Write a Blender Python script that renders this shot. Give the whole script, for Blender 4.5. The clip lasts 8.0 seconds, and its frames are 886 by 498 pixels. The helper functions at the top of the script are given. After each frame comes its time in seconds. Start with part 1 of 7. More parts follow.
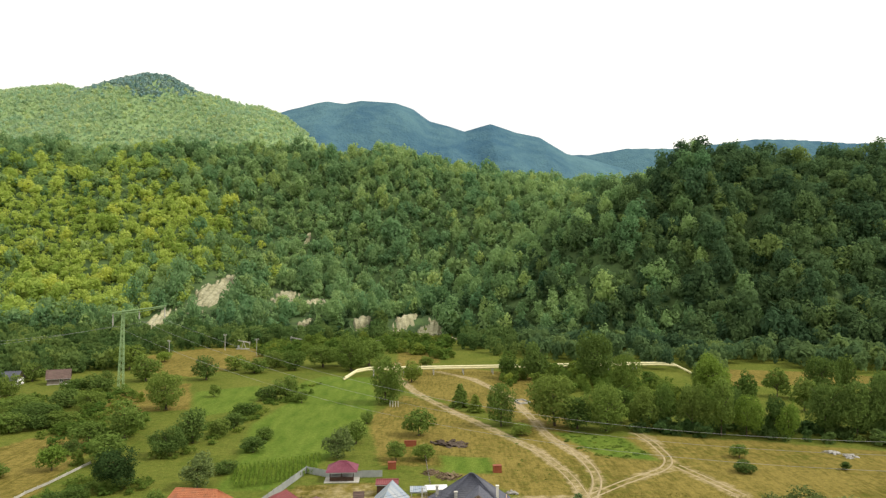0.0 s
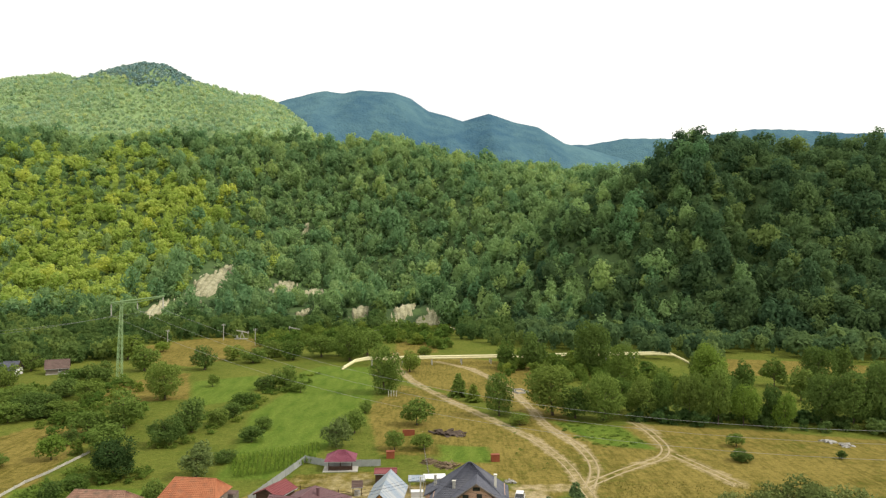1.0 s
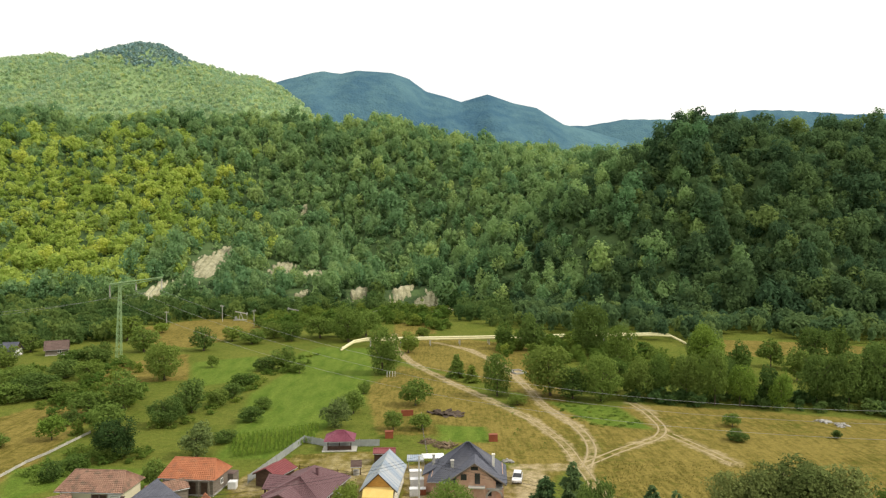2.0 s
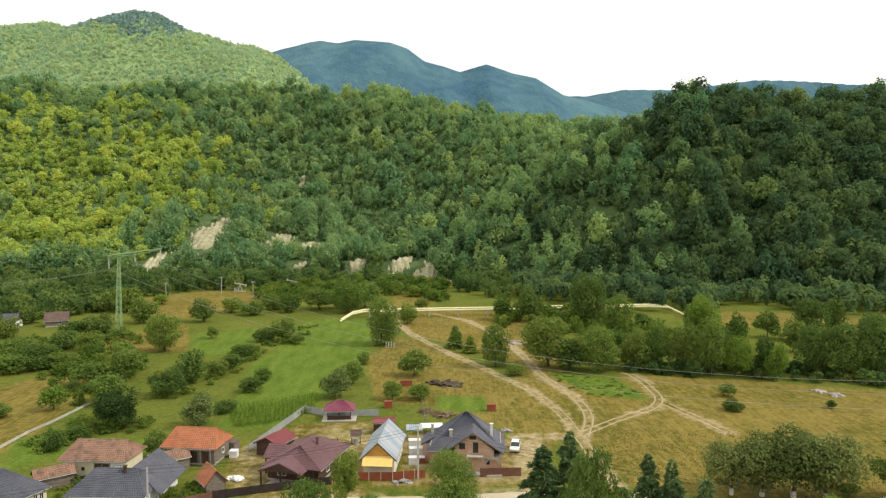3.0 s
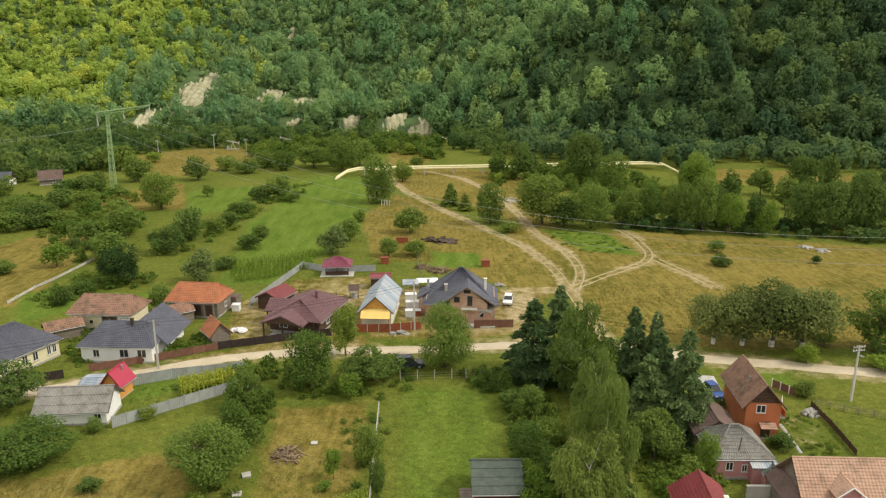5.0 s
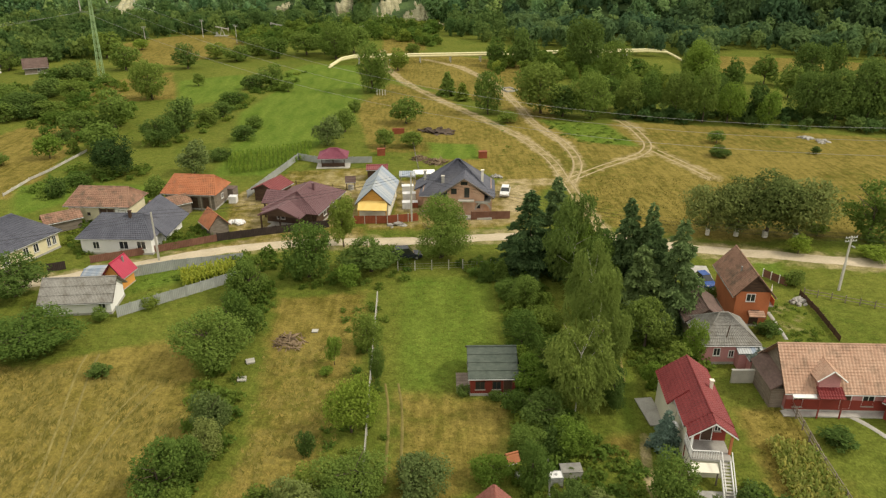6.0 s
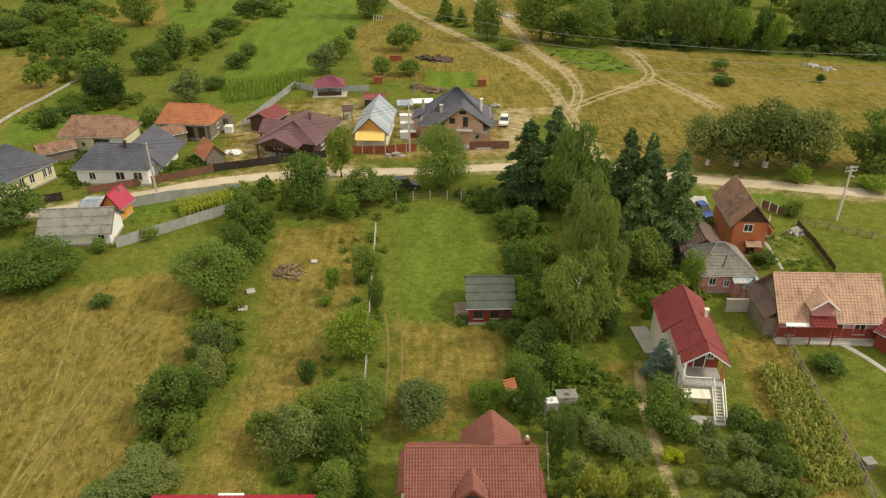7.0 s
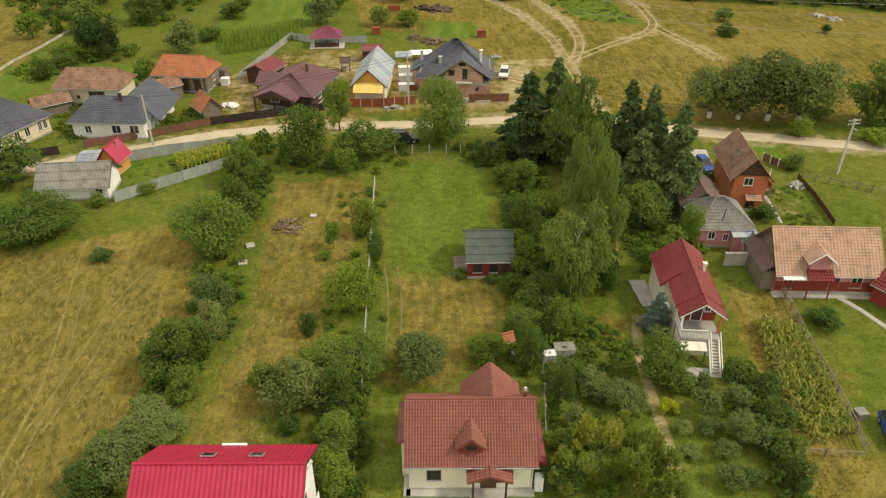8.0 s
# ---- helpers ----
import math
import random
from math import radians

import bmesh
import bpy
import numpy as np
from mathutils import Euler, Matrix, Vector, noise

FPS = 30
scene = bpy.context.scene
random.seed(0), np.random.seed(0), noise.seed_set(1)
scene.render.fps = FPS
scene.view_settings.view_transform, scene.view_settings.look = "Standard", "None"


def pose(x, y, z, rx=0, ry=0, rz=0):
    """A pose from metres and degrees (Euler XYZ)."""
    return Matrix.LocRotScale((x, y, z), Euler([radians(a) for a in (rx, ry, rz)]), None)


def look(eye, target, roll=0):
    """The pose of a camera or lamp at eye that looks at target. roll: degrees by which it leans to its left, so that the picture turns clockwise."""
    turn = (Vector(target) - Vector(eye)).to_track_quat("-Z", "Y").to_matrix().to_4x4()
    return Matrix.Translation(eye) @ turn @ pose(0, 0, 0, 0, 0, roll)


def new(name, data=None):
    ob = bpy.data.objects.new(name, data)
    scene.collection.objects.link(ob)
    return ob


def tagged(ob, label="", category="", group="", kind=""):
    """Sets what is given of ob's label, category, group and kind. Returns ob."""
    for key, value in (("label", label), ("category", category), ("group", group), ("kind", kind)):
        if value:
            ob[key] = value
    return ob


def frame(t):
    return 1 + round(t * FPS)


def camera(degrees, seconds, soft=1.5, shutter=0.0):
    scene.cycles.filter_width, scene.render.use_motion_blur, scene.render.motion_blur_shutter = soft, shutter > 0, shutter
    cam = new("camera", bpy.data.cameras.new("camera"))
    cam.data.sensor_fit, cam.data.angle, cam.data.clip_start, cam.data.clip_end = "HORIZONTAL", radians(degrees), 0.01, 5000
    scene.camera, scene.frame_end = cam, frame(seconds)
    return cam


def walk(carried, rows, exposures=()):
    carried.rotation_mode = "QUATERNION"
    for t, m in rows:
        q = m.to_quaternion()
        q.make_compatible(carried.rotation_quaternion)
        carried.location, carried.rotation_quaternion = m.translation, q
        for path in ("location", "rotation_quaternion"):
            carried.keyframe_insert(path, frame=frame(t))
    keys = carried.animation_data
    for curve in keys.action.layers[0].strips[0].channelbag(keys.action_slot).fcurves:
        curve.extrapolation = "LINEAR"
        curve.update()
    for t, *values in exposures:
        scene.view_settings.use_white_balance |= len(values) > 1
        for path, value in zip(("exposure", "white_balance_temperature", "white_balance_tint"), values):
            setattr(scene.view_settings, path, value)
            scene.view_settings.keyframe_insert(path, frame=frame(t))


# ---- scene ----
cam = camera(63.6, 8.0, soft=1.3)
EYE, TILT = 46.0, 1.0
# the camera hovers in one place and tips down: seconds, turn, degrees down
ROWS = [
    (0.0, 0.0, 0.05), (0.5, -0.06, 0.25), (1.0, -0.14, 0.85), (1.5, -0.21, 1.51), (2.8, -0.36, 4.12), (3.0, -0.38, 4.63), (3.5, -0.44, 5.85),
    (4.0, -0.51, 7.53), (4.5, -0.66, 11.65), (4.7, -0.70, 13.41), (5.8, -0.99, 22.9), (6.0, -1.03, 24.66), (6.5, -1.13, 28.33), (7.0, -1.17, 30.22), (7.5, -1.22, 32.01),
    (8.0, -1.24, 33.9),
]
walk(cam, [(t, pose(0, 0, EYE, 90 + TILT - down, 0, turn)) for t, turn, down in ROWS],
     exposures=[(0.0, 0.10, 6450, 10), (4.5, 0.08, 6500, 10), (6.0, 0.0, 6900, 9), (8.0, -0.04, 7200, 8)])

# ---- light: a bright, thinly clouded sky and a weak, wide sun behind cloud ----
world = bpy.data.worlds.new("sky")
scene.world = world
world.use_nodes = True
wt = world.node_tree
wt.nodes.clear()
SUN_UP, SUN_ROUND = 46.0, 100.0
sky = wt.nodes.new("ShaderNodeTexSky")
sky.sky_type, sky.sun_disc = "NISHITA", False
sky.sun_elevation, sky.sun_rotation = radians(SUN_UP), radians(SUN_ROUND)
blue = wt.nodes.new("ShaderNodeVectorMath")
blue.operation = "SCALE"
blue.inputs["Scale"].default_value = 0.12
wt.links.new(sky.outputs["Color"], blue.inputs[0])
coord = wt.nodes.new("ShaderNodeTexCoord")
cloud = wt.nodes.new("ShaderNodeTexNoise")
cloud.inputs["Scale"].default_value, cloud.inputs["Detail"].default_value = 2.2, 5.0
wt.links.new(coord.outputs["Generated"], cloud.inputs["Vector"])
ramp = wt.nodes.new("ShaderNodeValToRGB")
ramp.color_ramp.elements[0].position, ramp.color_ramp.elements[0].color = 0.30, (0.72, 0.72, 0.72, 1)
ramp.color_ramp.elements[1].position, ramp.color_ramp.elements[1].color = 0.55, (1, 1, 1, 1)
wt.links.new(cloud.outputs["Fac"], ramp.inputs["Fac"])
veil = wt.nodes.new("ShaderNodeMixRGB")
veil.inputs["Color2"].default_value = (1.16, 1.13, 1.05, 1)
wt.links.new(ramp.outputs["Color"], veil.inputs["Fac"])
wt.links.new(blue.outputs[0], veil.inputs["Color1"])
back = wt.nodes.new("ShaderNodeBackground")
back.inputs["Strength"].default_value = 1.0
wt.links.new(veil.outputs["Color"], back.inputs["Color"])
wt.links.new(back.outputs[0], wt.nodes.new("ShaderNodeOutputWorld").inputs["Surface"])

sun = new("sun", bpy.data.lights.new("sun", "SUN"))
sun.data.energy, sun.data.angle, sun.data.color = 2.5, radians(8), (1.0, 0.92, 0.78)
az = radians(SUN_ROUND)
sun.matrix_world = look((0, 0, 300), (-300 * math.sin(az) * math.cos(radians(SUN_UP)), -300 * math.cos(az) * math.cos(radians(SUN_UP)), 300 - 300 * math.sin(radians(SUN_UP))))


# ---- materials ----
class Mat:
    """A node material, with short ways to add nodes."""

    def __init__(self, name, rough=0.8, metal=0.0):
        self.m = bpy.data.materials.new(name)
        self.m.use_nodes = True
        self.t = self.m.node_tree
        self.p = self.t.nodes["Principled BSDF"]
        self.p.inputs["Roughness"].default_value, self.p.inputs["Metallic"].default_value = rough, metal
        self.p.inputs["Specular IOR Level"].default_value = 0.3

    def n(self, kind, **inputs):
        node = self.t.nodes.new("ShaderNode" + kind)
        for key, value in inputs.items():
            self.put(node.inputs[key.replace("_", " ")], value)
        return node

    def put(self, socket, value):
        if isinstance(value, bpy.types.NodeSocket):
            self.t.links.new(value, socket)
        else:
            socket.default_value = value

    def mix(self, fac, a, b, how="MIX"):
        node = self.t.nodes.new("ShaderNodeMixRGB")
        node.blend_type = how
        for socket, value in zip(node.inputs, (fac, a, b)):
            self.put(socket, (*value, 1) if isinstance(value, tuple) and len(value) == 3 else value)
        return node.outputs[0]

    def math(self, how, a, b=0.0):
        node = self.t.nodes.new("ShaderNodeMath")
        node.operation = how
        self.put(node.inputs[0], a), self.put(node.inputs[1], b)
        return node.outputs[0]

    def ramp(self, value, low, high):
        node = self.t.nodes.new("ShaderNodeMapRange")
        self.put(node.inputs[0], value)
        node.inputs[1].default_value, node.inputs[2].default_value = low, high
        return node.outputs[0]

    def noise(self, scale, detail=4.0, stretch=None):
        where = self.n("TexCoord").outputs["Object"]
        if stretch:
            where = self.n("Mapping", Vector=where, Scale=stretch).outputs[0]
        return self.n("TexNoise", Vector=where, Scale=scale, Detail=detail).outputs["Fac"]

    def bump(self, height, strength=0.4, distance=0.05):
        self.put(self.p.inputs["Normal"], self.n("Bump", Height=height, Strength=strength, Distance=distance).outputs[0])

    def colour(self, value):
        self.put(self.p.inputs["Base Color"], (*value, 1) if isinstance(value, tuple) and len(value) == 3 else value)
        return self.m


def plain(name, a, b, scale=3.0, fine=25.0, rough=0.75, metal=0.0, stretch=None, strength=0.25):
    """Two tones mixed at two scales, with a fine relief."""
    k = Mat(name, rough, metal)
    big, small = k.noise(scale, 4, stretch), k.noise(fine, 3, stretch)
    both = k.math("ADD", k.math("MULTIPLY", big, 0.6), k.math("MULTIPLY", small, 0.4))
    k.bump(small, strength, 0.02)
    shade = k.mix(k.ramp(both, 0.35, 0.65), a, b)
    rnd = k.n("ObjectInfo").outputs["Random"]
    return k.colour(k.mix(0.16, shade, k.mix(rnd, (0.25, 0.25, 0.25), (1.0, 1.0, 1.0)), "OVERLAY"))


def foliage(name, dark, light, by_attribute=False, through_leaf=0.4, mixed=0.55):
    """Leaves: tone by tree and by leaf, with light coming through them."""
    k = Mat(name)
    tree = k.n("Attribute").outputs["Fac"] if by_attribute else k.n("ObjectInfo").outputs["Random"]
    if by_attribute:
        for node in k.t.nodes:
            if node.bl_idname == "ShaderNodeAttribute":
                node.attribute_name = "tint"
    leaf = k.n("NewGeometry").outputs["Random Per Island"]
    own = 0.18 if by_attribute else 0.36
    fac = k.math("ADD", k.math("MULTIPLY", tree, 1 - own), k.math("MULTIPLY", leaf, own))
    tone = k.mix(fac, dark, light)
    warm = k.mix(k.ramp(k.math("FRACT", k.math("MULTIPLY", tree, 7.31)), 0.72, 1.0), tone, (light[0] * 1.1, light[1] * 1.02, light[2] * 0.9))
    if by_attribute:
        cool = (dark[0] * 1.0, dark[1] * 1.15, dark[2] * 1.30)
        warm = k.mix(k.math("MULTIPLY", k.ramp(k.math("FRACT", k.math("MULTIPLY", tree, 11.7)), 0.55, 0.8), mixed), warm, cool)
    k.t.nodes.remove(k.p)
    d = k.n("BsdfDiffuse", Color=warm).outputs[0]
    through_leaf += 0.12 if by_attribute else 0.0
    tr = k.n("BsdfTranslucent", Color=warm).outputs[0]
    k.t.links.new(k.n("MixShader", Fac=through_leaf).outputs[0], k.t.nodes["Material Output"].inputs["Surface"])
    ms = [n for n in k.t.nodes if n.bl_idname == "ShaderNodeMixShader"][0]
    k.t.links.new(d, ms.inputs[1]), k.t.links.new(tr, ms.inputs[2])
    return k.m


LEAF = {
    "round": foliage("leaf_very_dark", (0.028, 0.058, 0.020), (0.066, 0.112, 0.034)),
    "chestnut": foliage("leaf_chestnut", (0.078, 0.115, 0.034), (0.250, 0.288, 0.096)),
    "broad": foliage("leaf_green", (0.084, 0.148, 0.033), (0.208, 0.288, 0.064)),
    "dark": foliage("leaf_dark_green", (0.064, 0.116, 0.030), (0.165, 0.240, 0.060)),
    "light": foliage("leaf_fresh_green", (0.112, 0.192, 0.032), (0.228, 0.325, 0.058)),
    "pale": foliage("leaf_grey_green", (0.100, 0.150, 0.048), (0.232, 0.288, 0.102)),
    "yellow": foliage("leaf_yellow_green", (0.300, 0.350, 0.025), (0.480, 0.520, 0.050)),
    "willow": foliage("leaf_willow", (0.170, 0.225, 0.040), (0.300, 0.345, 0.075)),
    "birch": foliage("leaf_birch", (0.110, 0.170, 0.040), (0.210, 0.285, 0.075)),
    "spruce": foliage("needle_dark", (0.056, 0.104, 0.040), (0.185, 0.262, 0.100), through_leaf=0.25),
    "bluespruce": foliage("needle_blue_grey", (0.090, 0.150, 0.110), (0.160, 0.235, 0.185), through_leaf=0.1),
}
WEEDS = foliage("weed_leaves", (0.096, 0.162, 0.030), (0.215, 0.288, 0.058), by_attribute=True)
# extra blue in these tones stands in for haze over the hill
WOOD_LEAF = foliage("leaf_mixed_woods", (0.162, 0.278, 0.122), (0.360, 0.485, 0.190), by_attribute=True)
FOOT_LEAF = foliage("leaf_valley_bushes", (0.068, 0.125, 0.038), (0.205, 0.290, 0.085), by_attribute=True)
# lighter twin of the shaded leaf, for the brighter left shoulder
LIGHTER_LEAF = foliage("leaf_lighter_woods", (0.132, 0.245, 0.105), (0.345, 0.485, 0.185), by_attribute=True)
# darkened: cloud shade over the right hill is put into this leaf colour
SHADED_LEAF = foliage("leaf_shaded_woods", (0.064, 0.122, 0.060), (0.188, 0.280, 0.102), by_attribute=True)
# yellow-green: the sunlight on the left slope is put into this leaf colour
SUNLIT_LEAF = foliage("leaf_sunlit_woods", (0.305, 0.420, 0.090), (0.530, 0.620, 0.150), by_attribute=True, mixed=0.0)
# paled: distance haze and sunlight are put into this leaf colour
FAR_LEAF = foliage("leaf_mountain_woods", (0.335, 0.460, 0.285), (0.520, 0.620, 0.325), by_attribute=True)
# spruce needles lightened, with the haze put into their colour
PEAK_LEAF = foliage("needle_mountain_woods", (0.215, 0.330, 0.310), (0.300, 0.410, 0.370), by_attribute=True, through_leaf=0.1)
GREEN_CORN = foliage("leaf_green_corn", (0.120, 0.205, 0.030), (0.250, 0.350, 0.062), by_attribute=True, mixed=0.0)
HAY = foliage("mown_hay", (0.080, 0.078, 0.016), (0.270, 0.225, 0.072), by_attribute=True, through_leaf=0.0, mixed=0.0)
YELLOW_CORN = foliage("leaf_yellowing_corn", (0.240, 0.300, 0.045), (0.480, 0.520, 0.095), by_attribute=True, mixed=0.0)
CORN_LEAF = foliage("leaf_corn", (0.200, 0.255, 0.052), (0.470, 0.465, 0.150), by_attribute=True)
GRASS_BLADE = foliage("grass_blades", (0.115, 0.106, 0.023), (0.200, 0.168, 0.048), by_attribute=True)
BARK = plain("bark", (0.06, 0.045, 0.03), (0.14, 0.11, 0.08), 2.0, 14.0, 0.9, strength=0.6)
BIRCH_BARK = plain("birch_bark", (0.35, 0.33, 0.29), (0.6, 0.58, 0.53), 3.0, 16.0, 0.8)
WHITEWASH = plain("whitewashed_bark", (0.62, 0.60, 0.55), (0.75, 0.73, 0.68), 4.0, 20.0, 0.9)
TRACK_DIRT = plain("rut_earth", (0.25, 0.198, 0.100), (0.36, 0.295, 0.172), 0.35, 3.0, 0.95, strength=0.5)
DIRT = plain("dirt_road_surface", (0.42, 0.355, 0.245), (0.59, 0.51, 0.38), 0.35, 3.0, 0.95, strength=0.5)
SCAR = plain("bare_earth_and_rock", (0.20, 0.19, 0.10), (0.42, 0.40, 0.27), 0.3, 1.2, 0.95, strength=0.8)


def ground_material():
    """Grass that turns from dry to lush to bare earth by the land cover held in the mesh."""
    k = Mat("ground_cover", 0.95)
    cover = k.n("Attribute")
    cover.attribute_name = "cover"
    dry, lush, dirt = [k.n("SeparateColor", Color=cover.outputs["Color"]).outputs[i] for i in range(3)]
    a, b, c = k.noise(0.05, 5), k.noise(0.5, 5), k.noise(3.0, 4)
    mow = k.noise(0.35, 4, (1.0, 0.25, 1.0))
    rag = k.math("ADD", k.math("MULTIPLY", b, 0.9), k.math("MULTIPLY", a, 0.9))
    edge = k.math("SUBTRACT", rag, 0.9)
    green = k.mix(k.ramp(rag, 0.6, 1.2), (0.078, 0.110, 0.016), (0.150, 0.162, 0.031))
    bright = k.mix(k.ramp(mow, 0.3, 0.7), (0.078, 0.132, 0.017), (0.135, 0.186, 0.030))
    swath = k.noise(1.3, 6, (1.0, 0.16, 1.0))
    straw = k.mix(k.ramp(k.math("ADD", k.math("ADD", k.math("MULTIPLY", mow, 0.4), k.math("MULTIPLY", swath, 0.75)), k.math("MULTIPLY", edge, 0.6)), 0.35, 0.70), (0.102, 0.090, 0.017), (0.214, 0.172, 0.045))
    bare = k.mix(k.ramp(b, 0.3, 0.7), (0.27, 0.215, 0.105), (0.40, 0.33, 0.195))
    tone = k.mix(k.ramp(k.math("ADD", dry, k.math("MULTIPLY", edge, 0.9)), 0.25, 0.75), green, straw)
    tone = k.mix(k.ramp(k.math("ADD", lush, k.math("MULTIPLY", edge, 1.0)), 0.25, 0.85), tone, bright)
    tone = k.mix(k.ramp(k.math("ADD", dirt, k.math("MULTIPLY", edge, 0.9)), 0.3, 0.7), tone, bare)
    e = k.noise(1.1, 6)
    tone = k.mix(0.38, tone, k.mix(k.ramp(e, 0.3, 0.7), (0.22, 0.22, 0.22), (0.74, 0.74, 0.74)), "OVERLAY")
    tone = k.mix(0.40, tone, k.mix(k.ramp(c, 0.3, 0.7), (0.25, 0.25, 0.25), (0.75, 0.75, 0.75)), "OVERLAY")
    fine = k.noise(7.0, 3, (1.0, 0.5, 1.0))
    tone = k.mix(0.36, tone, k.mix(k.ramp(fine, 0.36, 0.64), (0.26, 0.26, 0.26), (0.74, 0.74, 0.74)), "OVERLAY")
    k.bump(k.math("ADD", c, e), 1.0, 0.14)
    k.p.inputs["Specular IOR Level"].default_value = 0.04
    return k.colour(tone)


GROUND = ground_material()
FLOOR_WOODS = plain("woods_floor", (0.034, 0.062, 0.022), (0.085, 0.135, 0.042), 0.12, 0.6, 0.95, strength=1.0)


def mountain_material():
    """Far wooded slopes; the blue of distance haze is put into the colour."""
    k = Mat("hazy_mountain_woods", 1.0)
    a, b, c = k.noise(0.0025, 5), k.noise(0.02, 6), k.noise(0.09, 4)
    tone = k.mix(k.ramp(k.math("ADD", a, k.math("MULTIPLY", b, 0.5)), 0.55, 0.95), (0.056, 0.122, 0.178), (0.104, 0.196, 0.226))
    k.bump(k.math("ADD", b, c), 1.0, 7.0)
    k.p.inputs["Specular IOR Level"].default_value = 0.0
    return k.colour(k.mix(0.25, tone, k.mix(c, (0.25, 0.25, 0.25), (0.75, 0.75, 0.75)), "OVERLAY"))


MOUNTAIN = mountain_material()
# floor paled to match the hazed leaf colour above it
FLOOR_MOUNTAIN = plain("hazed_mountain_floor", (0.145, 0.222, 0.098), (0.230, 0.318, 0.135), 0.02, 0.2, 0.95, strength=1.0)

# ---- the lie of the land ----
FOOT_X, FOOT_Y = (-600, -220, 0, 60, 90, 180, 240, 420), (425, 425, 440, 400, 375, 335, 305, 255)


def step(t):
    t = np.clip(t, 0, 1)
    return t * t * (3 - 2 * t)


def swell(x, y, size, seed):
    """Smooth rolling noise between about -1 and 1."""
    a, b = x / size + seed, y / size - seed
    return (np.sin(a * 1.9 + 1.3 * np.sin(b * 1.1)) + np.sin(b * 2.3 + 1.1 * np.sin(a * 1.7 + 1)) + 0.6 * np.sin(a * 4.1 + b * 3.3)) / 2.6


def ridge(x, y, xs, tops, crest, foot, back, rough):
    top = np.interp(x, xs, tops)
    t = np.clip((y - foot) / np.maximum(crest - foot, 1), 0, 1)
    rise = 0.55 * t + 0.45 * step(t)
    fall = np.clip((y - crest * 1.06) / back, 0, None)
    z = top * rise - top * np.minimum(fall, 1.5)
    return np.maximum(z + rough * swell(x, y, rough * 7.0, 3.1) * np.sin(np.pi * np.clip(t, 0, 1)), 0)


def spurs(x, y, high, size, seed):
    """Ribs and gullies that run down a slope."""
    return high * (np.abs(swell(x, y * 0.45, size, seed)) * 1.6 - 0.6)


def hill_near(x, y):
    foot = np.interp(x, FOOT_X, FOOT_Y)
    z = ridge(x, y, (-1000, -448, -402, -362, -316, -271, -248, -196, -128, -88, -54, -19, 26, 78, 146, 180, 320, 520),
              (168, 161, 160, 150, 148, 160, 151, 154, 153, 144, 151, 140, 131, 123, 115, 113, 95, 80), 720, foot, 420, 26.0)
    t = np.clip((y - foot) / np.maximum(720 - foot, 1), 0, 1)
    return np.maximum(z + spurs(x, y, 9.0, 75.0, 2.3) * np.sin(np.pi * t), 0)


def hill_right(x, y):
    foot = np.interp(x, FOOT_X, FOOT_Y)
    z = ridge(x, y, (-40, 24, 43, 70, 95, 121, 140, 149, 163, 177, 204, 215, 226, 248, 274, 292, 600),
              (0, 26, 40, 58, 77, 86, 92, 102, 111, 114, 113, 107, 103, 106, 105, 103, 130), 470, foot, 240, 15.0)
    t = np.clip((y - foot) / np.maximum(470 - foot, 1), 0, 1)
    # a gully between the two shoulders of the hill
    gully = 15.0 * np.exp(-(((x - np.interp(y, (340, 470), (160, 192))) / 13.0) ** 2)) * np.sin(np.pi * np.clip(t * 0.9, 0, 1))
    return np.maximum(z + spurs(x, y, 5.0, 40.0, 5.1) * np.sin(np.pi * t) - gully, 0)


def mountain_left(x, y):
    z = ridge(x, y, (-2000, -934, -863, -801, -755, -666, -619, -577, -517, -410, -386, -338, -284, -219, -160, 0), (360, 399, 408, 415, 402, 430, 438, 431, 399, 368, 368, 351, 309, 232, 146, 0), 1500, 760, 900, 22.0)
    return z + np.where(z > 20, spurs(x, y, 16.0, 150.0, 1.2) * np.sin(np.pi * np.clip((y - 760) / 740, 0, 1)), 0)


def mountain_far(x, y):
    z = ridge(x, y, (-1700, -822, -744, -626, -535, -451, -377, -220, -141, -63, 29, 99, 220, 343, 448, 565, 683, 827, 957, 1100),
              (600, 693, 737, 769, 787, 774, 790, 777, 750, 693, 669, 645, 680, 640, 617, 543, 517, 475, 443, 0), 3300, 2300, 1500, 25.0)
    return z + np.where(z > 20, spurs(x, y, 45.0, 260.0, 3.3) * np.sin(np.pi * np.clip((y - 2300) / 1000, 0, 1)), 0)


def mountain_last(x, y):
    return ridge(x, y, (300, 653, 828, 1034, 1320, 1542, 1764, 1955, 2145, 2303, 2488, 3200), (300, 639, 642, 677, 677, 703, 731, 728, 718, 706, 712, 700), 4000, 3400, 1500, 4.0)


def land(x, y):
    x, y = np.asarray(x, float), np.asarray(y, float)
    return np.maximum.reduce([hill_near(x, y), hill_right(x, y), mountain_left(x, y), mountain_far(x, y), mountain_last(x, y)])


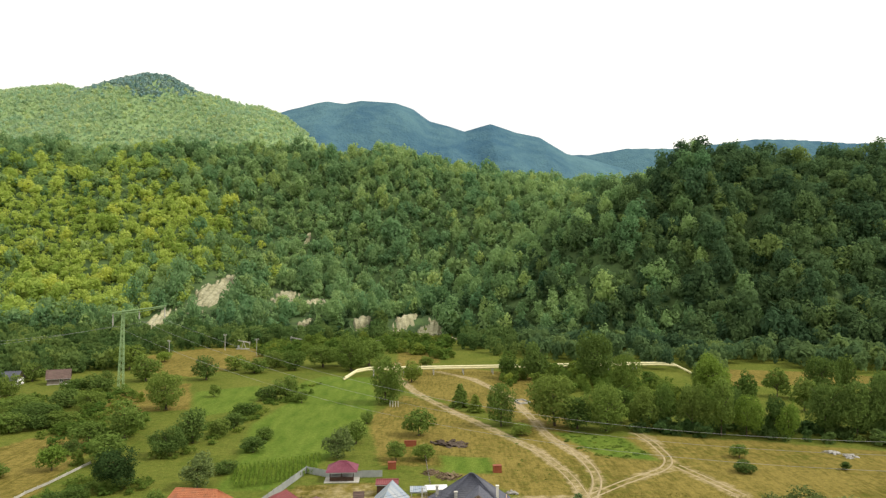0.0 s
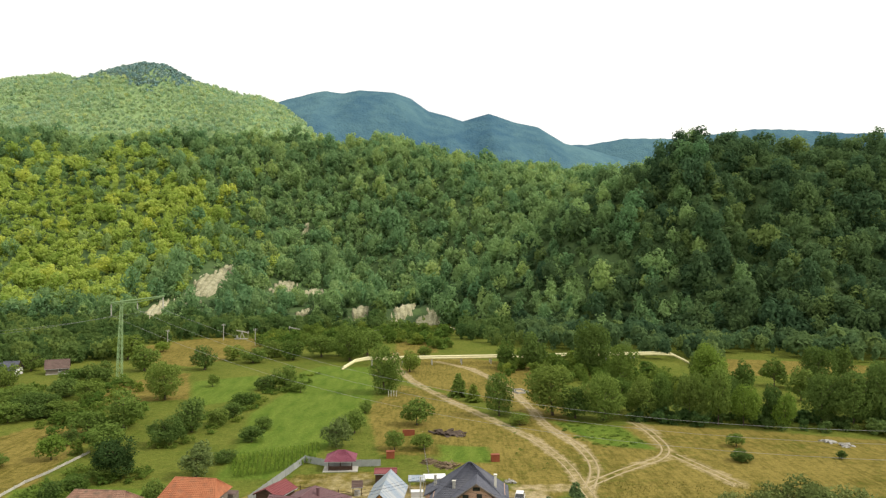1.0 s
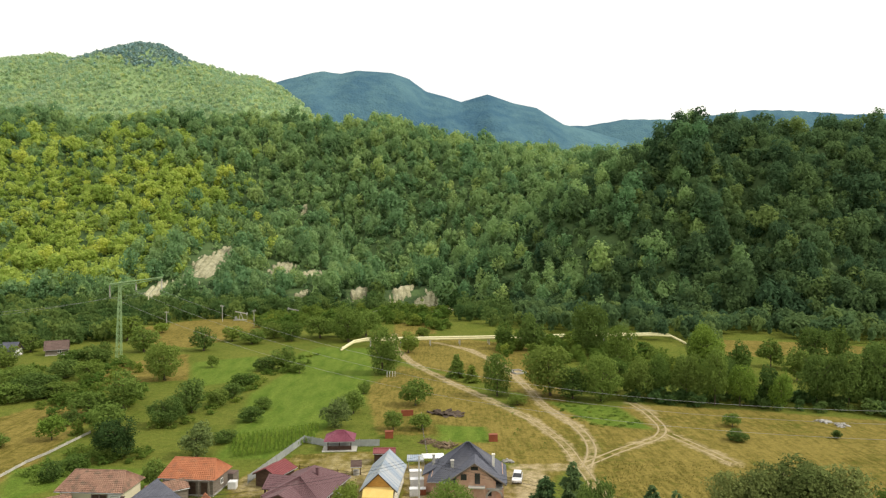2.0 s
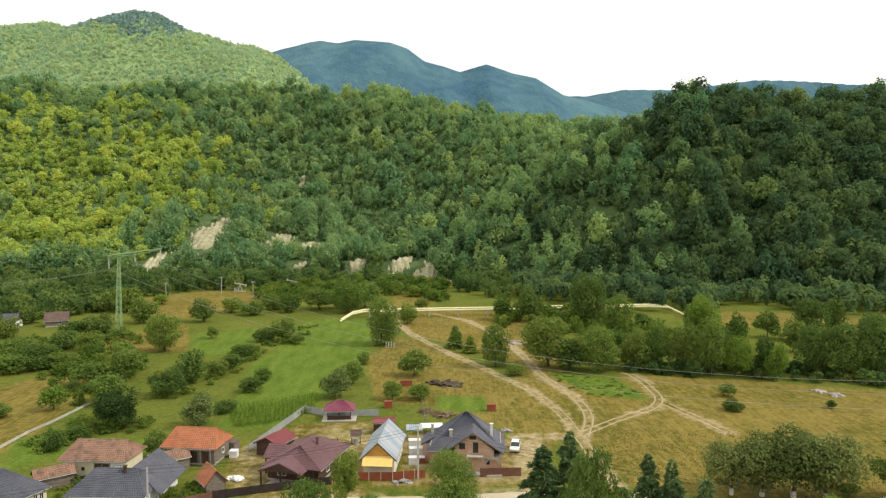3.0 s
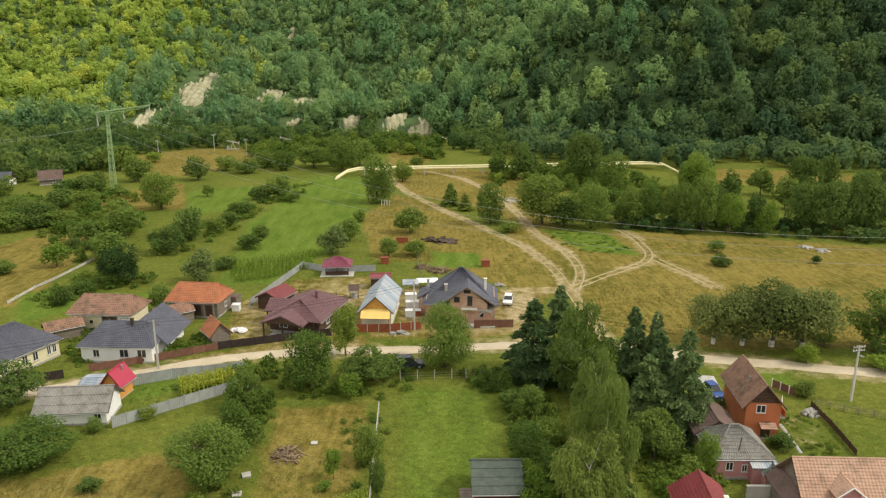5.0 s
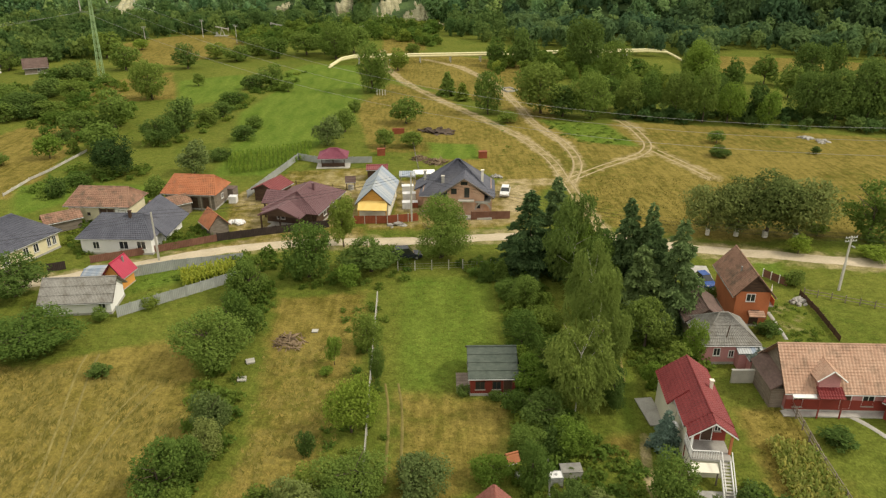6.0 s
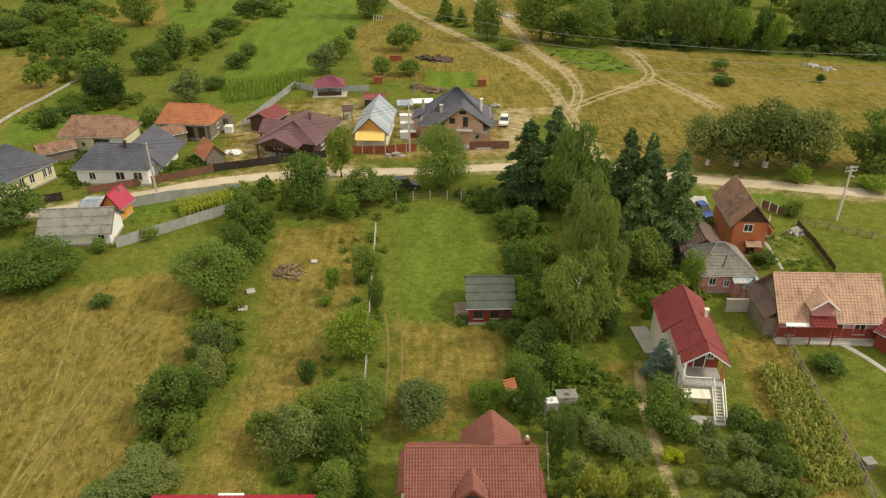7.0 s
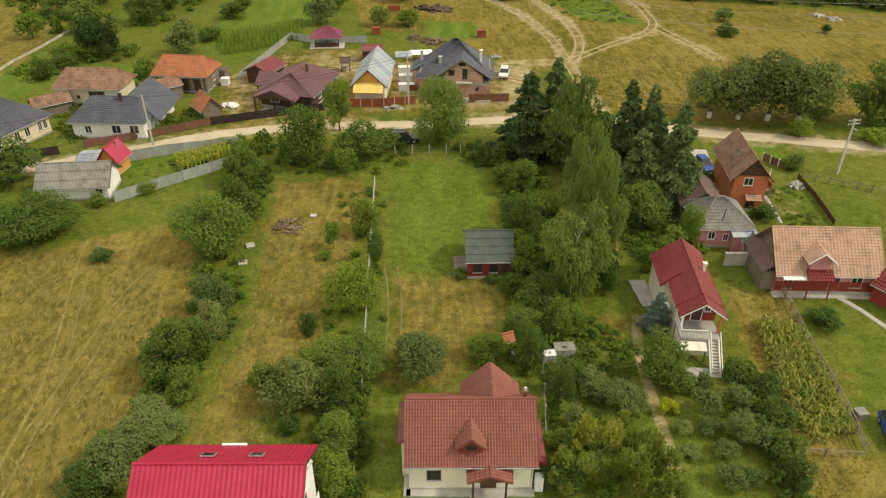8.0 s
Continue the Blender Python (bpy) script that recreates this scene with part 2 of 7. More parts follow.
def in_poly(poly, x, y, soft):
    """1 within the outline, 0 outside, with a soft edge."""
    far, odd = np.full(x.shape, 1e9), np.zeros(x.shape, bool)
    for (ax, ay), (bx, by) in zip(poly, poly[1:] + poly[:1]):
        dx, dy = bx - ax, by - ay
        t = np.clip(((x - ax) * dx + (y - ay) * dy) / (dx * dx + dy * dy), 0, 1)
        far = np.minimum(far, np.hypot(x - ax - t * dx, y - ay - t * dy))
        odd ^= ((ay > y) != (by > y)) & (x < dx * (y - ay) / (dy if dy else 1e-9) + ax)
    return step(0.5 + np.where(odd, far, -far) / (2 * soft))


def off_line(line, x, y):
    far = np.full(x.shape, 1e9)
    for (ax, ay), (bx, by) in zip(line, line[1:]):
        dx, dy = bx - ax, by - ay
        t = np.clip(((x - ax) * dx + (y - ay) * dy) / (dx * dx + dy * dy), 0, 1)
        far = np.minimum(far, np.hypot(x - ax - t * dx, y - ay - t * dy))
    return far


# land cover, outlines in plan
DRY_FIELDS = [
    [(-21.4, 88.3), (-9.5, 90.2), (-8.6, 77.3), (-20.2, 75.5)],
    [(-46.7, 71.6), (-38.8, 75.3), (-29.8, 77.8), (-26.9, 68.2), (-39.5, 68.5)],
    [(-38.4, 130.7), (-30.0, 146.9), (-13.9, 149.6), (-10.6, 118.6), (-17.0, 114.6), (-31.2, 109.6), (-36.0, 116.6)],
    [(-7.6, 139.9), (0.3, 143.3), (15.9, 137.6), (17.7, 116.7), (5.9, 113.1), (-11.2, 113.0), (-11.6, 118.1), (-6.8, 121.3)],
    [(-34.1, 127.6), (-32.9, 132.1), (-28.3, 130.5), (-27.4, 113.9), (-33.7, 112.8)],
    [(-13.8, 245.9), (1.9, 230.5), (19.2, 181.2), (26.9, 159.8), (28.3, 142.8), (20.3, 129.0), (13.0, 143.0), (-1.3, 160.2), (-14.4, 160.3), (-21.9, 209.2)],
    [(22.8, 256.7), (41.1, 268.7), (34.0, 181.1), (51.2, 190.3), (79.6, 183.6), (112.6, 171.6), (122.0, 158.7), (84.2, 106.9), (48.0, 107.3), (27.9, 114.7), (24.8, 142.8), (19.2, 181.2)],
    [(-104.0, 130.4), (-114.1, 161.5), (-106.6, 185.7), (-93.7, 196.7), (-87.9, 182.5), (-80.2, 144.0), (-80.4, 130.1)],
    [(-110.5, 218.4), (-112.6, 247.0), (-94.9, 270.3), (-78.6, 222.3), (-89.4, 218.1), (-99.7, 210.1)],
    [(-128.4, 298.9), (-144.3, 343.6), (-125.3, 377.0), (-89.4, 376.6), (-82.3, 323.6), (-99.5, 283.8)],
    [(-22.9, 361.6), (-2.7, 361.4), (-1.2, 322.7), (-20.2, 317.5)],
    [(-65.2, 73.9), (-40.2, 70.3), (-27.9, 68.3), (-24.7, 58.8), (-26.7, 47.4), (-25.5, 36.3), (-42.5, 31.1)],
    [(-20.5, 76.9), (-10.2, 79.5), (-8.3, 74.0), (-11.2, 53.2), (-14.7, 45.8), (-14.6, 36.1), (-20.3, 36.2), (-20.5, 43.3), (-18.5, 56.9)],
    [(-4.6, 66.6), (8.6, 64.1), (8.0, 58.1), (1.9, 47.5), (-4.3, 47.7)],
    [(29.5, 39.7), (40.7, 39.5), (38.2, 31.1), (27.2, 31.4)],
    [(32.2, 61.5), (38.2, 62.4), (35.9, 42.0), (29.5, 39.7)],
    [(17.4, 57.9), (21.0, 58.3), (19.5, 54.3), (15.5, 54.4)],
    [(-40.7, 104.9), (-29.5, 110.3), (-11.3, 114.8), (-11.0, 109.9), (-30.3, 105.7), (-40.1, 102.7)],
    [(-22.0, 327.0), (20.0, 300.0), (51.0, 286.0), (36.0, 209.0), (19.0, 209.0), (-13.0, 255.0), (-24.0, 320.0)],
    [(119.7, 304.0), (154.7, 295.6), (180.8, 280.5), (161.2, 249.3), (142.6, 267.5), (105.6, 261.7)],
]
# kept lawns and gardens, green but duller
LAWNS = [
    [(11.1, 54.5), (21.1, 56.5), (20.0, 47.9), (20.0, 39.9), (19.2, 34.4), (8.3, 34.7), (11.0, 45.2)],
    [(22.4, 47.1), (28.0, 47.0), (29.1, 39.7), (27.6, 34.3), (19.7, 34.4)],
    [(38.6, 62.0), (42.0, 63.0), (56.0, 66.0), (58.0, 44.0), (44.0, 36.0), (37.0, 38.5), (37.6, 48.0)],
    [(-27.0, 150.0), (-13.5, 151.0), (-14.0, 137.5), (-27.5, 138.5)],
    # shade beside the tiled house, put into the ground as a greener strip
    [(-5.4, 47.0), (-2.8, 46.0), (-2.4, 35.0), (-5.2, 35.0)],
    [(53.1, 85.0), (63.7, 83.2), (62.0, 75.1), (50.7, 75.3)],
]
LUSH_FIELDS = [
    [(-28.2, 282.9), (-47.9, 286.0), (-53.9, 269.8), (-50.1, 231.1), (-53.8, 202.0), (-47.2, 160.7), (-46.0, 143.7), (-34.2, 143.5), (-27.9, 162.9), (-22.1, 181.7), (-21.3, 230.8)],
    [(-86.8, 252.2), (-67.5, 263.7), (-59.2, 246.4), (-64.9, 217.8), (-74.4, 209.8)],
    [(-4.9, 95.0), (9.2, 94.7), (8.2, 66.4), (-3.9, 65.5)],
    [(20.6, 72.1), (23.4, 70.7), (20.9, 57.9), (18.6, 57.9)],
    [(-83.5, 138.1), (-75.1, 141.3), (-55.9, 137.5), (-52.8, 128.0), (-68.4, 128.3), (-74.6, 120.0)],
    [(28.4, 193.9), (47.3, 187.1), (50.0, 164.4), (37.5, 169.7)],
    [(-1.4, 170.2), (11.0, 167.4), (11.5, 155.4), (0.0, 155.5)],
    [(-45.8, 96.8), (-29.4, 101.5), (-28.7, 98.4), (-42.8, 89.6)],
    [(49.5, 99.7), (53.6, 99.0), (52.2, 93.8), (48.4, 94.8)],
]
MAIN_ROAD = [(-71.3, 88.5), (-58.2, 93.4), (-47.2, 98.4), (-40.0, 102.3), (-30.4, 106.2), (-21.7, 107.8), (-12.7, 108.3), (-3.5, 108.1), (5.7, 109.1), (13.2, 110.1), (27.1, 109.8), (40.2, 104.9), (48.1, 103.0), (56.2, 101.1), (69.4, 97.9), (86.1, 93.0)]
TRACKS = [
    [(27.7, 138.3), (27.3, 154.3), (22.8, 174.3), (14.2, 194.1), (3.6, 217.1), (-8.9, 248.0), (-18.0, 282.8), (-20.5, 322.9)],
    [(28.6, 138.3), (32.9, 150.8), (32.9, 167.2), (27.5, 187.3), (26.3, 208.6), (21.8, 245.5), (11.3, 279.7), (-2.3, 297.4)],
    [(28.3, 139.8), (39.1, 150.7), (52.4, 161.5), (53.2, 180.8), (51.7, 192.3)],
    [(52.4, 161.5), (55.9, 150.5), (58.8, 140.6)],
    [(27.7, 139.8), (28.3, 125.8), (29.3, 114.7), (29.0, 109.4)],
    [(15.5, 138.5), (20.6, 138.4), (27.7, 138.3)],
]
FIELD_TRACKS = [
    [(-34.0, 36.5), (-34.3, 41.4), (-34.8, 48.5), (-36.0, 53.8), (-37.7, 60.7), (-40.2, 70.2), (-40.7, 74.7)],
    [(-33.9, 43.0), (-33.4, 47.0), (-33.1, 55.0), (-32.9, 61.6), (-31.2, 68.1)],
    [(-3.7, 51.5), (-3.8, 62.3), (-4.6, 67.8)],
    [(22.8, 82.5), (22.2, 76.0), (20.9, 67.2)],
]

GRAVEL_YARD = [(12.4, 120.5), (18.0, 121.0), (21.0, 134.0), (19.0, 139.5), (13.2, 134.0)]
FLOWER_BEDS = [(45.0, 87.5), (49.8, 86.0), (50.0, 75.4), (44.0, 75.5)]
GARDEN_PATH = [(21.2, 57.8), (19.9, 50.9), (19.7, 45.0), (19.7, 39.9), (18.8, 34.4)]


def annulus(first, last, ratio):
    r = [first]
    while r[-1] < last:
        r.append(r[-1] * ratio)
    return r


def make_ground():
    radii = np.array([0.01, 8, 16, 22] + annulus(26, 420, 1.009) + annulus(424, 2600, 1.019) + annulus(2625, 4880, 1.007))
    angles = np.radians(np.concatenate([np.arange(-36, 36, 0.23), np.arange(36, 324, 6.0)]))
    a, r = np.meshgrid(angles, radii)
    x, y = (r * np.sin(a)).ravel(), (r * np.cos(a)).ravel()
    z = land(x, y)
    n, m = len(radii), len(angles)
    i, j = np.meshgrid(np.arange(n - 1), np.arange(m), indexing="ij")
    k = (j + 1) % m
    faces = np.stack([i * m + j, i * m + k, (i + 1) * m + k, (i + 1) * m + j], -1).reshape(-1, 4)[:, ::-1]
    me = raw_mesh("ground", np.stack([x, y, z], 1), faces)
    near = (r.ravel() < 450)
    dry, lush, dirt = (np.zeros(len(x)) for _ in range(3))
    xn, yn = x[near], y[near]
    dry[near] = np.maximum.reduce([(0.80 if k in (5, 6) else 0.72 if k in (12, 13) else 1.0) * in_poly(p, xn, yn, 2.0) for k, p in enumerate(DRY_FIELDS)])
    lush[near] = np.maximum.reduce([(0.66 if k in (2, 3) else 1.0) * in_poly(p, xn, yn, 2.2) for k, p in enumerate(LUSH_FIELDS)])
    lush[near] = np.maximum(lush[near], np.maximum.reduce([0.30 * in_poly(p, xn, yn, 1.5) for p in LAWNS]))
    dirt[near] = np.maximum.reduce([(0.44 if k in (2, 3) else 0.58) * step(1.6 - off_line(p, xn, yn) / (1.8 if k not in (2, 3, 5) else 2.4)) for k, p in enumerate(TRACKS)] + [0.5 * step(1.5 - off_line(MAIN_ROAD, xn, yn) / 3.6)])
    yards = np.maximum.reduce([in_poly(DRY_FIELDS[k], xn, yn, 2.0) for k in (2, 3, 4, 17)])
    dirt[near] = np.maximum(dirt[near], 0.45 * yards)
    dirt[near] = np.maximum(dirt[near], 0.66 * in_poly(GRAVEL_YARD, xn, yn, 1.6))
    dirt[near] = np.maximum(dirt[near], 0.38 * in_poly(FLOWER_BEDS, xn, yn, 2.0))
    dirt[near] = np.maximum(dirt[near], 0.6 * step(1.6 - off_line(GARDEN_PATH, xn, yn) / 0.55))
    col = me.color_attributes.new("cover", "FLOAT_COLOR", "POINT")
    col.data.foreach_set("color", np.stack([dry, lush, dirt, np.ones(len(x))], 1).astype(np.float32).ravel())
    for mat in (GROUND, FLOOR_WOODS, MOUNTAIN, FLOOR_MOUNTAIN):
        me.materials.append(mat)
    cx, cy = x[faces].mean(1), y[faces].mean(1)
    cz = z[faces].mean(1)
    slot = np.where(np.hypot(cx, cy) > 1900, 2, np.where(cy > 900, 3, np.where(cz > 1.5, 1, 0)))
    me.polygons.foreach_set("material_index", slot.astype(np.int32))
    ob = new("ground", me)
    tagged(ob, "valley floor of dry and green grass rising to wooded hills", "ground", kind="structure")


def raw_mesh(name, verts, faces, smooth=True):
    """A mesh from arrays; all faces have the same number of corners."""
    me = bpy.data.meshes.new(name)
    faces = np.asarray(faces, np.int32)
    k = faces.shape[1]
    me.vertices.add(len(verts)), me.loops.add(faces.size), me.polygons.add(len(faces))
    me.vertices.foreach_set("co", np.asarray(verts, np.float32).ravel())
    me.loops.foreach_set("vertex_index", faces.ravel())
    me.polygons.foreach_set("loop_start", np.arange(0, faces.size, k, dtype=np.int32))
    me.polygons.foreach_set("use_smooth", np.full(len(faces), smooth))
    me.update(calc_edges=True)
    return me


make_ground()


def ribbon(name, line, width, label, lift, mat=DIRT, seed=1):
    """A strip along a line of plan points, with a ragged edge."""
    rng = np.random.default_rng(seed)
    p = np.array(line, float)
    for _ in range(3):
        q = np.empty((len(p) * 2 - 2, 2))
        q[0::2], q[1::2] = 0.75 * p[:-1] + 0.25 * p[1:], 0.25 * p[:-1] + 0.75 * p[1:]
        p = np.vstack([p[:1], q, p[-1:]])
    s = np.concatenate([[0], np.cumsum(np.hypot(*np.diff(p, axis=0).T))])
    u = np.arange(0, s[-1], 0.8)
    c = np.stack([np.interp(u, s, p[:, 0]), np.interp(u, s, p[:, 1])], 1)
    d = np.gradient(c, axis=0)
    d /= np.linalg.norm(d, axis=1, keepdims=True)
    nrm = np.stack([-d[:, 1], d[:, 0]], 1)
    wob = np.convolve(rng.normal(size=len(u) + 4), np.ones(5) / 5, "valid")
    wob2 = np.convolve(rng.normal(size=len(u) + 4), np.ones(5) / 5, "valid")
    left, right = c + nrm * (width / 2 * (1 + 0.22 * wob))[:, None], c - nrm * (width / 2 * (1 + 0.22 * wob2))[:, None]
    rows = []
    for k, (e, h) in enumerate(((0, -0.05), (0.12, lift), (0.5, lift + 0.02), (0.88, lift), (1, -0.05))):
        xy = left * (1 - e) + right * e
        rows.append(np.column_stack([xy, np.full(len(xy), h)]))
    v = np.stack(rows, 1).reshape(-1, 3)
    i, j = np.meshgrid(np.arange(len(u) - 1), np.arange(4), indexing="ij")
    f = np.stack([i * 5 + j, i * 5 + j + 1, (i + 1) * 5 + j + 1, (i + 1) * 5 + j], -1).reshape(-1, 4)
    me = raw_mesh(name, v, f)
    me.materials.append(mat)
    return tagged(new(name, me), label, "road" if name == "road" else "track", kind="structure")


def offset(line, d):
    p = np.array(line, float)
    t = np.gradient(p, axis=0)
    t /= np.linalg.norm(t, axis=1, keepdims=True)
    return p + d * np.stack([-t[:, 1], t[:, 0]], 1)


ribbon("road", MAIN_ROAD, 3.6, "pale unpaved village road of packed earth", 0.03)
HAY_RUT = plain("flattened_hay", (0.130, 0.112, 0.028), (0.230, 0.190, 0.062), 0.8, 4.0, 0.95, strength=0.4)
for line in FIELD_TRACKS:
    for side in (-0.72, 0.72):
        ribbon("wheel_track", offset(line, side), 0.36, "faint wheel line pressed into the mown grass", 0.015, HAY_RUT, 31)
for k, line in enumerate(TRACKS):
    if k == 5:
        continue
    for side in (-0.85, 0.85):
        ribbon("wheel_track", offset(line, side), 0.55 if k in (1, 2, 3) else 0.40, "worn pale wheel rut in the dry grass", 0.02, TRACK_DIRT, 10 + k)


# ---- trees ----
def leaf_cards(rng, centre, normal, size, tilt):
    """Small pointed leaves round the points given, facing about the normals."""
    n = len(centre)
    nm = normal + rng.normal(size=(n, 3)) * tilt
    nm /= np.linalg.norm(nm, axis=1, keepdims=True)
    side = np.cross(nm, rng.normal(size=(n, 3)))
    side /= np.linalg.norm(side, axis=1, keepdims=True)
    up = np.cross(nm, side)
    s = (size * rng.uniform(0.6, 1.35, n))[:, None]
    v = np.stack([centre - side * s * 0.5, centre + side * s * 0.5 + nm * s * 0.1, centre + up * s * 0.8], 1)
    return v.reshape(-1, 3), np.arange(3 * n).reshape(-1, 3)


def lobed_crown(rng, leaves, leaf, lobes, low=0.15, shape=(0.5, 0.5, 0.5), spread=0.74, tilt=0.75, pointed=0.0, lobe=(0.18, 0.40)):
    """Leaves over many overlapping lobes in a unit box: width 1, from z = low to 1."""
    mid, half = (low + 1) / 2, (1 - low) / 2
    cs, rs = [], []
    for k in range(lobes):
        d = rng.normal(size=3)
        d /= np.linalg.norm(d)
        d *= rng.uniform(0.25, 1.0) ** 0.5 * spread
        z = mid + d[2] * half
        shrink = 1 - pointed * max(0, (z - low) / (1 - low)) ** 1.3
        cs.append((d[0] * shape[0] * shrink, d[1] * shape[1] * shrink, z))
        rs.append(rng.uniform(*lobe) * (0.55 + 0.45 * shrink))
    cs, rs = np.array(cs), np.array(rs)
    k = rng.choice(lobes, size=leaves * 3, p=rs**2 / (rs**2).sum())
    d = rng.normal(size=(len(k), 3))
    d /= np.linalg.norm(d, axis=1, keepdims=True)
    scale = np.array([shape[0], shape[1], half])
    p = cs[k] + d * rs[k][:, None] * scale * rng.normal(1.0, 0.19, len(k))[:, None]
    depth = np.min([np.linalg.norm((p - c) / scale, axis=1) / r for c, r in zip(cs, rs)], axis=0)
    ok = (depth > 0.62) & (p[:, 2] > low * 0.5)
    p, d = p[ok][:leaves], d[ok][:leaves]
    return leaf_cards(rng, p, d + (0, 0, 0.25), leaf, tilt)


def sprays(rng, centre, along, length, slim):
    """Narrow leaf sprays that point along the directions given."""
    n = len(centre)
    along = along / np.linalg.norm(along, axis=1, keepdims=True)
    side = np.cross(along, rng.normal(size=(n, 3)))
    side /= np.linalg.norm(side, axis=1, keepdims=True)
    s = (length * rng.uniform(0.6, 1.4, n))[:, None]
    v = np.stack([centre - side * s * slim * 0.5, centre + side * s * slim * 0.5, centre + along * s], 1)
    return v.reshape(-1, 3), np.arange(3 * n).reshape(-1, 3)


def spruce_crown(rng, leaves, leaf):
    """Whorls of drooping boughs on a ragged cone, width 1, height 1."""
    boughs = 105
    t = np.sort(rng.uniform(0.01, 1, boughs) ** 0.8)
    turn = np.arange(boughs) * 2.4 + rng.normal(size=boughs) * 0.4
    reach = (0.56 * t**0.88 + 0.02) * rng.uniform(0.50, 1.12, boughs)
    k = rng.choice(boughs, size=leaves, p=(reach + 0.03) / (reach + 0.03).sum())
    u = rng.uniform(0.12, 1, leaves) ** 0.7
    fan = rng.normal(size=leaves) * 0.24 * (1.1 - 0.5 * u)
    a = turn[k] + fan
    r = reach[k] * u * (1 - 0.25 * np.abs(fan))
    z = 1 - 0.93 * t[k] + 0.03 - 0.11 * t[k] * u**1.6 + 0.010 * rng.normal(size=leaves)
    p = np.stack([r * np.cos(a), r * np.sin(a), np.maximum(z, 0.015)], 1)
    b = a + np.sign(fan) * 0.7 + rng.normal(size=leaves) * 0.3
    d = np.stack([np.cos(b), np.sin(b), -0.35 + 0.25 * rng.normal(size=leaves)], 1)
    d[:, 2] *= 0.45
    return sprays(rng, p, d, leaf * 1.7, 0.55)


def strand_crown(rng, leaves, leaf, lobes, low, pointed, droop):
    """Hanging or rising strands of small leaves over a loose crown."""
    v, _ = lobed_crown(rng, leaves // 5, leaf, lobes, low, pointed=pointed, spread=0.84, lobe=(0.10, 0.26))
    root = v.reshape(-1, 3, 3).mean(1)
    out = root * (1, 1, 0)
    out /= np.linalg.norm(out, axis=1, keepdims=True) + 1e-6
    way = np.array((0, 0, -0.75 if droop else 1.0)) + out * (0.45 if droop else 0.45) + rng.normal(size=root.shape) * (0.42 if droop else 0.2)
    step_by = leaf * (0.36 if droop else 0.55)
    p = np.concatenate([root + way * step_by * k for k in range(5)])
    d = np.concatenate([way] * 5) + rng.normal(size=p.shape) * 0.55
    keep = p[:, 2] > 0.02
    return sprays(rng, p[keep], d[keep], leaf * (0.95 if droop else 1.15), 0.75 if droop else 0.6)


def limb_mesh(rng, radius, top, limbs, reach):
    """A tapered trunk with limbs, in a unit box."""
    vs, fs = [], []

    def tube(a, b, ra, rb, sides=7):
        a, b = np.array(a, float), np.array(b, float)
        ax = (b - a) / np.linalg.norm(b - a)
        u = np.cross(ax, (0.3, 0.8, 0.5))
        u /= np.linalg.norm(u)
        w = np.cross(ax, u)
        k = len(vs)
        for c, r in ((a, ra), (b, rb)):
            for i in range(sides):
                t = 2 * np.pi * i / sides
                vs.append(c + r * (u * np.cos(t) + w * np.sin(t)))
        fs.extend([(k + i, k + (i + 1) % sides, k + sides + (i + 1) % sides, k + sides + i) for i in range(sides)])

    pts = [np.array((0, 0, -0.01))]
    for i in range(4):
        pts.append(pts[-1] + (rng.normal() * 0.012, rng.normal() * 0.012, top / 4))
    for i in range(4):
        tube(pts[i], pts[i + 1], radius * (1.25 if i == 0 else 1 - 0.2 * i), radius * (0.8 - 0.2 * i))
    for i in range(limbs):
        t = rng.uniform(0.35, 0.95)
        base = pts[0] + (pts[-1] - pts[0]) * t
        a = i * 2.4 + rng.normal() * 0.3
        tube(base, base + (np.cos(a) * reach, np.sin(a) * reach, rng.uniform(0.12, 0.3)), radius * 0.42, radius * 0.1, 5)
    return np.array(vs), np.array(fs)


KINDS = {
    # lobes, lowest leaf, pointed, bark, trunk radius, label, category
    "broad": (30, 0.02, 0.15, BARK, 0.026, "leafy green broadleaf tree on rough grass", "tree"),
    "dark": (26, 0.0, 0.05, BARK, 0.028, "dense dark green rounded tree", "tree"),
    "round": (22, 0.05, 0.0, BARK, 0.028, "large dark dense round tree behind the barn", "tree"),
    "light": (26, 0.04, 0.2, BARK, 0.022, "fresh light green young tree", "tree"),
    "pale": (28, 0.01, 0.1, BARK, 0.022, "grey-green willow-like bushy tree", "tree"),
    "yellow": (10, 0.02, 0.0, BARK, 0.02, "small yellow-green leafy garden shrub", "shrub"),
    "slim": (24, 0.12, 0.45, BARK, 0.022, "slender green tree beside the road", "tree"),
    "birch": (32, 0.06, 0.04, BIRCH_BARK, 0.008, "tall weeping birch with pale bark", "tree"),
    "willow": (16, 0.05, 0.0, BIRCH_BARK, 0.006, "feathery yellow-green willow shrub with pale stems", "shrub"),
    "chestnut": (30, 0.12, 0.05, BARK, 0.026, "spreading roadside tree with whitewashed trunk", "tree"),
    "alder": (32, 0.08, 0.3, BARK, 0.02, "large airy green tree in the meadow", "tree"),
    "poplar": (34, 0.04, 0.38, BARK, 0.02, "tall leafy green tree in the belt by the stream", "tree"),
    "aspen": (30, 0.05, 0.48, BARK, 0.02, "tall light green tree in the belt by the stream", "tree"),
    "plum": (18, 0.15, 0.0, BARK, 0.03, "small grey-green fruit tree in the garden", "tree"),
    "spruce": (0, 0, 0, BARK, 0.012, "tall dark green spruce", "tree"),
    "conifer": (0, 0, 0, BARK, 0.018, "small green conifer standing in the grass", "tree"),
    "bluespruce": (0, 0, 0, BARK, 0.02, "small blue-grey spruce in the garden", "tree"),
}
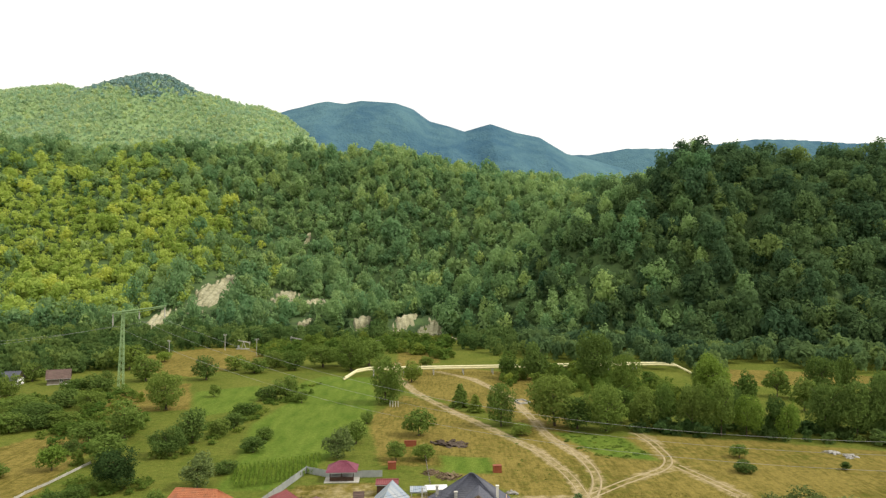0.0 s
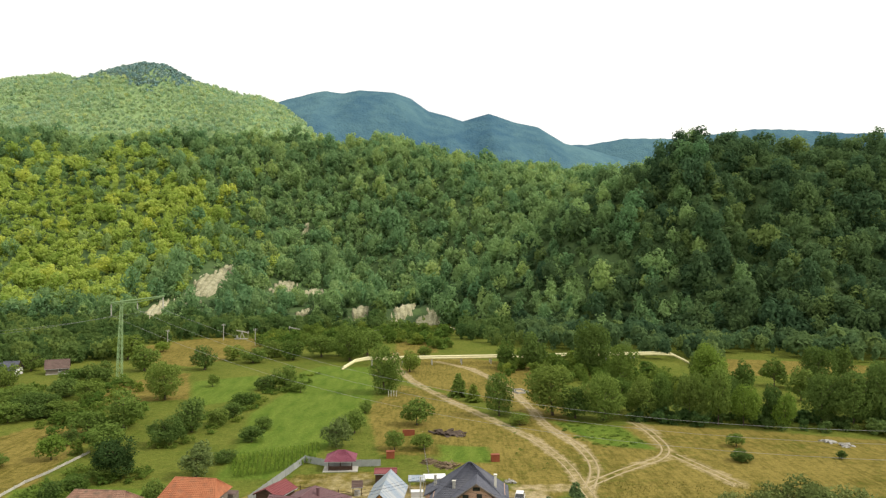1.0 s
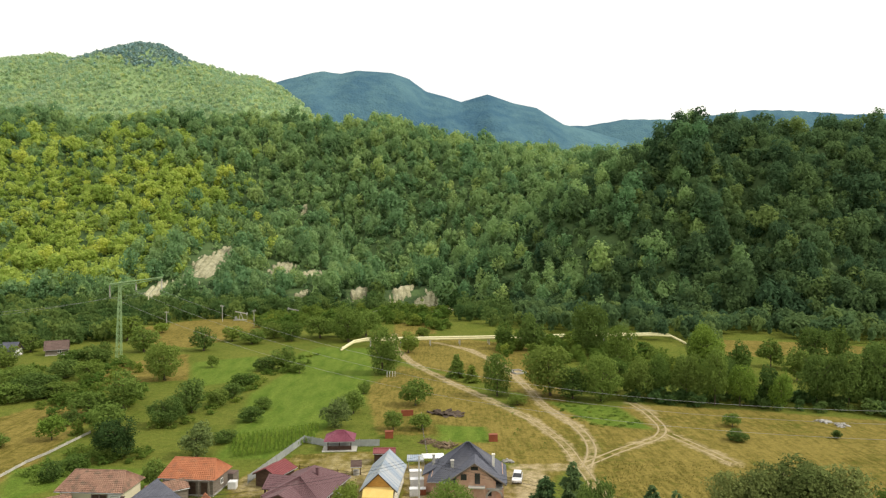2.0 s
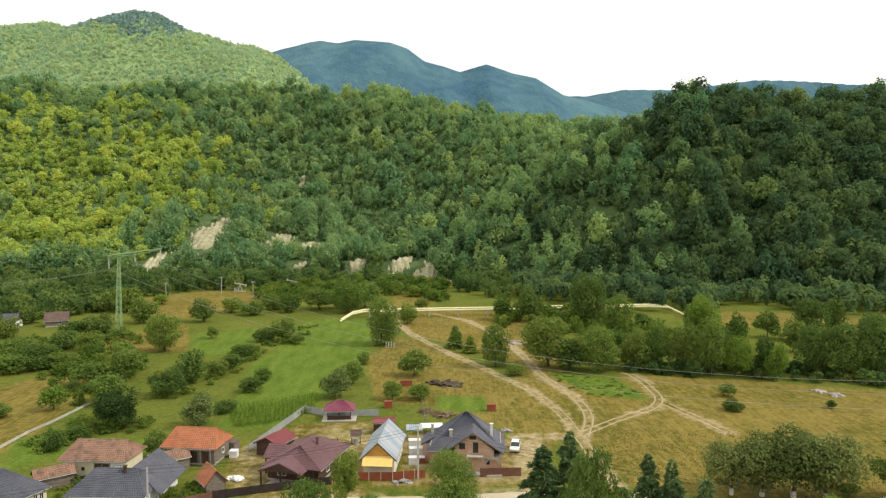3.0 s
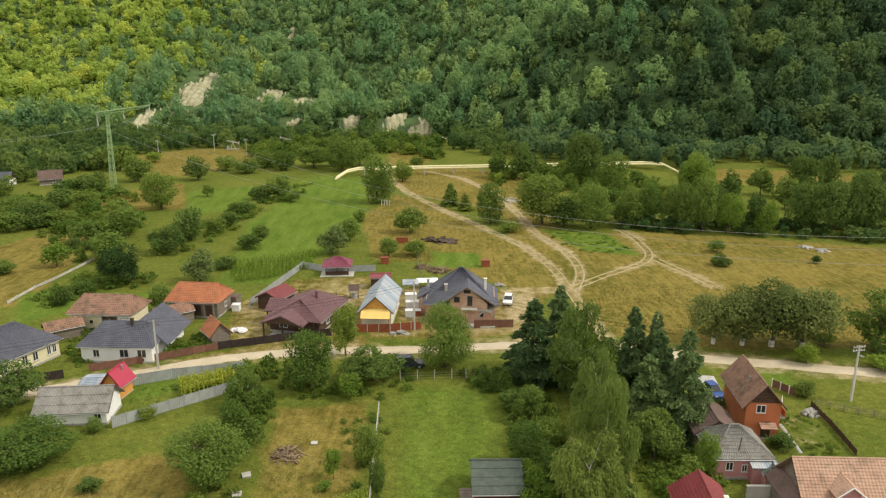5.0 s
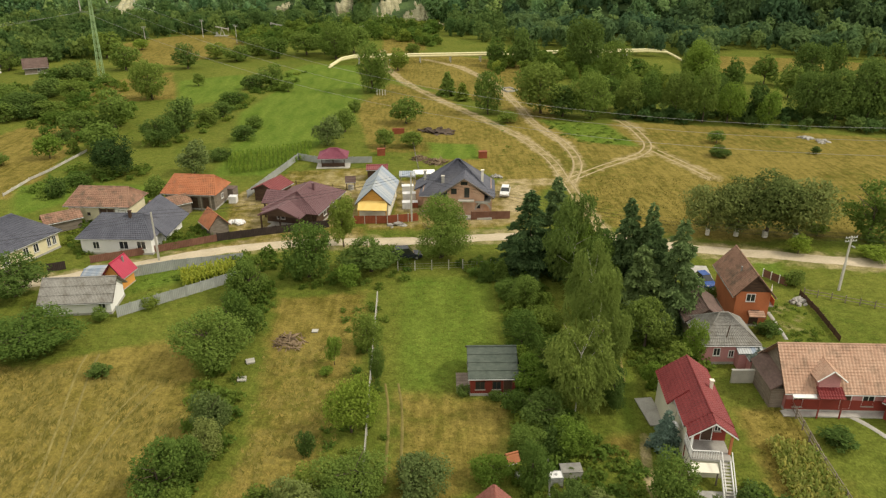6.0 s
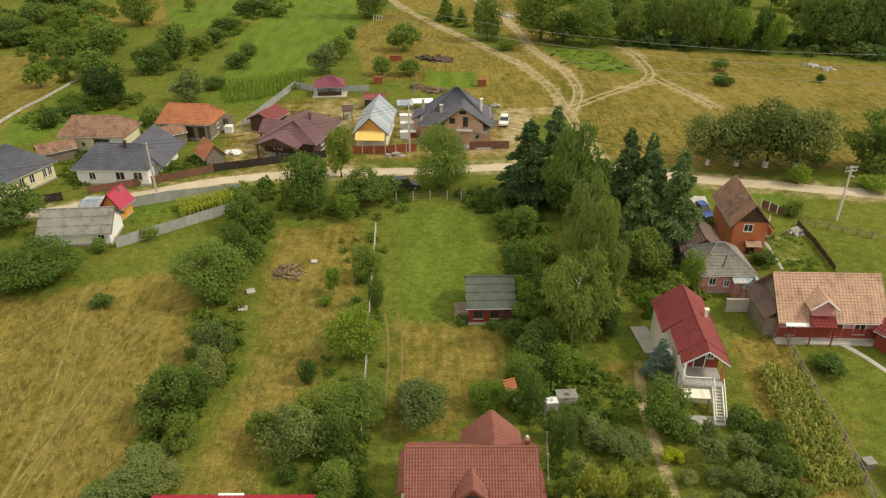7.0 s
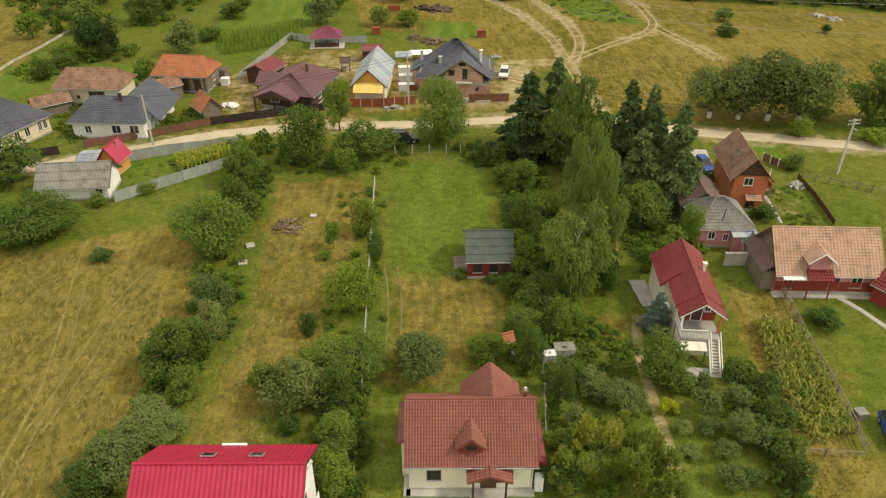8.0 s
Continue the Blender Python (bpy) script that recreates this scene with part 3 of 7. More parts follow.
LEAF_OF = {"slim": "broad", "alder": "dark", "poplar": "dark", "aspen": "broad", "plum": "pale", "conifer": "broad"}
STOCK = {}


def tree_stock(kind, grade, form):
    """The meshes of one form of tree: fine leaves for near ones, coarse for those far off."""
    key = (kind, grade, form)
    if key not in STOCK:
        rng = np.random.default_rng(sum(map(ord, kind)) * 7 + form * 31 + grade)
        lobes, low, pointed, bark, radius, _, _ = KINDS[kind]
        leaves, leaf = ((12500, 0.025), (5200, 0.039), (2000, 0.063))[grade]
        if kind in ("spruce", "conifer", "bluespruce"):
            v, f = spruce_crown(rng, int(leaves * 1.2), leaf * 1.1)
        elif kind in ("birch", "willow"):
            v, f = strand_crown(rng, int(leaves * 1.25), leaf, lobes, low, pointed, kind == "birch")
        else:
            v, f = lobed_crown(rng, leaves, leaf, lobes, low, pointed=pointed, tilt=0.8, spread=0.62 if kind == "round" else 0.75, lobe=(0.24, 0.42) if kind == "round" else (0.15, 0.37))
        crown = raw_mesh("crown", v, f, smooth=False)
        crown.materials.append(LEAF[LEAF_OF.get(kind, kind)])
        tv, tf = limb_mesh(rng, radius, 0.9 if not lobes else 0.62, 0 if not lobes else 9, 0.26)
        trunk = raw_mesh("trunk", tv, tf)
        trunk.materials.append(bark)
        STOCK[key] = crown, trunk
    return STOCK[key]


def tree(kind, x, y, height, width, rng, group):
    seen = max(width, height) / math.hypot(x, y, EYE)
    grade = 0 if seen > 0.10 else 1 if seen > 0.055 else 2
    crown_me, trunk_me = tree_stock(kind, grade, int(rng.integers(3)))
    label, cat = KINDS[kind][5:]
    if height < 3.2 and kind not in ("plum", "bluespruce", "yellow"):
        label, cat = "low " + {"dark": "dark green", "broad": "green", "light": "light green", "pale": "grey-green"}.get(kind, "green") + " leafy bush in the grass", "bush"
    top = tagged(new(cat, None), label, cat, group)
    top.matrix_world = pose(x, y, float(land(x, y)) - 0.03, 0, 0, rng.uniform(0, 360))
    for nm, me in (("crown", crown_me), ("trunk", trunk_me)):
        part_ob = new(nm, me)
        part_ob.parent = top
        part_ob.scale = (width, width * rng.uniform(0.9, 1.1), height)
    if kind == "chestnut":
        band = new("whitewash", STOCK.setdefault("band", band_mesh()))
        band.parent = top
        band.scale = (width * 0.036, width * 0.036, 1.2)
        band["label"] = "whitewashed trunk foot"
    return top


def band_mesh():
    a = np.linspace(0, 2 * np.pi, 13)[:-1]
    v = np.concatenate([np.stack([np.cos(a), np.sin(a), np.full(12, z)], 1) for z in (0, 1)])
    f = np.array([(i, (i + 1) % 12, 12 + (i + 1) % 12, 12 + i) for i in range(12)])
    me = raw_mesh("whitewash", v, f)
    me.materials.append(WHITEWASH)
    return me


# kind, x, y, height, crown width
YARD_TREES = [
    ('broad', -25.9, 71.5, 7.5, 10.7), ('broad', -48.6, 74.3, 5.0, 14.0), ('dark', -58.1, 89.8, 6.4, 9.7),
    ('pale', -22.3, 58.9, 5.2, 4.8), ('pale', -21.8, 55.4, 4.4, 4.6), ('broad', -24.3, 49.9, 6.3, 7.2), ('pale', -23.3, 43.2, 2.8, 7.3),
    ('pale', -25.6, 38.4, 3.7, 6.0), ('broad', -25.1, 88.3, 6.1, 6.5), ('broad', -24.6, 78.2, 7.0, 4.8),
    ('broad', -18.0, 95.1, 9.0, 9.0), ('slim', -14.1, 106.2, 9.3, 6.1), ('dark', -9.0, 96.9, 5.3, 9.5),
    ('broad', 1.5, 101.6, 10.5, 11.2), ('light', -11.9, 91.7, 3.6, 4.4), ('light', -11.4, 71.4, 4.4, 2.2),
    ('broad', -7.7, 74.4, 5.4, 4.5), ('light', -8.2, 59.0, 7.0, 6.0), ('dark', -12.3, 55.6, 3.2, 2.4),
    ('light', -12.1, 69.3, 1.3, 1.8), ('broad', -6.3, 68.4, 4.7, 2.5), ('broad', -7.1, 50.0, 4.8, 7.2),
    ('pale', -1.1, 49.8, 4.6, 6.6), ('pale', -11.9, 45.9, 5.6, 6.4), ('broad', -8.3, 46.0, 4.4, 3.9),
    ('dark', -12.1, 42.9, 1.9, 2.4), ('broad', -7.9, 41.3, 3.4, 4.2), ('broad', -7.4, 36.9, 4.3, 4.0),
    ('broad', -15.2, 47.9, 3.1, 2.9), ('light', 5.5, 51.7, 2.9, 4.4), ('dark', 3.5, 65.1, 1.5, 2.0),
    ('dark', 6.8, 64.1, 1.4, 1.8),
]
GARDEN_TREES = [
    ('spruce', 14.4, 96.3, 12.9, 10.3), ('spruce', 18.7, 99.6, 13.6, 9.0), ('birch', 19.8, 90.5, 14.6, 9.6),
    ('birch', 19.8, 77.7, 14.0, 7.0), ('birch', 15.0, 61.7, 12.6, 8.6), ('slim', 12.6, 84.9, 4.8, 5.7),
    ('broad', 10.7, 73.7, 5.9, 5.5), ('light', 10.7, 65.5, 4.7, 5.4), ('broad', 8.7, 61.8, 2.9, 3.3),
    ('spruce', 26.4, 87.6, 14.4, 8.2), ('spruce', 29.2, 87.2, 14.0, 7.4), ('spruce', 26.4, 80.6, 11.0, 9.4),
    ('spruce', 31.0, 80.4, 14.2, 8.8), ('dark', 25.9, 74.7, 7.4, 6.2), ('light', 30.7, 71.4, 6.3, 3.2),
    ('broad', 27.5, 68.2, 4.3, 4.4), ('dark', 19.1, 62.6, 5.8, 3.4), ('light', 24.5, 65.7, 4.2, 3.2),
    ('bluespruce', 22.6, 55.7, 4.6, 3.2), ('broad', 21.3, 48.6, 5.3, 5.9), ('broad', 9.0, 49.9, 5.9, 3.6),
    ('light', 13.2, 55.2, 4.3, 4.9), ('dark', 12.1, 55.3, 3.3, 3.7), ('pale', 16.9, 44.9, 2.9, 4.2),
    ('pale', 14.3, 46.3, 2.4, 3.1), ('pale', 12.4, 42.6, 2.7, 2.7), ('dark', 11.1, 44.8, 5.4, 2.5),
    ('dark', 11.1, 39.0, 4.4, 3.6), ('broad', 10.8, 47.2, 3.0, 2.3), ('willow', 12.9, 37.4, 6.0, 4.6),
    ('willow', 15.6, 36.7, 5.5, 4.4), ('willow', 10.8, 35.9, 4.4, 4.0), ('willow', 18.1, 35.7, 4.1, 4.1),
    ('willow', 15.4, 40.8, 2.8, 3.2), ('yellow', 20.7, 44.3, 1.5, 2.3), ('plum', 23.8, 44.0, 3.0, 2.8),
    ('plum', 26.6, 44.7, 2.5, 3.3), ('plum', 23.4, 42.0, 1.5, 2.3), ('plum', 25.9, 41.3, 2.6, 3.7),
    ('plum', 27.5, 40.6, 2.4, 3.2), ('plum', 23.8, 39.3, 1.7, 2.2), ('plum', 23.4, 36.6, 1.9, 2.6),
    ('plum', 25.1, 36.4, 1.8, 2.0), ('plum', 21.1, 41.9, 1.4, 1.8), ('plum', 21.0, 39.5, 0.9, 2.0),
    ('dark', 28.5, 48.6, 1.6, 3.7), ('dark', 29.3, 45.7, 2.9, 3.6), ('dark', 29.3, 42.5, 3.4, 3.5),
    ('dark', 28.7, 38.8, 3.4, 3.1), ('dark', 28.1, 35.9, 3.5, 2.7),
]
ROADSIDE_TREES = [
    ('chestnut', 46.4, 110.2, 9.8, 9.6), ('chestnut', 51.0, 109.6, 11.0, 10.8), ('chestnut', 55.6, 109.0, 12.2, 13.0),
    ('chestnut', 60.4, 108.2, 11.8, 13.2), ('broad', 72.4, 107.3, 11.4, 12.6), ('light', 57.9, 102.1, 3.4, 4.5),
    ('light', 64.7, 109.5, 2.3, 4.0), ('light', 68.4, 99.4, 2.5, 6.0), ('dark', 52.1, 91.1, 2.5, 3.9),
    ('dark', 42.1, 77.2, 2.0, 4.2), ('dark', 39.8, 56.0, 1.9, 4.4), ('dark', 65.7, 156.4, 2.9, 5.4),
    ('broad', 69.3, 167.9, 3.4, 4.8), ('dark', 88.6, 157.9, 2.0, 2.9), ('dark', 42.8, 91.9, 2.9, 2.8),
    ('broad', 38.2, 86.6, 2.3, 2.0), ('broad', -43.2, 82.3, 2.0, 2.6), ('dark', -37.9, 69.6, 1.5, 3.5),
    ('broad', -38.0, 86.3, 1.9, 3.6),
]
ORCHARD_TREES = [
    ('round', -65.7, 144.5, 8.7, 11.6), ('dark', -65.2, 169.4, 7.2, 10.4), ('dark', -63.4, 181.8, 8.9, 10.3),
    ('dark', -58.9, 188.9, 5.2, 7.2), ('dark', -57.3, 196.7, 4.6, 7.1), ('broad', -58.1, 211.9, 4.5, 9.1),
    ('dark', -57.8, 236.2, 5.6, 8.4), ('broad', -52.3, 238.5, 8.1, 10.1), ('broad', -45.8, 232.4, 4.4, 5.3),
    ('dark', -45.7, 172.5, 4.0, 7.0), ('broad', -45.7, 184.8, 3.5, 6.3), ('dark', -46.8, 155.4, 3.2, 6.0),
    ('pale', -49.9, 145.8, 7.1, 8.4), ('broad', -51.5, 127.9, 5.5, 4.7), ('broad', -85.5, 221.5, 12.6, 13.4),
    ('dark', -91.5, 276.7, 9.4, 10.5), ('broad', -77.4, 242.5, 4.6, 4.8), ('broad', -82.2, 185.1, 10.1, 10.8),
    ('dark', -119.1, 226.0, 5.9, 12.7), ('light', -85.8, 157.4, 5.9, 7.2), ('broad', -88.7, 179.2, 6.5, 10.4),
    ('broad', -76.5, 163.4, 7.3, 9.4), ('broad', -127.3, 214.1, 5.9, 14.9), ('dark', -112.6, 199.4, 7.0, 15.7),
    ('broad', -105.6, 198.4, 4.8, 11.6), ('broad', -116.2, 191.9, 5.4, 11.6), ('dark', -88.3, 169.9, 3.8, 5.0),
    ('broad', -94.8, 151.8, 3.2, 6.3), ('broad', -108.3, 220.9, 6.5, 10.6), ('dark', -119.3, 250.7, 8.2, 14.2),
    ('broad', -128.0, 250.2, 5.3, 12.0), ('dark', -147.6, 244.5, 8.3, 9.8), ('dark', -156.9, 273.7, 7.1, 10.8),
    ('broad', -67.5, 144.4, 3.2, 9.8), ('dark', -71.4, 131.3, 3.9, 5.3), ('broad', -70.5, 138.3, 2.8, 6.8),
]
MEADOW_TREES = [
    ('pale', -24.6, 167.4, 7.2, 8.3), ('broad', -21.9, 180.5, 6.5, 6.7), ('broad', -21.6, 202.7, 3.8, 4.4),
    ('broad', -6.4, 188.9, 7.4, 9.5), ('broad', -10.8, 165.4, 4.9, 5.3), ('broad', -4.3, 165.6, 4.1, 6.1),
    ('conifer', 5.5, 225.5, 7.4, 5.9), ('conifer', 9.8, 218.2, 5.4, 4.9), ('broad', 16.2, 199.3, 12.6, 9.5),
    ('alder', 31.2, 199.9, 15.1, 18.2), ('broad', 20.8, 189.1, 3.4, 6.6), ('broad', 44.3, 193.8, 13.4, 13.7),
    ('dark', 36.8, 196.5, 8.9, 10.4), ('broad', -18.3, 231.5, 16.6, 14.3), ('broad', -38.2, 299.3, 15.9, 18.0),
    ('broad', -51.9, 310.0, 10.4, 16.1), ('broad', -32.5, 314.8, 12.3, 16.2), ('dark', -72.0, 309.5, 8.0, 13.0),
    ('broad', -77.4, 293.9, 6.4, 13.0), ('broad', -11.9, 271.6, 8.3, 9.3), ('broad', -62.4, 301.1, 9.1, 12.1),
    ('broad', 25.0, 281.0, 11.0, 9.5), ('dark', 36.0, 277.0, 14.6, 12.5), ('alder', 56.9, 266.7, 20.5, 17.7),
    ('broad', 59.4, 233.2, 16.2, 13.2), ('dark', 55.1, 196.2, 12.2, 10.6), ('broad', 50.5, 203.5, 10.9, 10.9),
    ('light', -44.8, 312.9, 6.4, 8.1), ('broad', -87.5, 301.1, 6.7, 10.7), ('broad', -7.2, 307.5, 5.3, 7.9),
    ('light', -127.0, 326.3, 4.8, 9.0), ('broad', -113.5, 273.7, 10.3, 12.7), ('broad', -132.6, 303.1, 11.3, 16.9),
]
BELT_TREES = [
    ('aspen', 60.5, 195.1, 13.5, 10.0), ('poplar', 67.1, 193.3, 14.7, 10.6), ('aspen', 73.2, 188.7, 16.5, 10.5),
    ('light', 79.5, 187.6, 12.1, 8.5), ('poplar', 86.7, 187.6, 11.6, 7.7), ('light', 88.3, 183.3, 10.6, 6.4),
    ('poplar', 100.5, 188.7, 15.5, 12.0), ('poplar', 107.0, 185.2, 16.9, 12.6), ('poplar', 114.7, 184.1, 18.8, 13.4),
    ('poplar', 121.5, 183.9, 15.5, 13.0), ('aspen', 87.5, 238.3, 15.0, 11.2), ('light', 87.2, 232.8, 16.3, 12.8),
    ('aspen', 92.5, 218.9, 13.0, 9.8), ('aspen', 112.9, 242.4, 10.0, 11.0), ('poplar', 124.5, 236.0, 15.3, 13.7),
    ('poplar', 139.2, 247.1, 14.3, 10.4), ('poplar', 146.4, 237.3, 10.8, 12.3), ('aspen', 75.4, 259.6, 6.0, 7.7),
    ('poplar', 110.4, 219.0, 11.0, 10.8), ('poplar', 156.1, 237.2, 12.9, 12.5), ('poplar', 117.0, 195.8, 13.3, 10.1),
    ('poplar', 107.8, 195.4, 13.4, 8.3), ('poplar', 79.0, 195.7, 12.5, 7.8),
]
THICKET_TREES = [
    ('conifer', 7.7, 93.6, 3.2, 2.7), ('conifer', 10.1, 93.6, 3.5, 2.9), ('conifer', 18.9, 63.9, 4.6, 2.3),
    ('broad', 11.0, 87.7, 3.1, 5.2), ('broad', 13.3, 77.5, 4.7, 6.4), ('light', 9.5, 68.5, 4.2, 5.0),
    ('broad', 13.2, 68.7, 5.6, 5.9), ('dark', 11.2, 59.2, 4.5, 5.4), ('birch', 17.8, 66.8, 15.0, 7.3),
    ('light', 13.7, 55.3, 3.2, 4.6), ('broad', 9.3, 55.4, 3.2, 4.5), ('spruce', 28.6, 83.4, 12.8, 8.4),
    ('light', 20.3, 93.6, 11.6, 7.6), ('broad', 22.4, 87.5, 9.6, 7.2), ('dark', 27.0, 101.8, 4.7, 6.2),
    ('dark', 12.5, 48.8, 2.3, 3.5), ('pale', 14.6, 48.0, 1.8, 2.9),
]
HEDGE_TREES = [
    ('dark', 10.0, 36.6, 3.7, 3.5), ('broad', 22.1, 47.1, 2.4, 3.6), ('plum', 24.1, 46.8, 2.1, 2.5),
    ('broad', -22.7, 52.8, 4.3, 4.6), ('broad', -22.1, 46.9, 3.4, 4.3), ('dark', -22.1, 60.4, 3.6, 3.6),
    ('broad', -22.7, 77.8, 4.7, 4.3), ('broad', -8.7, 38.2, 3.5, 3.3), ('pale', -24.8, 40.7, 2.8, 5.2),
    ('dark', -26.2, 36.3, 3.3, 4.5), ('broad', -10.8, 49.4, 3.6, 4.8), ('dark', -13.7, 47.9, 2.4, 3.6),
]

TREE_RNG = np.random.default_rng(5)
for group, rows in (("trees in the yards", YARD_TREES), ("trees in the gardens", GARDEN_TREES), ("trees along the road", ROADSIDE_TREES),
                    ("trees in the orchards", ORCHARD_TREES), ("trees in the meadow", MEADOW_TREES), ("belt of trees by the stream", BELT_TREES), ("trees beside the lawn", THICKET_TREES), ("trees in the hedges", HEDGE_TREES)):
    for row in rows:
        tree(*row, TREE_RNG, group)


# ---- the woods on the hills ----
# bare scars on the slope: place, half width, half height
SCARS = [(-158.0, 493.0, 11.9, 15.2), (-156.0, 518.0, 3.9, 7.3), (-112.0, 508.0, 9.9, 7.0), (-180.0, 451.0, 6.9, 8.1), (-87.0, 458.0, 6.3, 6.3), (-51.0, 446.0, 6.0, 5.0), (-24.0, 450.0, 7.5, 6.5), (-8.0, 443.0, 8.0, 4.2), (-89.0, 504.0, 8.5, 3.6), (-113.0, 596.0, 2.6, 3.4), (2.0, 416.0, 6.6, 4.0)]


def scatter(rng, x0, x1, y0, y1, gap):
    gx, gy = np.meshgrid(np.arange(x0, x1, gap), np.arange(y0, y1, gap))
    p = np.stack([gx.ravel(), gy.ravel()], 1) + rng.uniform(-0.45, 0.45, (gx.size, 2)) * gap
    return p[np.abs(p[:, 0]) < 0.66 * p[:, 1] + 25]


def woods(name, label, mat, pts, rng, size, leaves, leaf, forms=5, tall=1.45, ragged=False, sizes=(0.6, 0.75, 0.9, 1.0, 1.1, 1.3), domed=False):
    """All the trees of a stretch of woods as one mesh."""
    stock = []
    for k in range(forms):
        if ragged:
            stock.append(lobed_crown(rng, leaves, leaf, 15, 0.0, spread=0.8, tilt=0.85, lobe=(0.14, 0.36)))
        elif domed:
            stock.append(lobed_crown(rng, leaves, leaf, 17, 0.0, spread=0.78, pointed=0.20 * (k % 3), tilt=0.28, lobe=(0.18, 0.36)))
        else:
            stock.append(lobed_crown(rng, leaves, leaf, 10, 0.05, spread=0.62, pointed=0.16 * (k % 3), tilt=0.30, lobe=(0.24, 0.42)))
    vs, fs, tint, base = [], [], [], 0
    z = land(pts[:, 0], pts[:, 1])
    stand = 0.46 + 0.26 * swell(pts[:, 0], pts[:, 1], 42, 6.0) + 0.20 * swell(pts[:, 0], pts[:, 1], 15, 2.0)
    for (x, y), h, own in zip(pts, z, stand):
        v, f = stock[int(rng.integers(forms))]
        w = size * rng.choice(sizes) * rng.uniform(0.88, 1.12)
        a = rng.uniform(0, 6.28)
        c, s = math.cos(a), math.sin(a)
        up = size * (0.35 + 0.65 * w / size) * tall * rng.uniform(0.82, 1.12)
        vs.append(np.stack([(v[:, 0] * c - v[:, 1] * s) * w + x, (v[:, 0] * s + v[:, 1] * c) * w + y, v[:, 2] * up + h - 0.5], 1))
        fs.append(f + base)
        base += len(v)
        tint.append(np.full(len(v), min(1, max(0, own + 0.26 * rng.normal()))))
    me = raw_mesh(name, np.concatenate(vs), np.concatenate(fs), smooth=False)
    me.attributes.new("tint", "FLOAT", "POINT").data.foreach_set("value", np.concatenate(tint).astype(np.float32))
    me.materials.append(mat)
    tagged(new(name, me), label, "woods", kind="stuff")


def in_sight(p, crown=16.0):
    """True where a tree stands clear of the land between it and the valley's middle."""
    far = np.hypot(p[:, 0], p[:, 1])
    rise = (land(p[:, 0], p[:, 1]) + crown - EYE) / far
    seen = np.ones(len(p), bool)
    for t in np.linspace(0.3, 0.97, 60):
        seen &= (land(p[:, 0] * t, p[:, 1] * t) + 3.0 - EYE) / (far * t) < rise + 0.004
    return seen


def on_hills(rng, gap, clear=15.0):
    """Places for trees on the two hills, with the height of each hill there."""
    p = scatter(rng, -560, 480, 290, 748, gap)
    right, near = hill_right(p[:, 0], p[:, 1]), hill_near(p[:, 0], p[:, 1])
    keep = (np.maximum(right, near) > 0.4) & ~((right > near) & (p[:, 1] > 505)) & ~((p[:, 0] > 150) & (p[:, 1] > 560) & (near < 80))
    for sx, sy, sw, sh in SCARS:
        keep &= ~((np.abs(p[:, 0] - sx) < sw + 0.2 * clear) & (p[:, 1] > sy - sh * 2.0 - clear) & (p[:, 1] < sy + sh * 1.6))
    keep &= in_sight(p)
    return p[keep], (right > near)[keep]


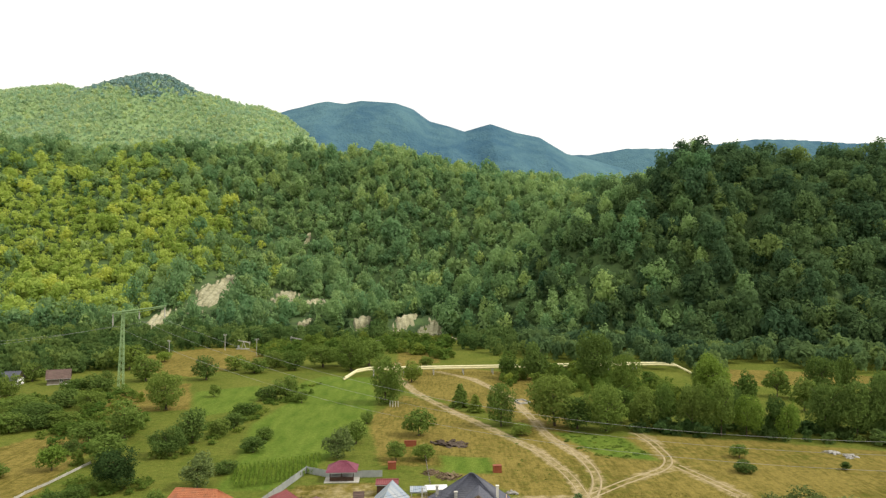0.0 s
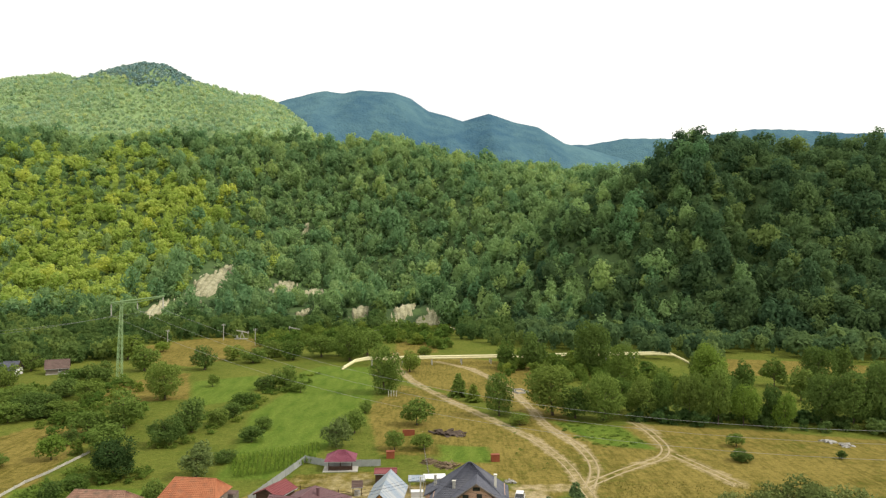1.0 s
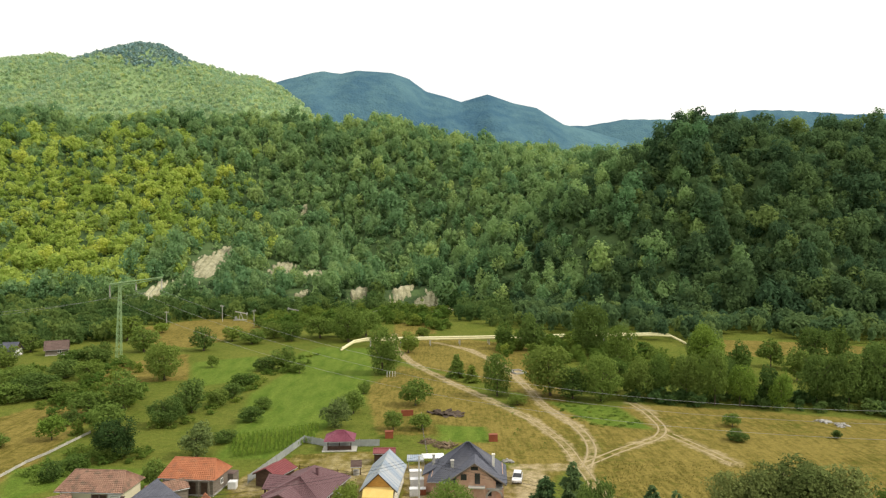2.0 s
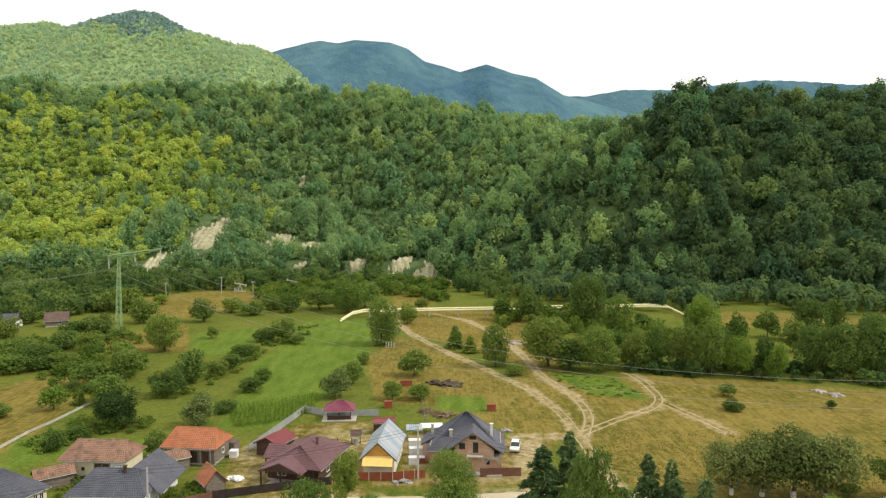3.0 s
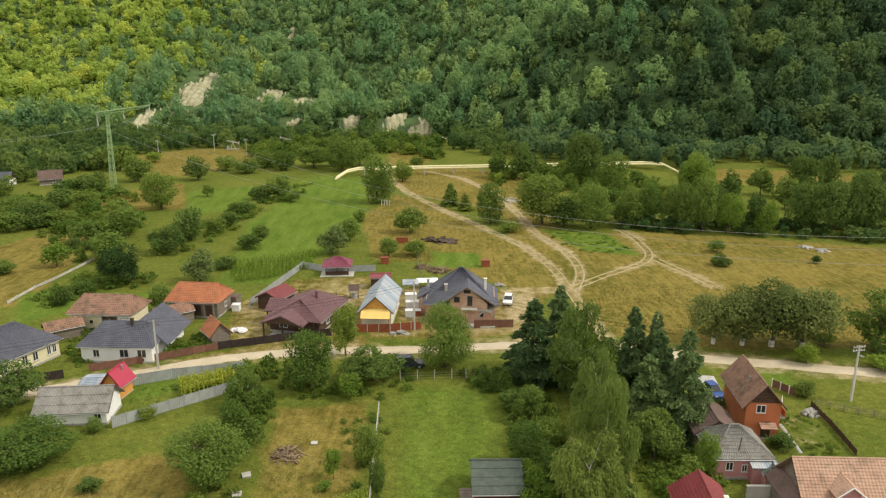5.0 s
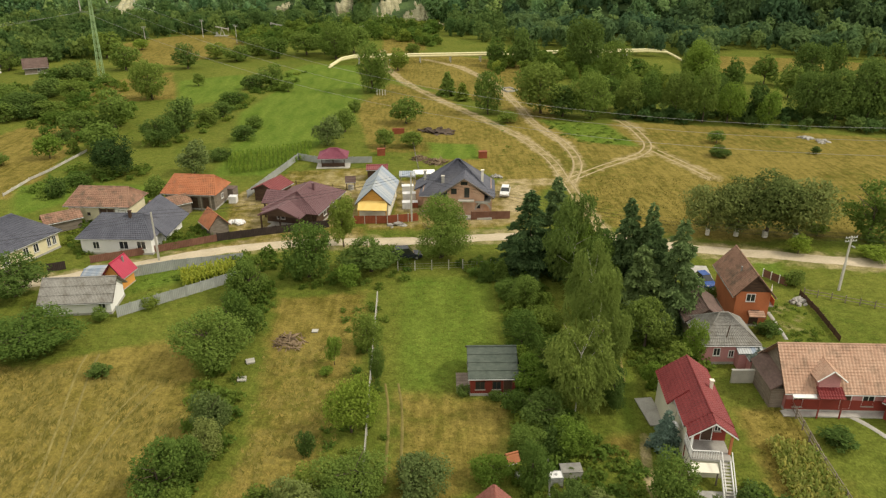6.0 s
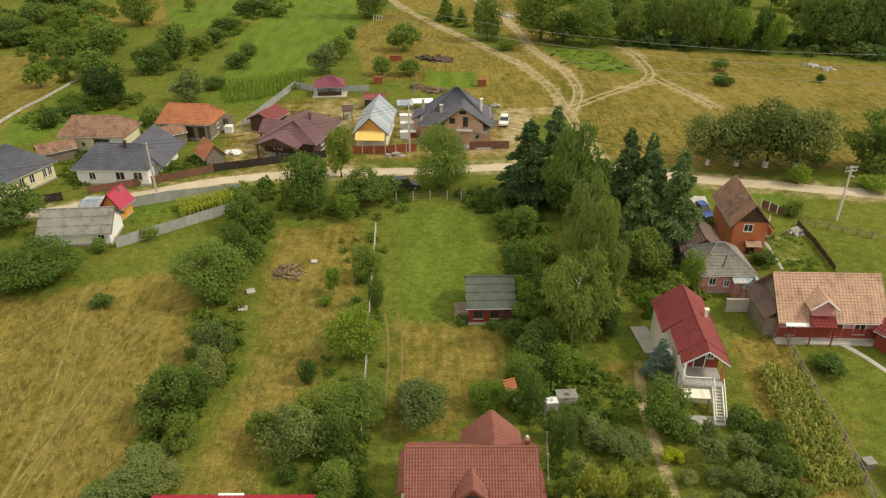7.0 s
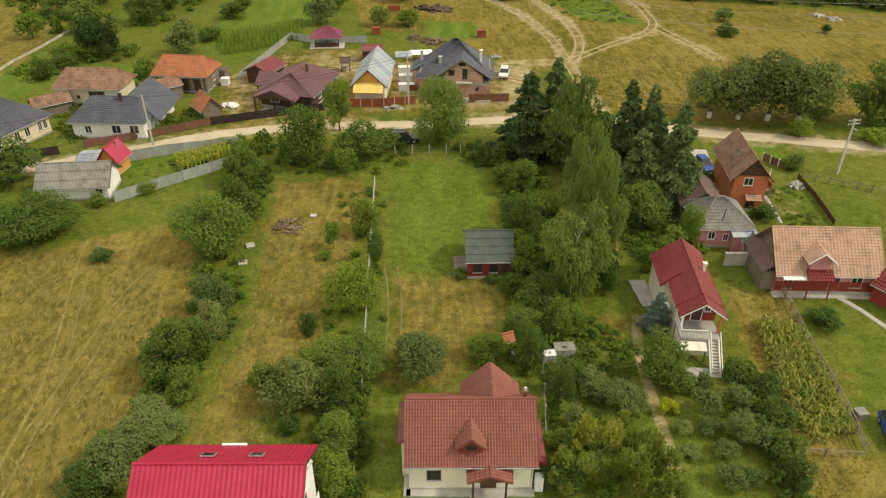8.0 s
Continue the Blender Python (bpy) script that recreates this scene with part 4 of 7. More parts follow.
def plant_woods():
    rng = np.random.default_rng(11)

    # picks the trees of the sunlit patch, whose light is in the leaf colour
    def is_sunlit(p):
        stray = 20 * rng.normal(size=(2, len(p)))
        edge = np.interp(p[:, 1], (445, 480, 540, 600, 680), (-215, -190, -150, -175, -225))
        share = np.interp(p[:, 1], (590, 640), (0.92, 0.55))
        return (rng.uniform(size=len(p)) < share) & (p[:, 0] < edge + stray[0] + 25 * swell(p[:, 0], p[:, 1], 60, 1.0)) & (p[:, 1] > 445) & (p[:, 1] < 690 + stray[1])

    # tall trees that stand over the rest, then the closed canopy, then young growth in the gaps
    p, steep = on_hills(rng, 13.5)
    pick = rng.uniform(size=len(p)) < 0.62 + 0.3 * swell(p[:, 0], p[:, 1], 55, 8.0)
    p, steep = p[pick], steep[pick]
    # young marks trees of the sunlit patch
    young = is_sunlit(p)
    # fewer lighter trees to the right, where the cloud shade is coloured in
    fresh = steep & (rng.uniform(size=len(p)) < 1.15 - (p[:, 0] - 20) / 150)
    many = (0.7, 0.85, 1.0, 1.0, 1.15, 1.3)
    woods("woods", "tall green broadleaf trees among the steep woods", LIGHTER_LEAF, p[fresh], rng, 14.5, 640, 0.090, 6, 1.3, sizes=many, domed=True)
    woods("woods", "tall trees on the steep hill, shade in leaf colour", SHADED_LEAF, p[steep & ~fresh], rng, 16.0, 700, 0.086, 6, 1.2, sizes=many, domed=True)
    woods("woods", "tall green trees over the woods on the ridge", WOOD_LEAF, p[~steep & ~young], rng, 14.0, 470, 0.105, 6, 1.3, sizes=many, domed=True)
    woods("woods", "tall trees low on the hill, sunlight in leaf colour", SUNLIT_LEAF, p[young & ~steep], rng, 13.0, 440, 0.110, 6, 1.0, sizes=many, domed=True)
    p, steep = on_hills(rng, 8.4)
    young = is_sunlit(p)
    fresh = steep & (rng.uniform(size=len(p)) < 1.15 - (p[:, 0] - 20) / 150)
    woods("woods", "mixed green broadleaf trees among the steep woods", LIGHTER_LEAF, p[fresh], rng, 9.5, 300, 0.130, tall=1.25, domed=True)
    woods("woods", "dense broadleaf woods on the steep hill, shade in leaf colour", SHADED_LEAF, p[steep & ~fresh], rng, 10.0, 320, 0.125, tall=1.25, domed=True)
    woods("woods", "dense green broadleaf woods up to the ridge", WOOD_LEAF, p[~steep & ~young], rng, 9.4, 190, 0.160, tall=1.25, domed=True)
    woods("woods", "woods low on the hill, sunlight in leaf colour", SUNLIT_LEAF, p[young & ~steep], rng, 8.6, 210, 0.150, tall=1.0, domed=True)
    p, steep = on_hills(rng, 6.2, 2.0)
    young = is_sunlit(p)
    woods("woods", "leafy undergrowth beneath the steep woods", SHADED_LEAF, p[steep], rng, 7.2, 66, 0.26, tall=0.95)
    woods("woods", "leafy undergrowth beneath the green woods", WOOD_LEAF, p[~steep & ~young], rng, 6.2, 36, 0.27, tall=0.85)
    woods("woods", "leafy undergrowth beneath the sunlit woods", SUNLIT_LEAF, p[~steep & young], rng, 6.0, 44, 0.26, tall=0.8)
    # trees and scrub on the flat along the foot of the hills
    f = scatter(rng, -330, 260, 230, 445, 6.5)
    lip = np.interp(f[:, 0], FOOT_X, FOOT_Y)
    open_field = np.maximum.reduce([in_poly(o, f[:, 0], f[:, 1], 3.0) for o in DRY_FIELDS + LUSH_FIELDS])
    thick = step(1.2 - (lip - f[:, 1]) / (60 + 110 * step((-105 - f[:, 0]) / 40) + 45 * step((f[:, 0] - 2) / 12) * step((128 - f[:, 0]) / 14))) + 0.35 * swell(f[:, 0], f[:, 1], 16, 4.0) + 0.25 * (f[:, 0] < -150)
    for sx, sy, sw, sh in SCARS:
        open_field = np.maximum(open_field, (np.abs(f[:, 0] - sx) < sw + 2) & (np.abs(f[:, 1] - sy + 14) < 22))
    ok = (f[:, 1] < lip + 6) & (open_field < 0.4) & (thick > 0.52) & (off_line([(-40, 288), (105, 298)], f[:, 0], f[:, 1]) > 6)
    f = f[ok]
    woods("woods", "mixed bushes and trees along the foot of the hill", FOOT_LEAF, f[f[:, 0] < 40], rng, 8.0, 220, 0.15, tall=1.15, ragged=True)
    woods("woods", "bushes and trees below the steep hill, shade in leaf colour", SHADED_LEAF, f[f[:, 0] >= 40], rng, 9.0, 240, 0.15, tall=1.2)
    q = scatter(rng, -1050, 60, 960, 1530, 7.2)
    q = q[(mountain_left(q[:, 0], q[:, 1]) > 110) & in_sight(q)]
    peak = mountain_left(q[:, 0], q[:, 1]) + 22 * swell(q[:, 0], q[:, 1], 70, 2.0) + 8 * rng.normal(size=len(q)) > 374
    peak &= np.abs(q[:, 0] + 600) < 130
    woods("woods", "woods covering the mountain, haze in leaf colour", FAR_LEAF, q[~peak], rng, 7.6, 14, 0.50, tall=1.0)
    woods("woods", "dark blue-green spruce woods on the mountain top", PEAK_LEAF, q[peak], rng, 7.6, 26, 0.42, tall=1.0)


plant_woods()


def scar(x, y, half_w, half_h, seed):
    """A bare bank of pale earth let into the slope, grooved downhill and ragged at the edge."""
    rng = np.random.default_rng(seed)
    n = 44
    u, v = np.meshgrid(np.linspace(-1, 1, n), np.linspace(-1, 1, n))
    gx, gy = x + (u + 0.35 * v).ravel() * half_w * 0.92, y + v.ravel() * half_h * 2.2
    edge = 0.80 - np.hypot(u, v).ravel() - 0.36 * swell(gx, gy, 5.0, seed) - 0.30 * swell(gx * 1.4, gy * 0.5, 1.7, seed + 3) - 0.05 * rng.normal(size=gx.size)
    groove = 0.35 * np.sin(gx * 1.7 + 1.5 * swell(gx, gy, 6.0, seed)) + 0.12 * rng.normal(size=gx.size)
    z = land(gx, gy) + np.clip(edge * 7, -2.0, 1.3) + groove
    i, j = np.meshgrid(np.arange(n - 1), np.arange(n - 1), indexing="ij")
    f = np.stack([i * n + j, i * n + j + 1, (i + 1) * n + j + 1, (i + 1) * n + j], -1).reshape(-1, 4)
    me = raw_mesh("earth_scar", np.stack([gx, gy, z], 1), f)
    me.materials.append(SCAR)
    tagged(new("earth_scar", me), "bare pale earth and rock bank among the woods", "bank", kind="structure")


for k, row in enumerate(SCARS):
    scar(*row, 3 + k)


# ---- undergrowth, crops and grass ----
def in_field(rng, poly, gap, jitter=0.45):
    p = np.array(poly)
    gx, gy = np.meshgrid(np.arange(p[:, 0].min(), p[:, 0].max(), gap), np.arange(p[:, 1].min(), p[:, 1].max(), gap))
    q = np.stack([gx.ravel(), gy.ravel()], 1) + rng.uniform(-jitter, jitter, (gx.size, 2)) * gap
    return q[in_poly(poly, q[:, 0], q[:, 1], 0.2) > 0.5]


def thicket(label, poly, gap, size, tall, seed, mat=WEEDS, leaves=150, leaf=0.17, fill=1.0, cat="undergrowth"):
    """Low leafy growth that covers a stretch of ground, one mesh."""
    rng = np.random.default_rng(seed)
    pts = in_field(rng, poly, gap)
    pts = pts[(swell(pts[:, 0], pts[:, 1], 5.0, seed) * 0.5 + 0.5 + rng.uniform(-0.2, 0.2, len(pts))) < fill]
    if len(pts):
        woods("undergrowth", label, mat, pts, rng, size, leaves, leaf, 5, tall, True)


thicket("dense weeds and climbing shrubs between lawn and birches", [(10.2, 92.8), (16.1, 93.6), (15.8, 73.4), (14.8, 59.9), (12.7, 51.1), (7.6, 51.2), (8.6, 64.1)], 1.3, 2.2, 0.9, 21)
thicket("tangled green garden bushes and vegetables", [(8.3, 58.1), (14.1, 59.4), (20.0, 54.3), (18.8, 49.4), (17.6, 42.4), (16.7, 35.4), (9.5, 35.6), (10.5, 46.6), (8.3, 49.6)], 1.5, 2.0, 0.65, 22, fill=0.8)
thicket("leafy hedge along the plot", [(-9.6, 47.1), (-6.4, 47.7), (-5.5, 40.5), (-5.4, 35.0), (-8.9, 35.0), (-9.5, 41.8)], 1.0, 1.9, 1.1, 23)
thicket("overgrown hedge beside the dry field", [(-27.4, 70.0), (-22.1, 69.9), (-19.4, 56.0), (-22.0, 55.2), (-21.3, 48.0), (-23.2, 46.0), (-22.0, 42.0), (-24.5, 39.7), (-24.3, 35.4), (-27.3, 35.4), (-26.8, 40.9), (-26.1, 47.4), (-25.3, 58.9)], 1.7, 2.4, 0.9, 24)
thicket("weeds and saplings along the wire fence", [(-12.1, 84.8), (-5.4, 86.3), (-4.7, 70.1), (-4.8, 58.4), (-3.8, 47.7), (-8.4, 47.8), (-9.1, 54.9), (-11.8, 58.6), (-9.3, 70.2)], 1.9, 1.5, 0.8, 25, fill=0.62)
thicket("hedge and bushes along the garden fence", [(-31.1, 101.5), (-24.6, 103.5), (-20.9, 87.4), (-24.0, 77.0), (-26.1, 77.0)], 1.5, 2.3, 0.9, 26, fill=0.75)
thicket("bushes along the dirt road", [(-23.5, 102.4), (-3.5, 105.2), (-3.2, 94.0), (-5.5, 90.5), (-20.7, 90.8)], 1.6, 1.9, 0.9, 27, fill=0.5)
thicket("small bushes along the lawn fence", [(3.5, 99.3), (11.4, 100.6), (11.2, 94.7), (5.8, 93.8)], 1.3, 1.9, 1.0, 28)
thicket("dark undergrowth beneath the spruces", [(23.7, 86.5), (36.1, 86.2), (31.8, 70.6), (26.4, 64.8), (23.6, 66.0), (23.3, 73.3), (20.7, 70.8)], 1.4, 2.2, 0.7, 29)
thicket("dark leafy hedge beside the orchard", [(28.4, 50.8), (30.5, 49.9), (29.7, 38.0), (28.5, 34.2), (26.3, 34.3), (27.2, 41.0)], 1.0, 1.7, 1.0, 30)
thicket("weeds under the fruit trees", [(21.4, 47.1), (27.8, 49.2), (28.1, 39.7), (26.8, 34.3), (16.9, 34.5)], 1.5, 1.0, 0.5, 31, fill=0.7)
thicket("rank weeds beside the houses", [(-64.6, 117.2), (-61.4, 123.8), (-54.9, 119.6), (-56.3, 110.9), (-51.4, 105.1), (-55.4, 102.0), (-59.9, 108.6)], 1.6, 1.8, 0.7, 32)
thicket("vine-covered bank above the board fence", [(-45.7, 110.6), (-40.7, 114.2), (-36.4, 112.8), (-35.6, 109.7), (-43.5, 105.4)], 1.2, 1.8, 0.9, 33)
thicket("vegetable garden greenery", [(-44.0, 94.0), (-37.9, 96.7), (-36.1, 92.0), (-36.7, 88.6), (-40.5, 86.2)], 1.4, 1.1, 0.6, 34, fill=0.7)
thicket("flower garden plants", [(45.0, 87.0), (49.6, 85.3), (50.0, 75.4), (44.0, 75.5)], 0.9, 0.9, 0.9, 35, fill=0.85)
thicket("scrub between the orchard trees", [(-146.0, 237.1), (-122.5, 247.1), (-104.7, 246.9), (-76.1, 182.3), (-76.1, 161.0), (-85.3, 161.1), (-110.1, 192.2), (-113.8, 182.8)], 4.2, 5.0, 0.75, 36, leaves=220, leaf=0.15, fill=0.42)
thicket("scrub and saplings along the meadow edge", [(-74.6, 182.3), (-69.4, 195.1), (-61.4, 217.8), (-51.5, 257.5), (-45.3, 269.7), (-45.4, 246.2), (-54.1, 209.6), (-55.5, 185.1), (-60.7, 165.7), (-65.6, 160.9)], 3.4, 3.2, 0.8, 37, fill=0.6)
thicket("bushes along the field boundary", [(-79.7, 136.8), (-77.5, 147.9), (-68.2, 160.9), (-57.8, 143.8), (-67.1, 138.4), (-72.3, 127.0)], 3.0, 3.0, 0.7, 38, fill=0.62)
thicket("thick bushes under the belt of trees", [(54.4, 216.5), (72.8, 208.1), (85.1, 196.8), (127.8, 192.8), (118.9, 174.3), (93.7, 181.6), (71.9, 183.1), (48.9, 193.7)], 3.2, 4.5, 0.9, 39, mat=FOOT_LEAF, leaves=220, fill=0.55)
thicket("thick bushes beyond the meadow", [(21.5, 297.2), (54.8, 296.8), (78.5, 256.0), (100.9, 244.5), (89.5, 216.1), (62.7, 234.7), (45.5, 245.2), (22.8, 256.7)], 4.5, 5.5, 1.0, 40, leaves=240, fill=0.6)
thicket("reedy weeds beside the wheel track", [(27.9, 190.6), (36.3, 193.9), (47.0, 185.8), (50.0, 167.0), (38.4, 167.1), (31.5, 175.3)], 2.0, 1.6, 0.5, 41, fill=0.8)
thicket("weeds and rubble plants beside the track", [(11.8, 181.3), (19.2, 181.2), (24.3, 155.3), (22.4, 142.9), (15.7, 146.9)], 2.4, 1.4, 0.45, 42, fill=0.55)
thicket("bushes below the earth banks", [(-103.8, 393.7), (-28.0, 422.2), (5.0, 393.7), (4.1, 327.5), (-6.5, 342.9), (-23.7, 357.5), (-60.6, 342.9), (-83.7, 327.5)], 6.0, 6.5, 0.9, 43, leaves=240, fill=0.7)


def crop(label, poly, row_gap, plant_gap, high, seed, slant, mat=CORN_LEAF):
    """Rows of maize: each plant a stem with arching leaves."""
    rng = np.random.default_rng(seed)
    p = np.array(poly)
    c, s = math.cos(slant), math.sin(slant)
    turned = p @ np.array([[c, -s], [s, c]])
    gx, gy = np.meshgrid(np.arange(turned[:, 0].min(), turned[:, 0].max(), row_gap), np.arange(turned[:, 1].min(), turned[:, 1].max(), plant_gap))
    q = np.stack([gx.ravel(), gy.ravel()], 1) @ np.array([[c, s], [-s, c]]) + rng.normal(size=(gx.size, 2)) * 0.07
    q = q[in_poly(poly, q[:, 0], q[:, 1], 0.1) > 0.5]
    vs, tint = [], []
    for x, y in q:
        h, t = high * rng.uniform(0.75, 1.1), rng.uniform()
        for k in range(6):
            a = rng.uniform(0, 6.28)
            z0, reach = h * (0.25 + 0.12 * k), rng.uniform(0.3, 0.55)
            d, w = np.array((math.cos(a), math.sin(a), 0)), np.array((-math.sin(a), math.cos(a), 0)) * 0.10
            base, knee, tip = np.array((x, y, z0)), np.array((x, y, z0 + 0.28)) + d * reach * 0.6, np.array((x, y, z0 + 0.05)) + d * reach
            vs += [base - w * 0.5, base + w * 0.5, knee + w, knee - w, knee - w, knee + w, tip + w * 0.2, tip - w * 0.2]
        d = np.array((0.025, 0, 0))
        o = np.array((x, y, 0))
        vs += [o - d, o + d, o + d + (0, 0, h), o - d + (0, 0, h)]
        tint += [t] * 52
    me = raw_mesh("crop", np.array(vs), np.arange(len(vs)).reshape(-1, 4), smooth=False)
    me.attributes.new("tint", "FLOAT", "POINT").data.foreach_set("value", np.array(tint, np.float32))
    me.materials.append(mat)
    tagged(new("crop", me), label, "crop", kind="stuff")


crop("plot of tall ripening maize beside the pole fence", [(32.9, 56.2), (36.8, 55.7), (36.5, 49.0), (35.4, 41.5), (31.7, 40.3), (30.9, 43.4)], 0.55, 0.30, 1.25, 51, 0.25)
crop("strip of yellowing maize in the garden", [(-37.0, 95.7), (-30.6, 99.4), (-28.8, 96.9), (-35.1, 91.5)], 0.55, 0.3, 1.6, 52, 0.3, YELLOW_CORN)
crop("patch of green maize above the barns", [(-46.3, 158.3), (-28.9, 168.9), (-26.8, 155.8), (-36.1, 146.7), (-42.1, 144.4)], 0.9, 0.55, 1.2, 53, 0.2, GREEN_CORN)


def grass(label, poly, gap, high, seed, lying=0.0, mat=GRASS_BLADE):
    """Loose tufts of long grass, or mown stalks lying along the rows."""
    rng = np.random.default_rng(seed)
    q = in_field(rng, poly, gap)
    q = q[swell(q[:, 0], q[:, 1], 3.0, seed) + rng.uniform(-0.6, 0.6, len(q)) > -0.1]
    n = len(q) * 5
    o = np.repeat(q, 5, axis=0) + rng.normal(size=(n, 2)) * 0.10
    a, h = rng.uniform(0, 6.28, n), high * rng.uniform(0.4, 1.2, n)
    lean = np.stack([np.cos(a), np.sin(a)], 1) * (h * rng.uniform(0.2, 0.9, n))[:, None]
    if lying:
        a = 1.72 + 0.38 * rng.normal(size=n) + 0.5 * swell(o[:, 0], o[:, 1], 4.0, seed + 2.0)
        lean = np.stack([np.cos(a), np.sin(a)], 1) * (lying * rng.uniform(0.4, 1.3, n))[:, None]
    w = np.stack([-np.sin(a), np.cos(a)], 1) * (0.055 if lying else 0.035)
    z = np.zeros(n)
    v = np.stack([np.column_stack([o - w, z]), np.column_stack([o + w, z]), np.column_stack([o + lean, h])], 1).reshape(-1, 3)
    me = raw_mesh("grass", v, np.arange(3 * n).reshape(-1, 3), smooth=False)
    me.attributes.new("tint", "FLOAT", "POINT").data.foreach_set("value", np.repeat(rng.uniform(0, 1, len(q)), 15).astype(np.float32))
    me.materials.append(mat)
    tagged(new("grass", me), label, "grass", kind="stuff")


grass("mown dry grass lying in the hay field", [(-53.7, 72.4), (-27.9, 68.3), (-24.7, 58.8), (-26.7, 47.4), (-25.3, 35.9), (-35.7, 36.1)], 0.46, 0.07, 61, 0.95, HAY)
grass("mown dry grass lying in the narrow plot", [(-20.5, 76.9), (-8.7, 79.4), (-9.5, 58.5), (-10.5, 47.8), (-14.2, 43.1), (-14.5, 35.7), (-20.2, 35.8), (-20.5, 43.3), (-18.5, 56.9)], 0.6, 0.06, 62, 0.6, HAY)
grass("short grass tufts on the lawn", [(-5.7, 94.1), (10.7, 93.7), (8.3, 58.1), (1.9, 47.5), (-4.3, 47.7)], 0.7, 0.12, 63)
grass("rough grass tufts beside the maize", [(32.8, 64.7), (37.6, 63.0), (36.4, 46.0), (35.0, 38.5), (37.8, 34.5), (28.7, 34.7), (29.8, 40.3)], 0.6, 0.24, 64)
grass("dry grass tufts in the open field", [(31.8, 142.8), (55.4, 142.5), (84.7, 128.2), (74.4, 111.7), (45.2, 114.5), (29.8, 114.7)], 0.8, 0.35, 65)


# ---- buildings ----
class Shape:
    """Gathers boxes, tubes and faces into one mesh."""

    def __init__(self):
        self.v, self.f = [], []

    def face(self, pts):
        k = len(self.v)
        self.v += [tuple(p) for p in pts]
        self.f.append(tuple(range(k, k + len(pts))))
        return self

    def box(self, x0, x1, y0, y1, z0, z1, m=None):
        k = len(self.v)
        pts = [(x, y, z) for z in (z0, z1) for x, y in ((x0, y0), (x1, y0), (x1, y1), (x0, y1))]
        self.v += [tuple(m @ Vector(p)) if m else p for p in pts]
        self.f += [tuple(k + i for i in q) for q in ((3, 2, 1, 0), (4, 5, 6, 7), (0, 1, 5, 4), (1, 2, 6, 5), (2, 3, 7, 6), (3, 0, 4, 7))]
        return self

    def tube(self, a, b, ra, rb=None, sides=8):
        a, b, rb = Vector(a), Vector(b), ra if rb is None else rb
        ax = (b - a).normalized()
        u = ax.orthogonal().normalized()
        w = ax.cross(u)
        k = len(self.v)
        for c, r in ((a, ra), (b, rb)):
            self.v += [tuple(c + r * (u * math.cos(t) + w * math.sin(t))) for t in (2 * math.pi * i / sides for i in range(sides))]
        self.f += [(k + i, k + (i + 1) % sides, k + sides + (i + 1) % sides, k + sides + i) for i in range(sides)]
        self.f += [tuple(k + i for i in reversed(range(sides))), tuple(k + sides + i for i in range(sides))]
        return self

    def hose(self, pts, r, sides=6):
        """One unbroken tube along points."""
        pts = [Vector(p) for p in pts]
        k = len(self.v)
        for i, p in enumerate(pts):
            ax = (pts[min(i + 1, len(pts) - 1)] - pts[max(i - 1, 0)]).normalized()
            u = ax.cross(Vector((0, 0, 1))).normalized()
            w = ax.cross(u)
            self.v += [tuple(p + r * (u * math.cos(t) + w * math.sin(t))) for t in (2 * math.pi * j / sides for j in range(sides))]
        for i in range(len(pts) - 1):
            self.f += [(k + i * sides + j, k + i * sides + (j + 1) % sides, k + (i + 1) * sides + (j + 1) % sides, k + (i + 1) * sides + j) for j in range(sides)]
        return self

    def prism(self, outline, y0, y1):
        """An outline in x and z pushed along y."""
        k, n = len(self.v), len(outline)
        self.v += [(x, y0, z) for x, z in outline] + [(x, y1, z) for x, z in outline]
        self.f += [(k + i, k + (i + 1) % n, k + n + (i + 1) % n, k + n + i) for i in range(n)]
        self.f += [tuple(k + i for i in reversed(range(n))), tuple(k + n + i for i in range(n))]
        return self

    def mesh(self, name, mat):
        me = bpy.data.meshes.new(name)
        me.from_pydata(self.v, [], self.f)
        bm = bmesh.new()
        bm.from_mesh(me)
        bmesh.ops.recalc_face_normals(bm, faces=bm.faces)
        bm.to_mesh(me)
        bm.free()
        me.materials.append(mat)
        return me


def part(name, shape, mat, parent, label="", m=None):
    ob = new(name, shape.mesh(name, mat) if isinstance(shape, Shape) else shape)
    if not isinstance(shape, Shape) and not shape.materials:
        shape.materials.append(mat)
    ob.parent = parent
    if m is not None:
        ob.matrix_basis = m
    return tagged(ob, label)


def thing(name, label, cat, x, y, z=0.0, rz=0.0, group="", kind=""):
    ob = tagged(new(name, None), label, cat, group, kind)
    ob.matrix_world = pose(x, y, z, 0, 0, rz)
    return ob


def wall_paint(name, tone, dirt=0.75):
    return plain(name, tuple(c * dirt for c in tone), tone, 0.5, 9.0, 0.9)


def roofing(name, a, b, rough=0.6, moss=0.0):
    k = Mat(name, rough)
    big, fine, row = k.noise(0.7, 5), k.noise(6.0, 3), k.noise(2.2, 3, (1.0, 1.0, 3.0))
    tone = k.mix(k.ramp(k.math("ADD", k.math("MULTIPLY", big, 0.5), k.math("MULTIPLY", row, 0.5)), 0.35, 0.65), a, b)
    tone = k.mix(k.ramp(fine, 0.62, 0.8), tone, tuple(c * 0.62 for c in a))
    if moss:
        tone = k.mix(k.math("MULTIPLY", k.ramp(k.noise(0.9, 6), 0.5, 0.7), moss), tone, (0.10, 0.085, 0.06))
    k.bump(fine, 0.3, 0.03)
    return k.colour(tone)


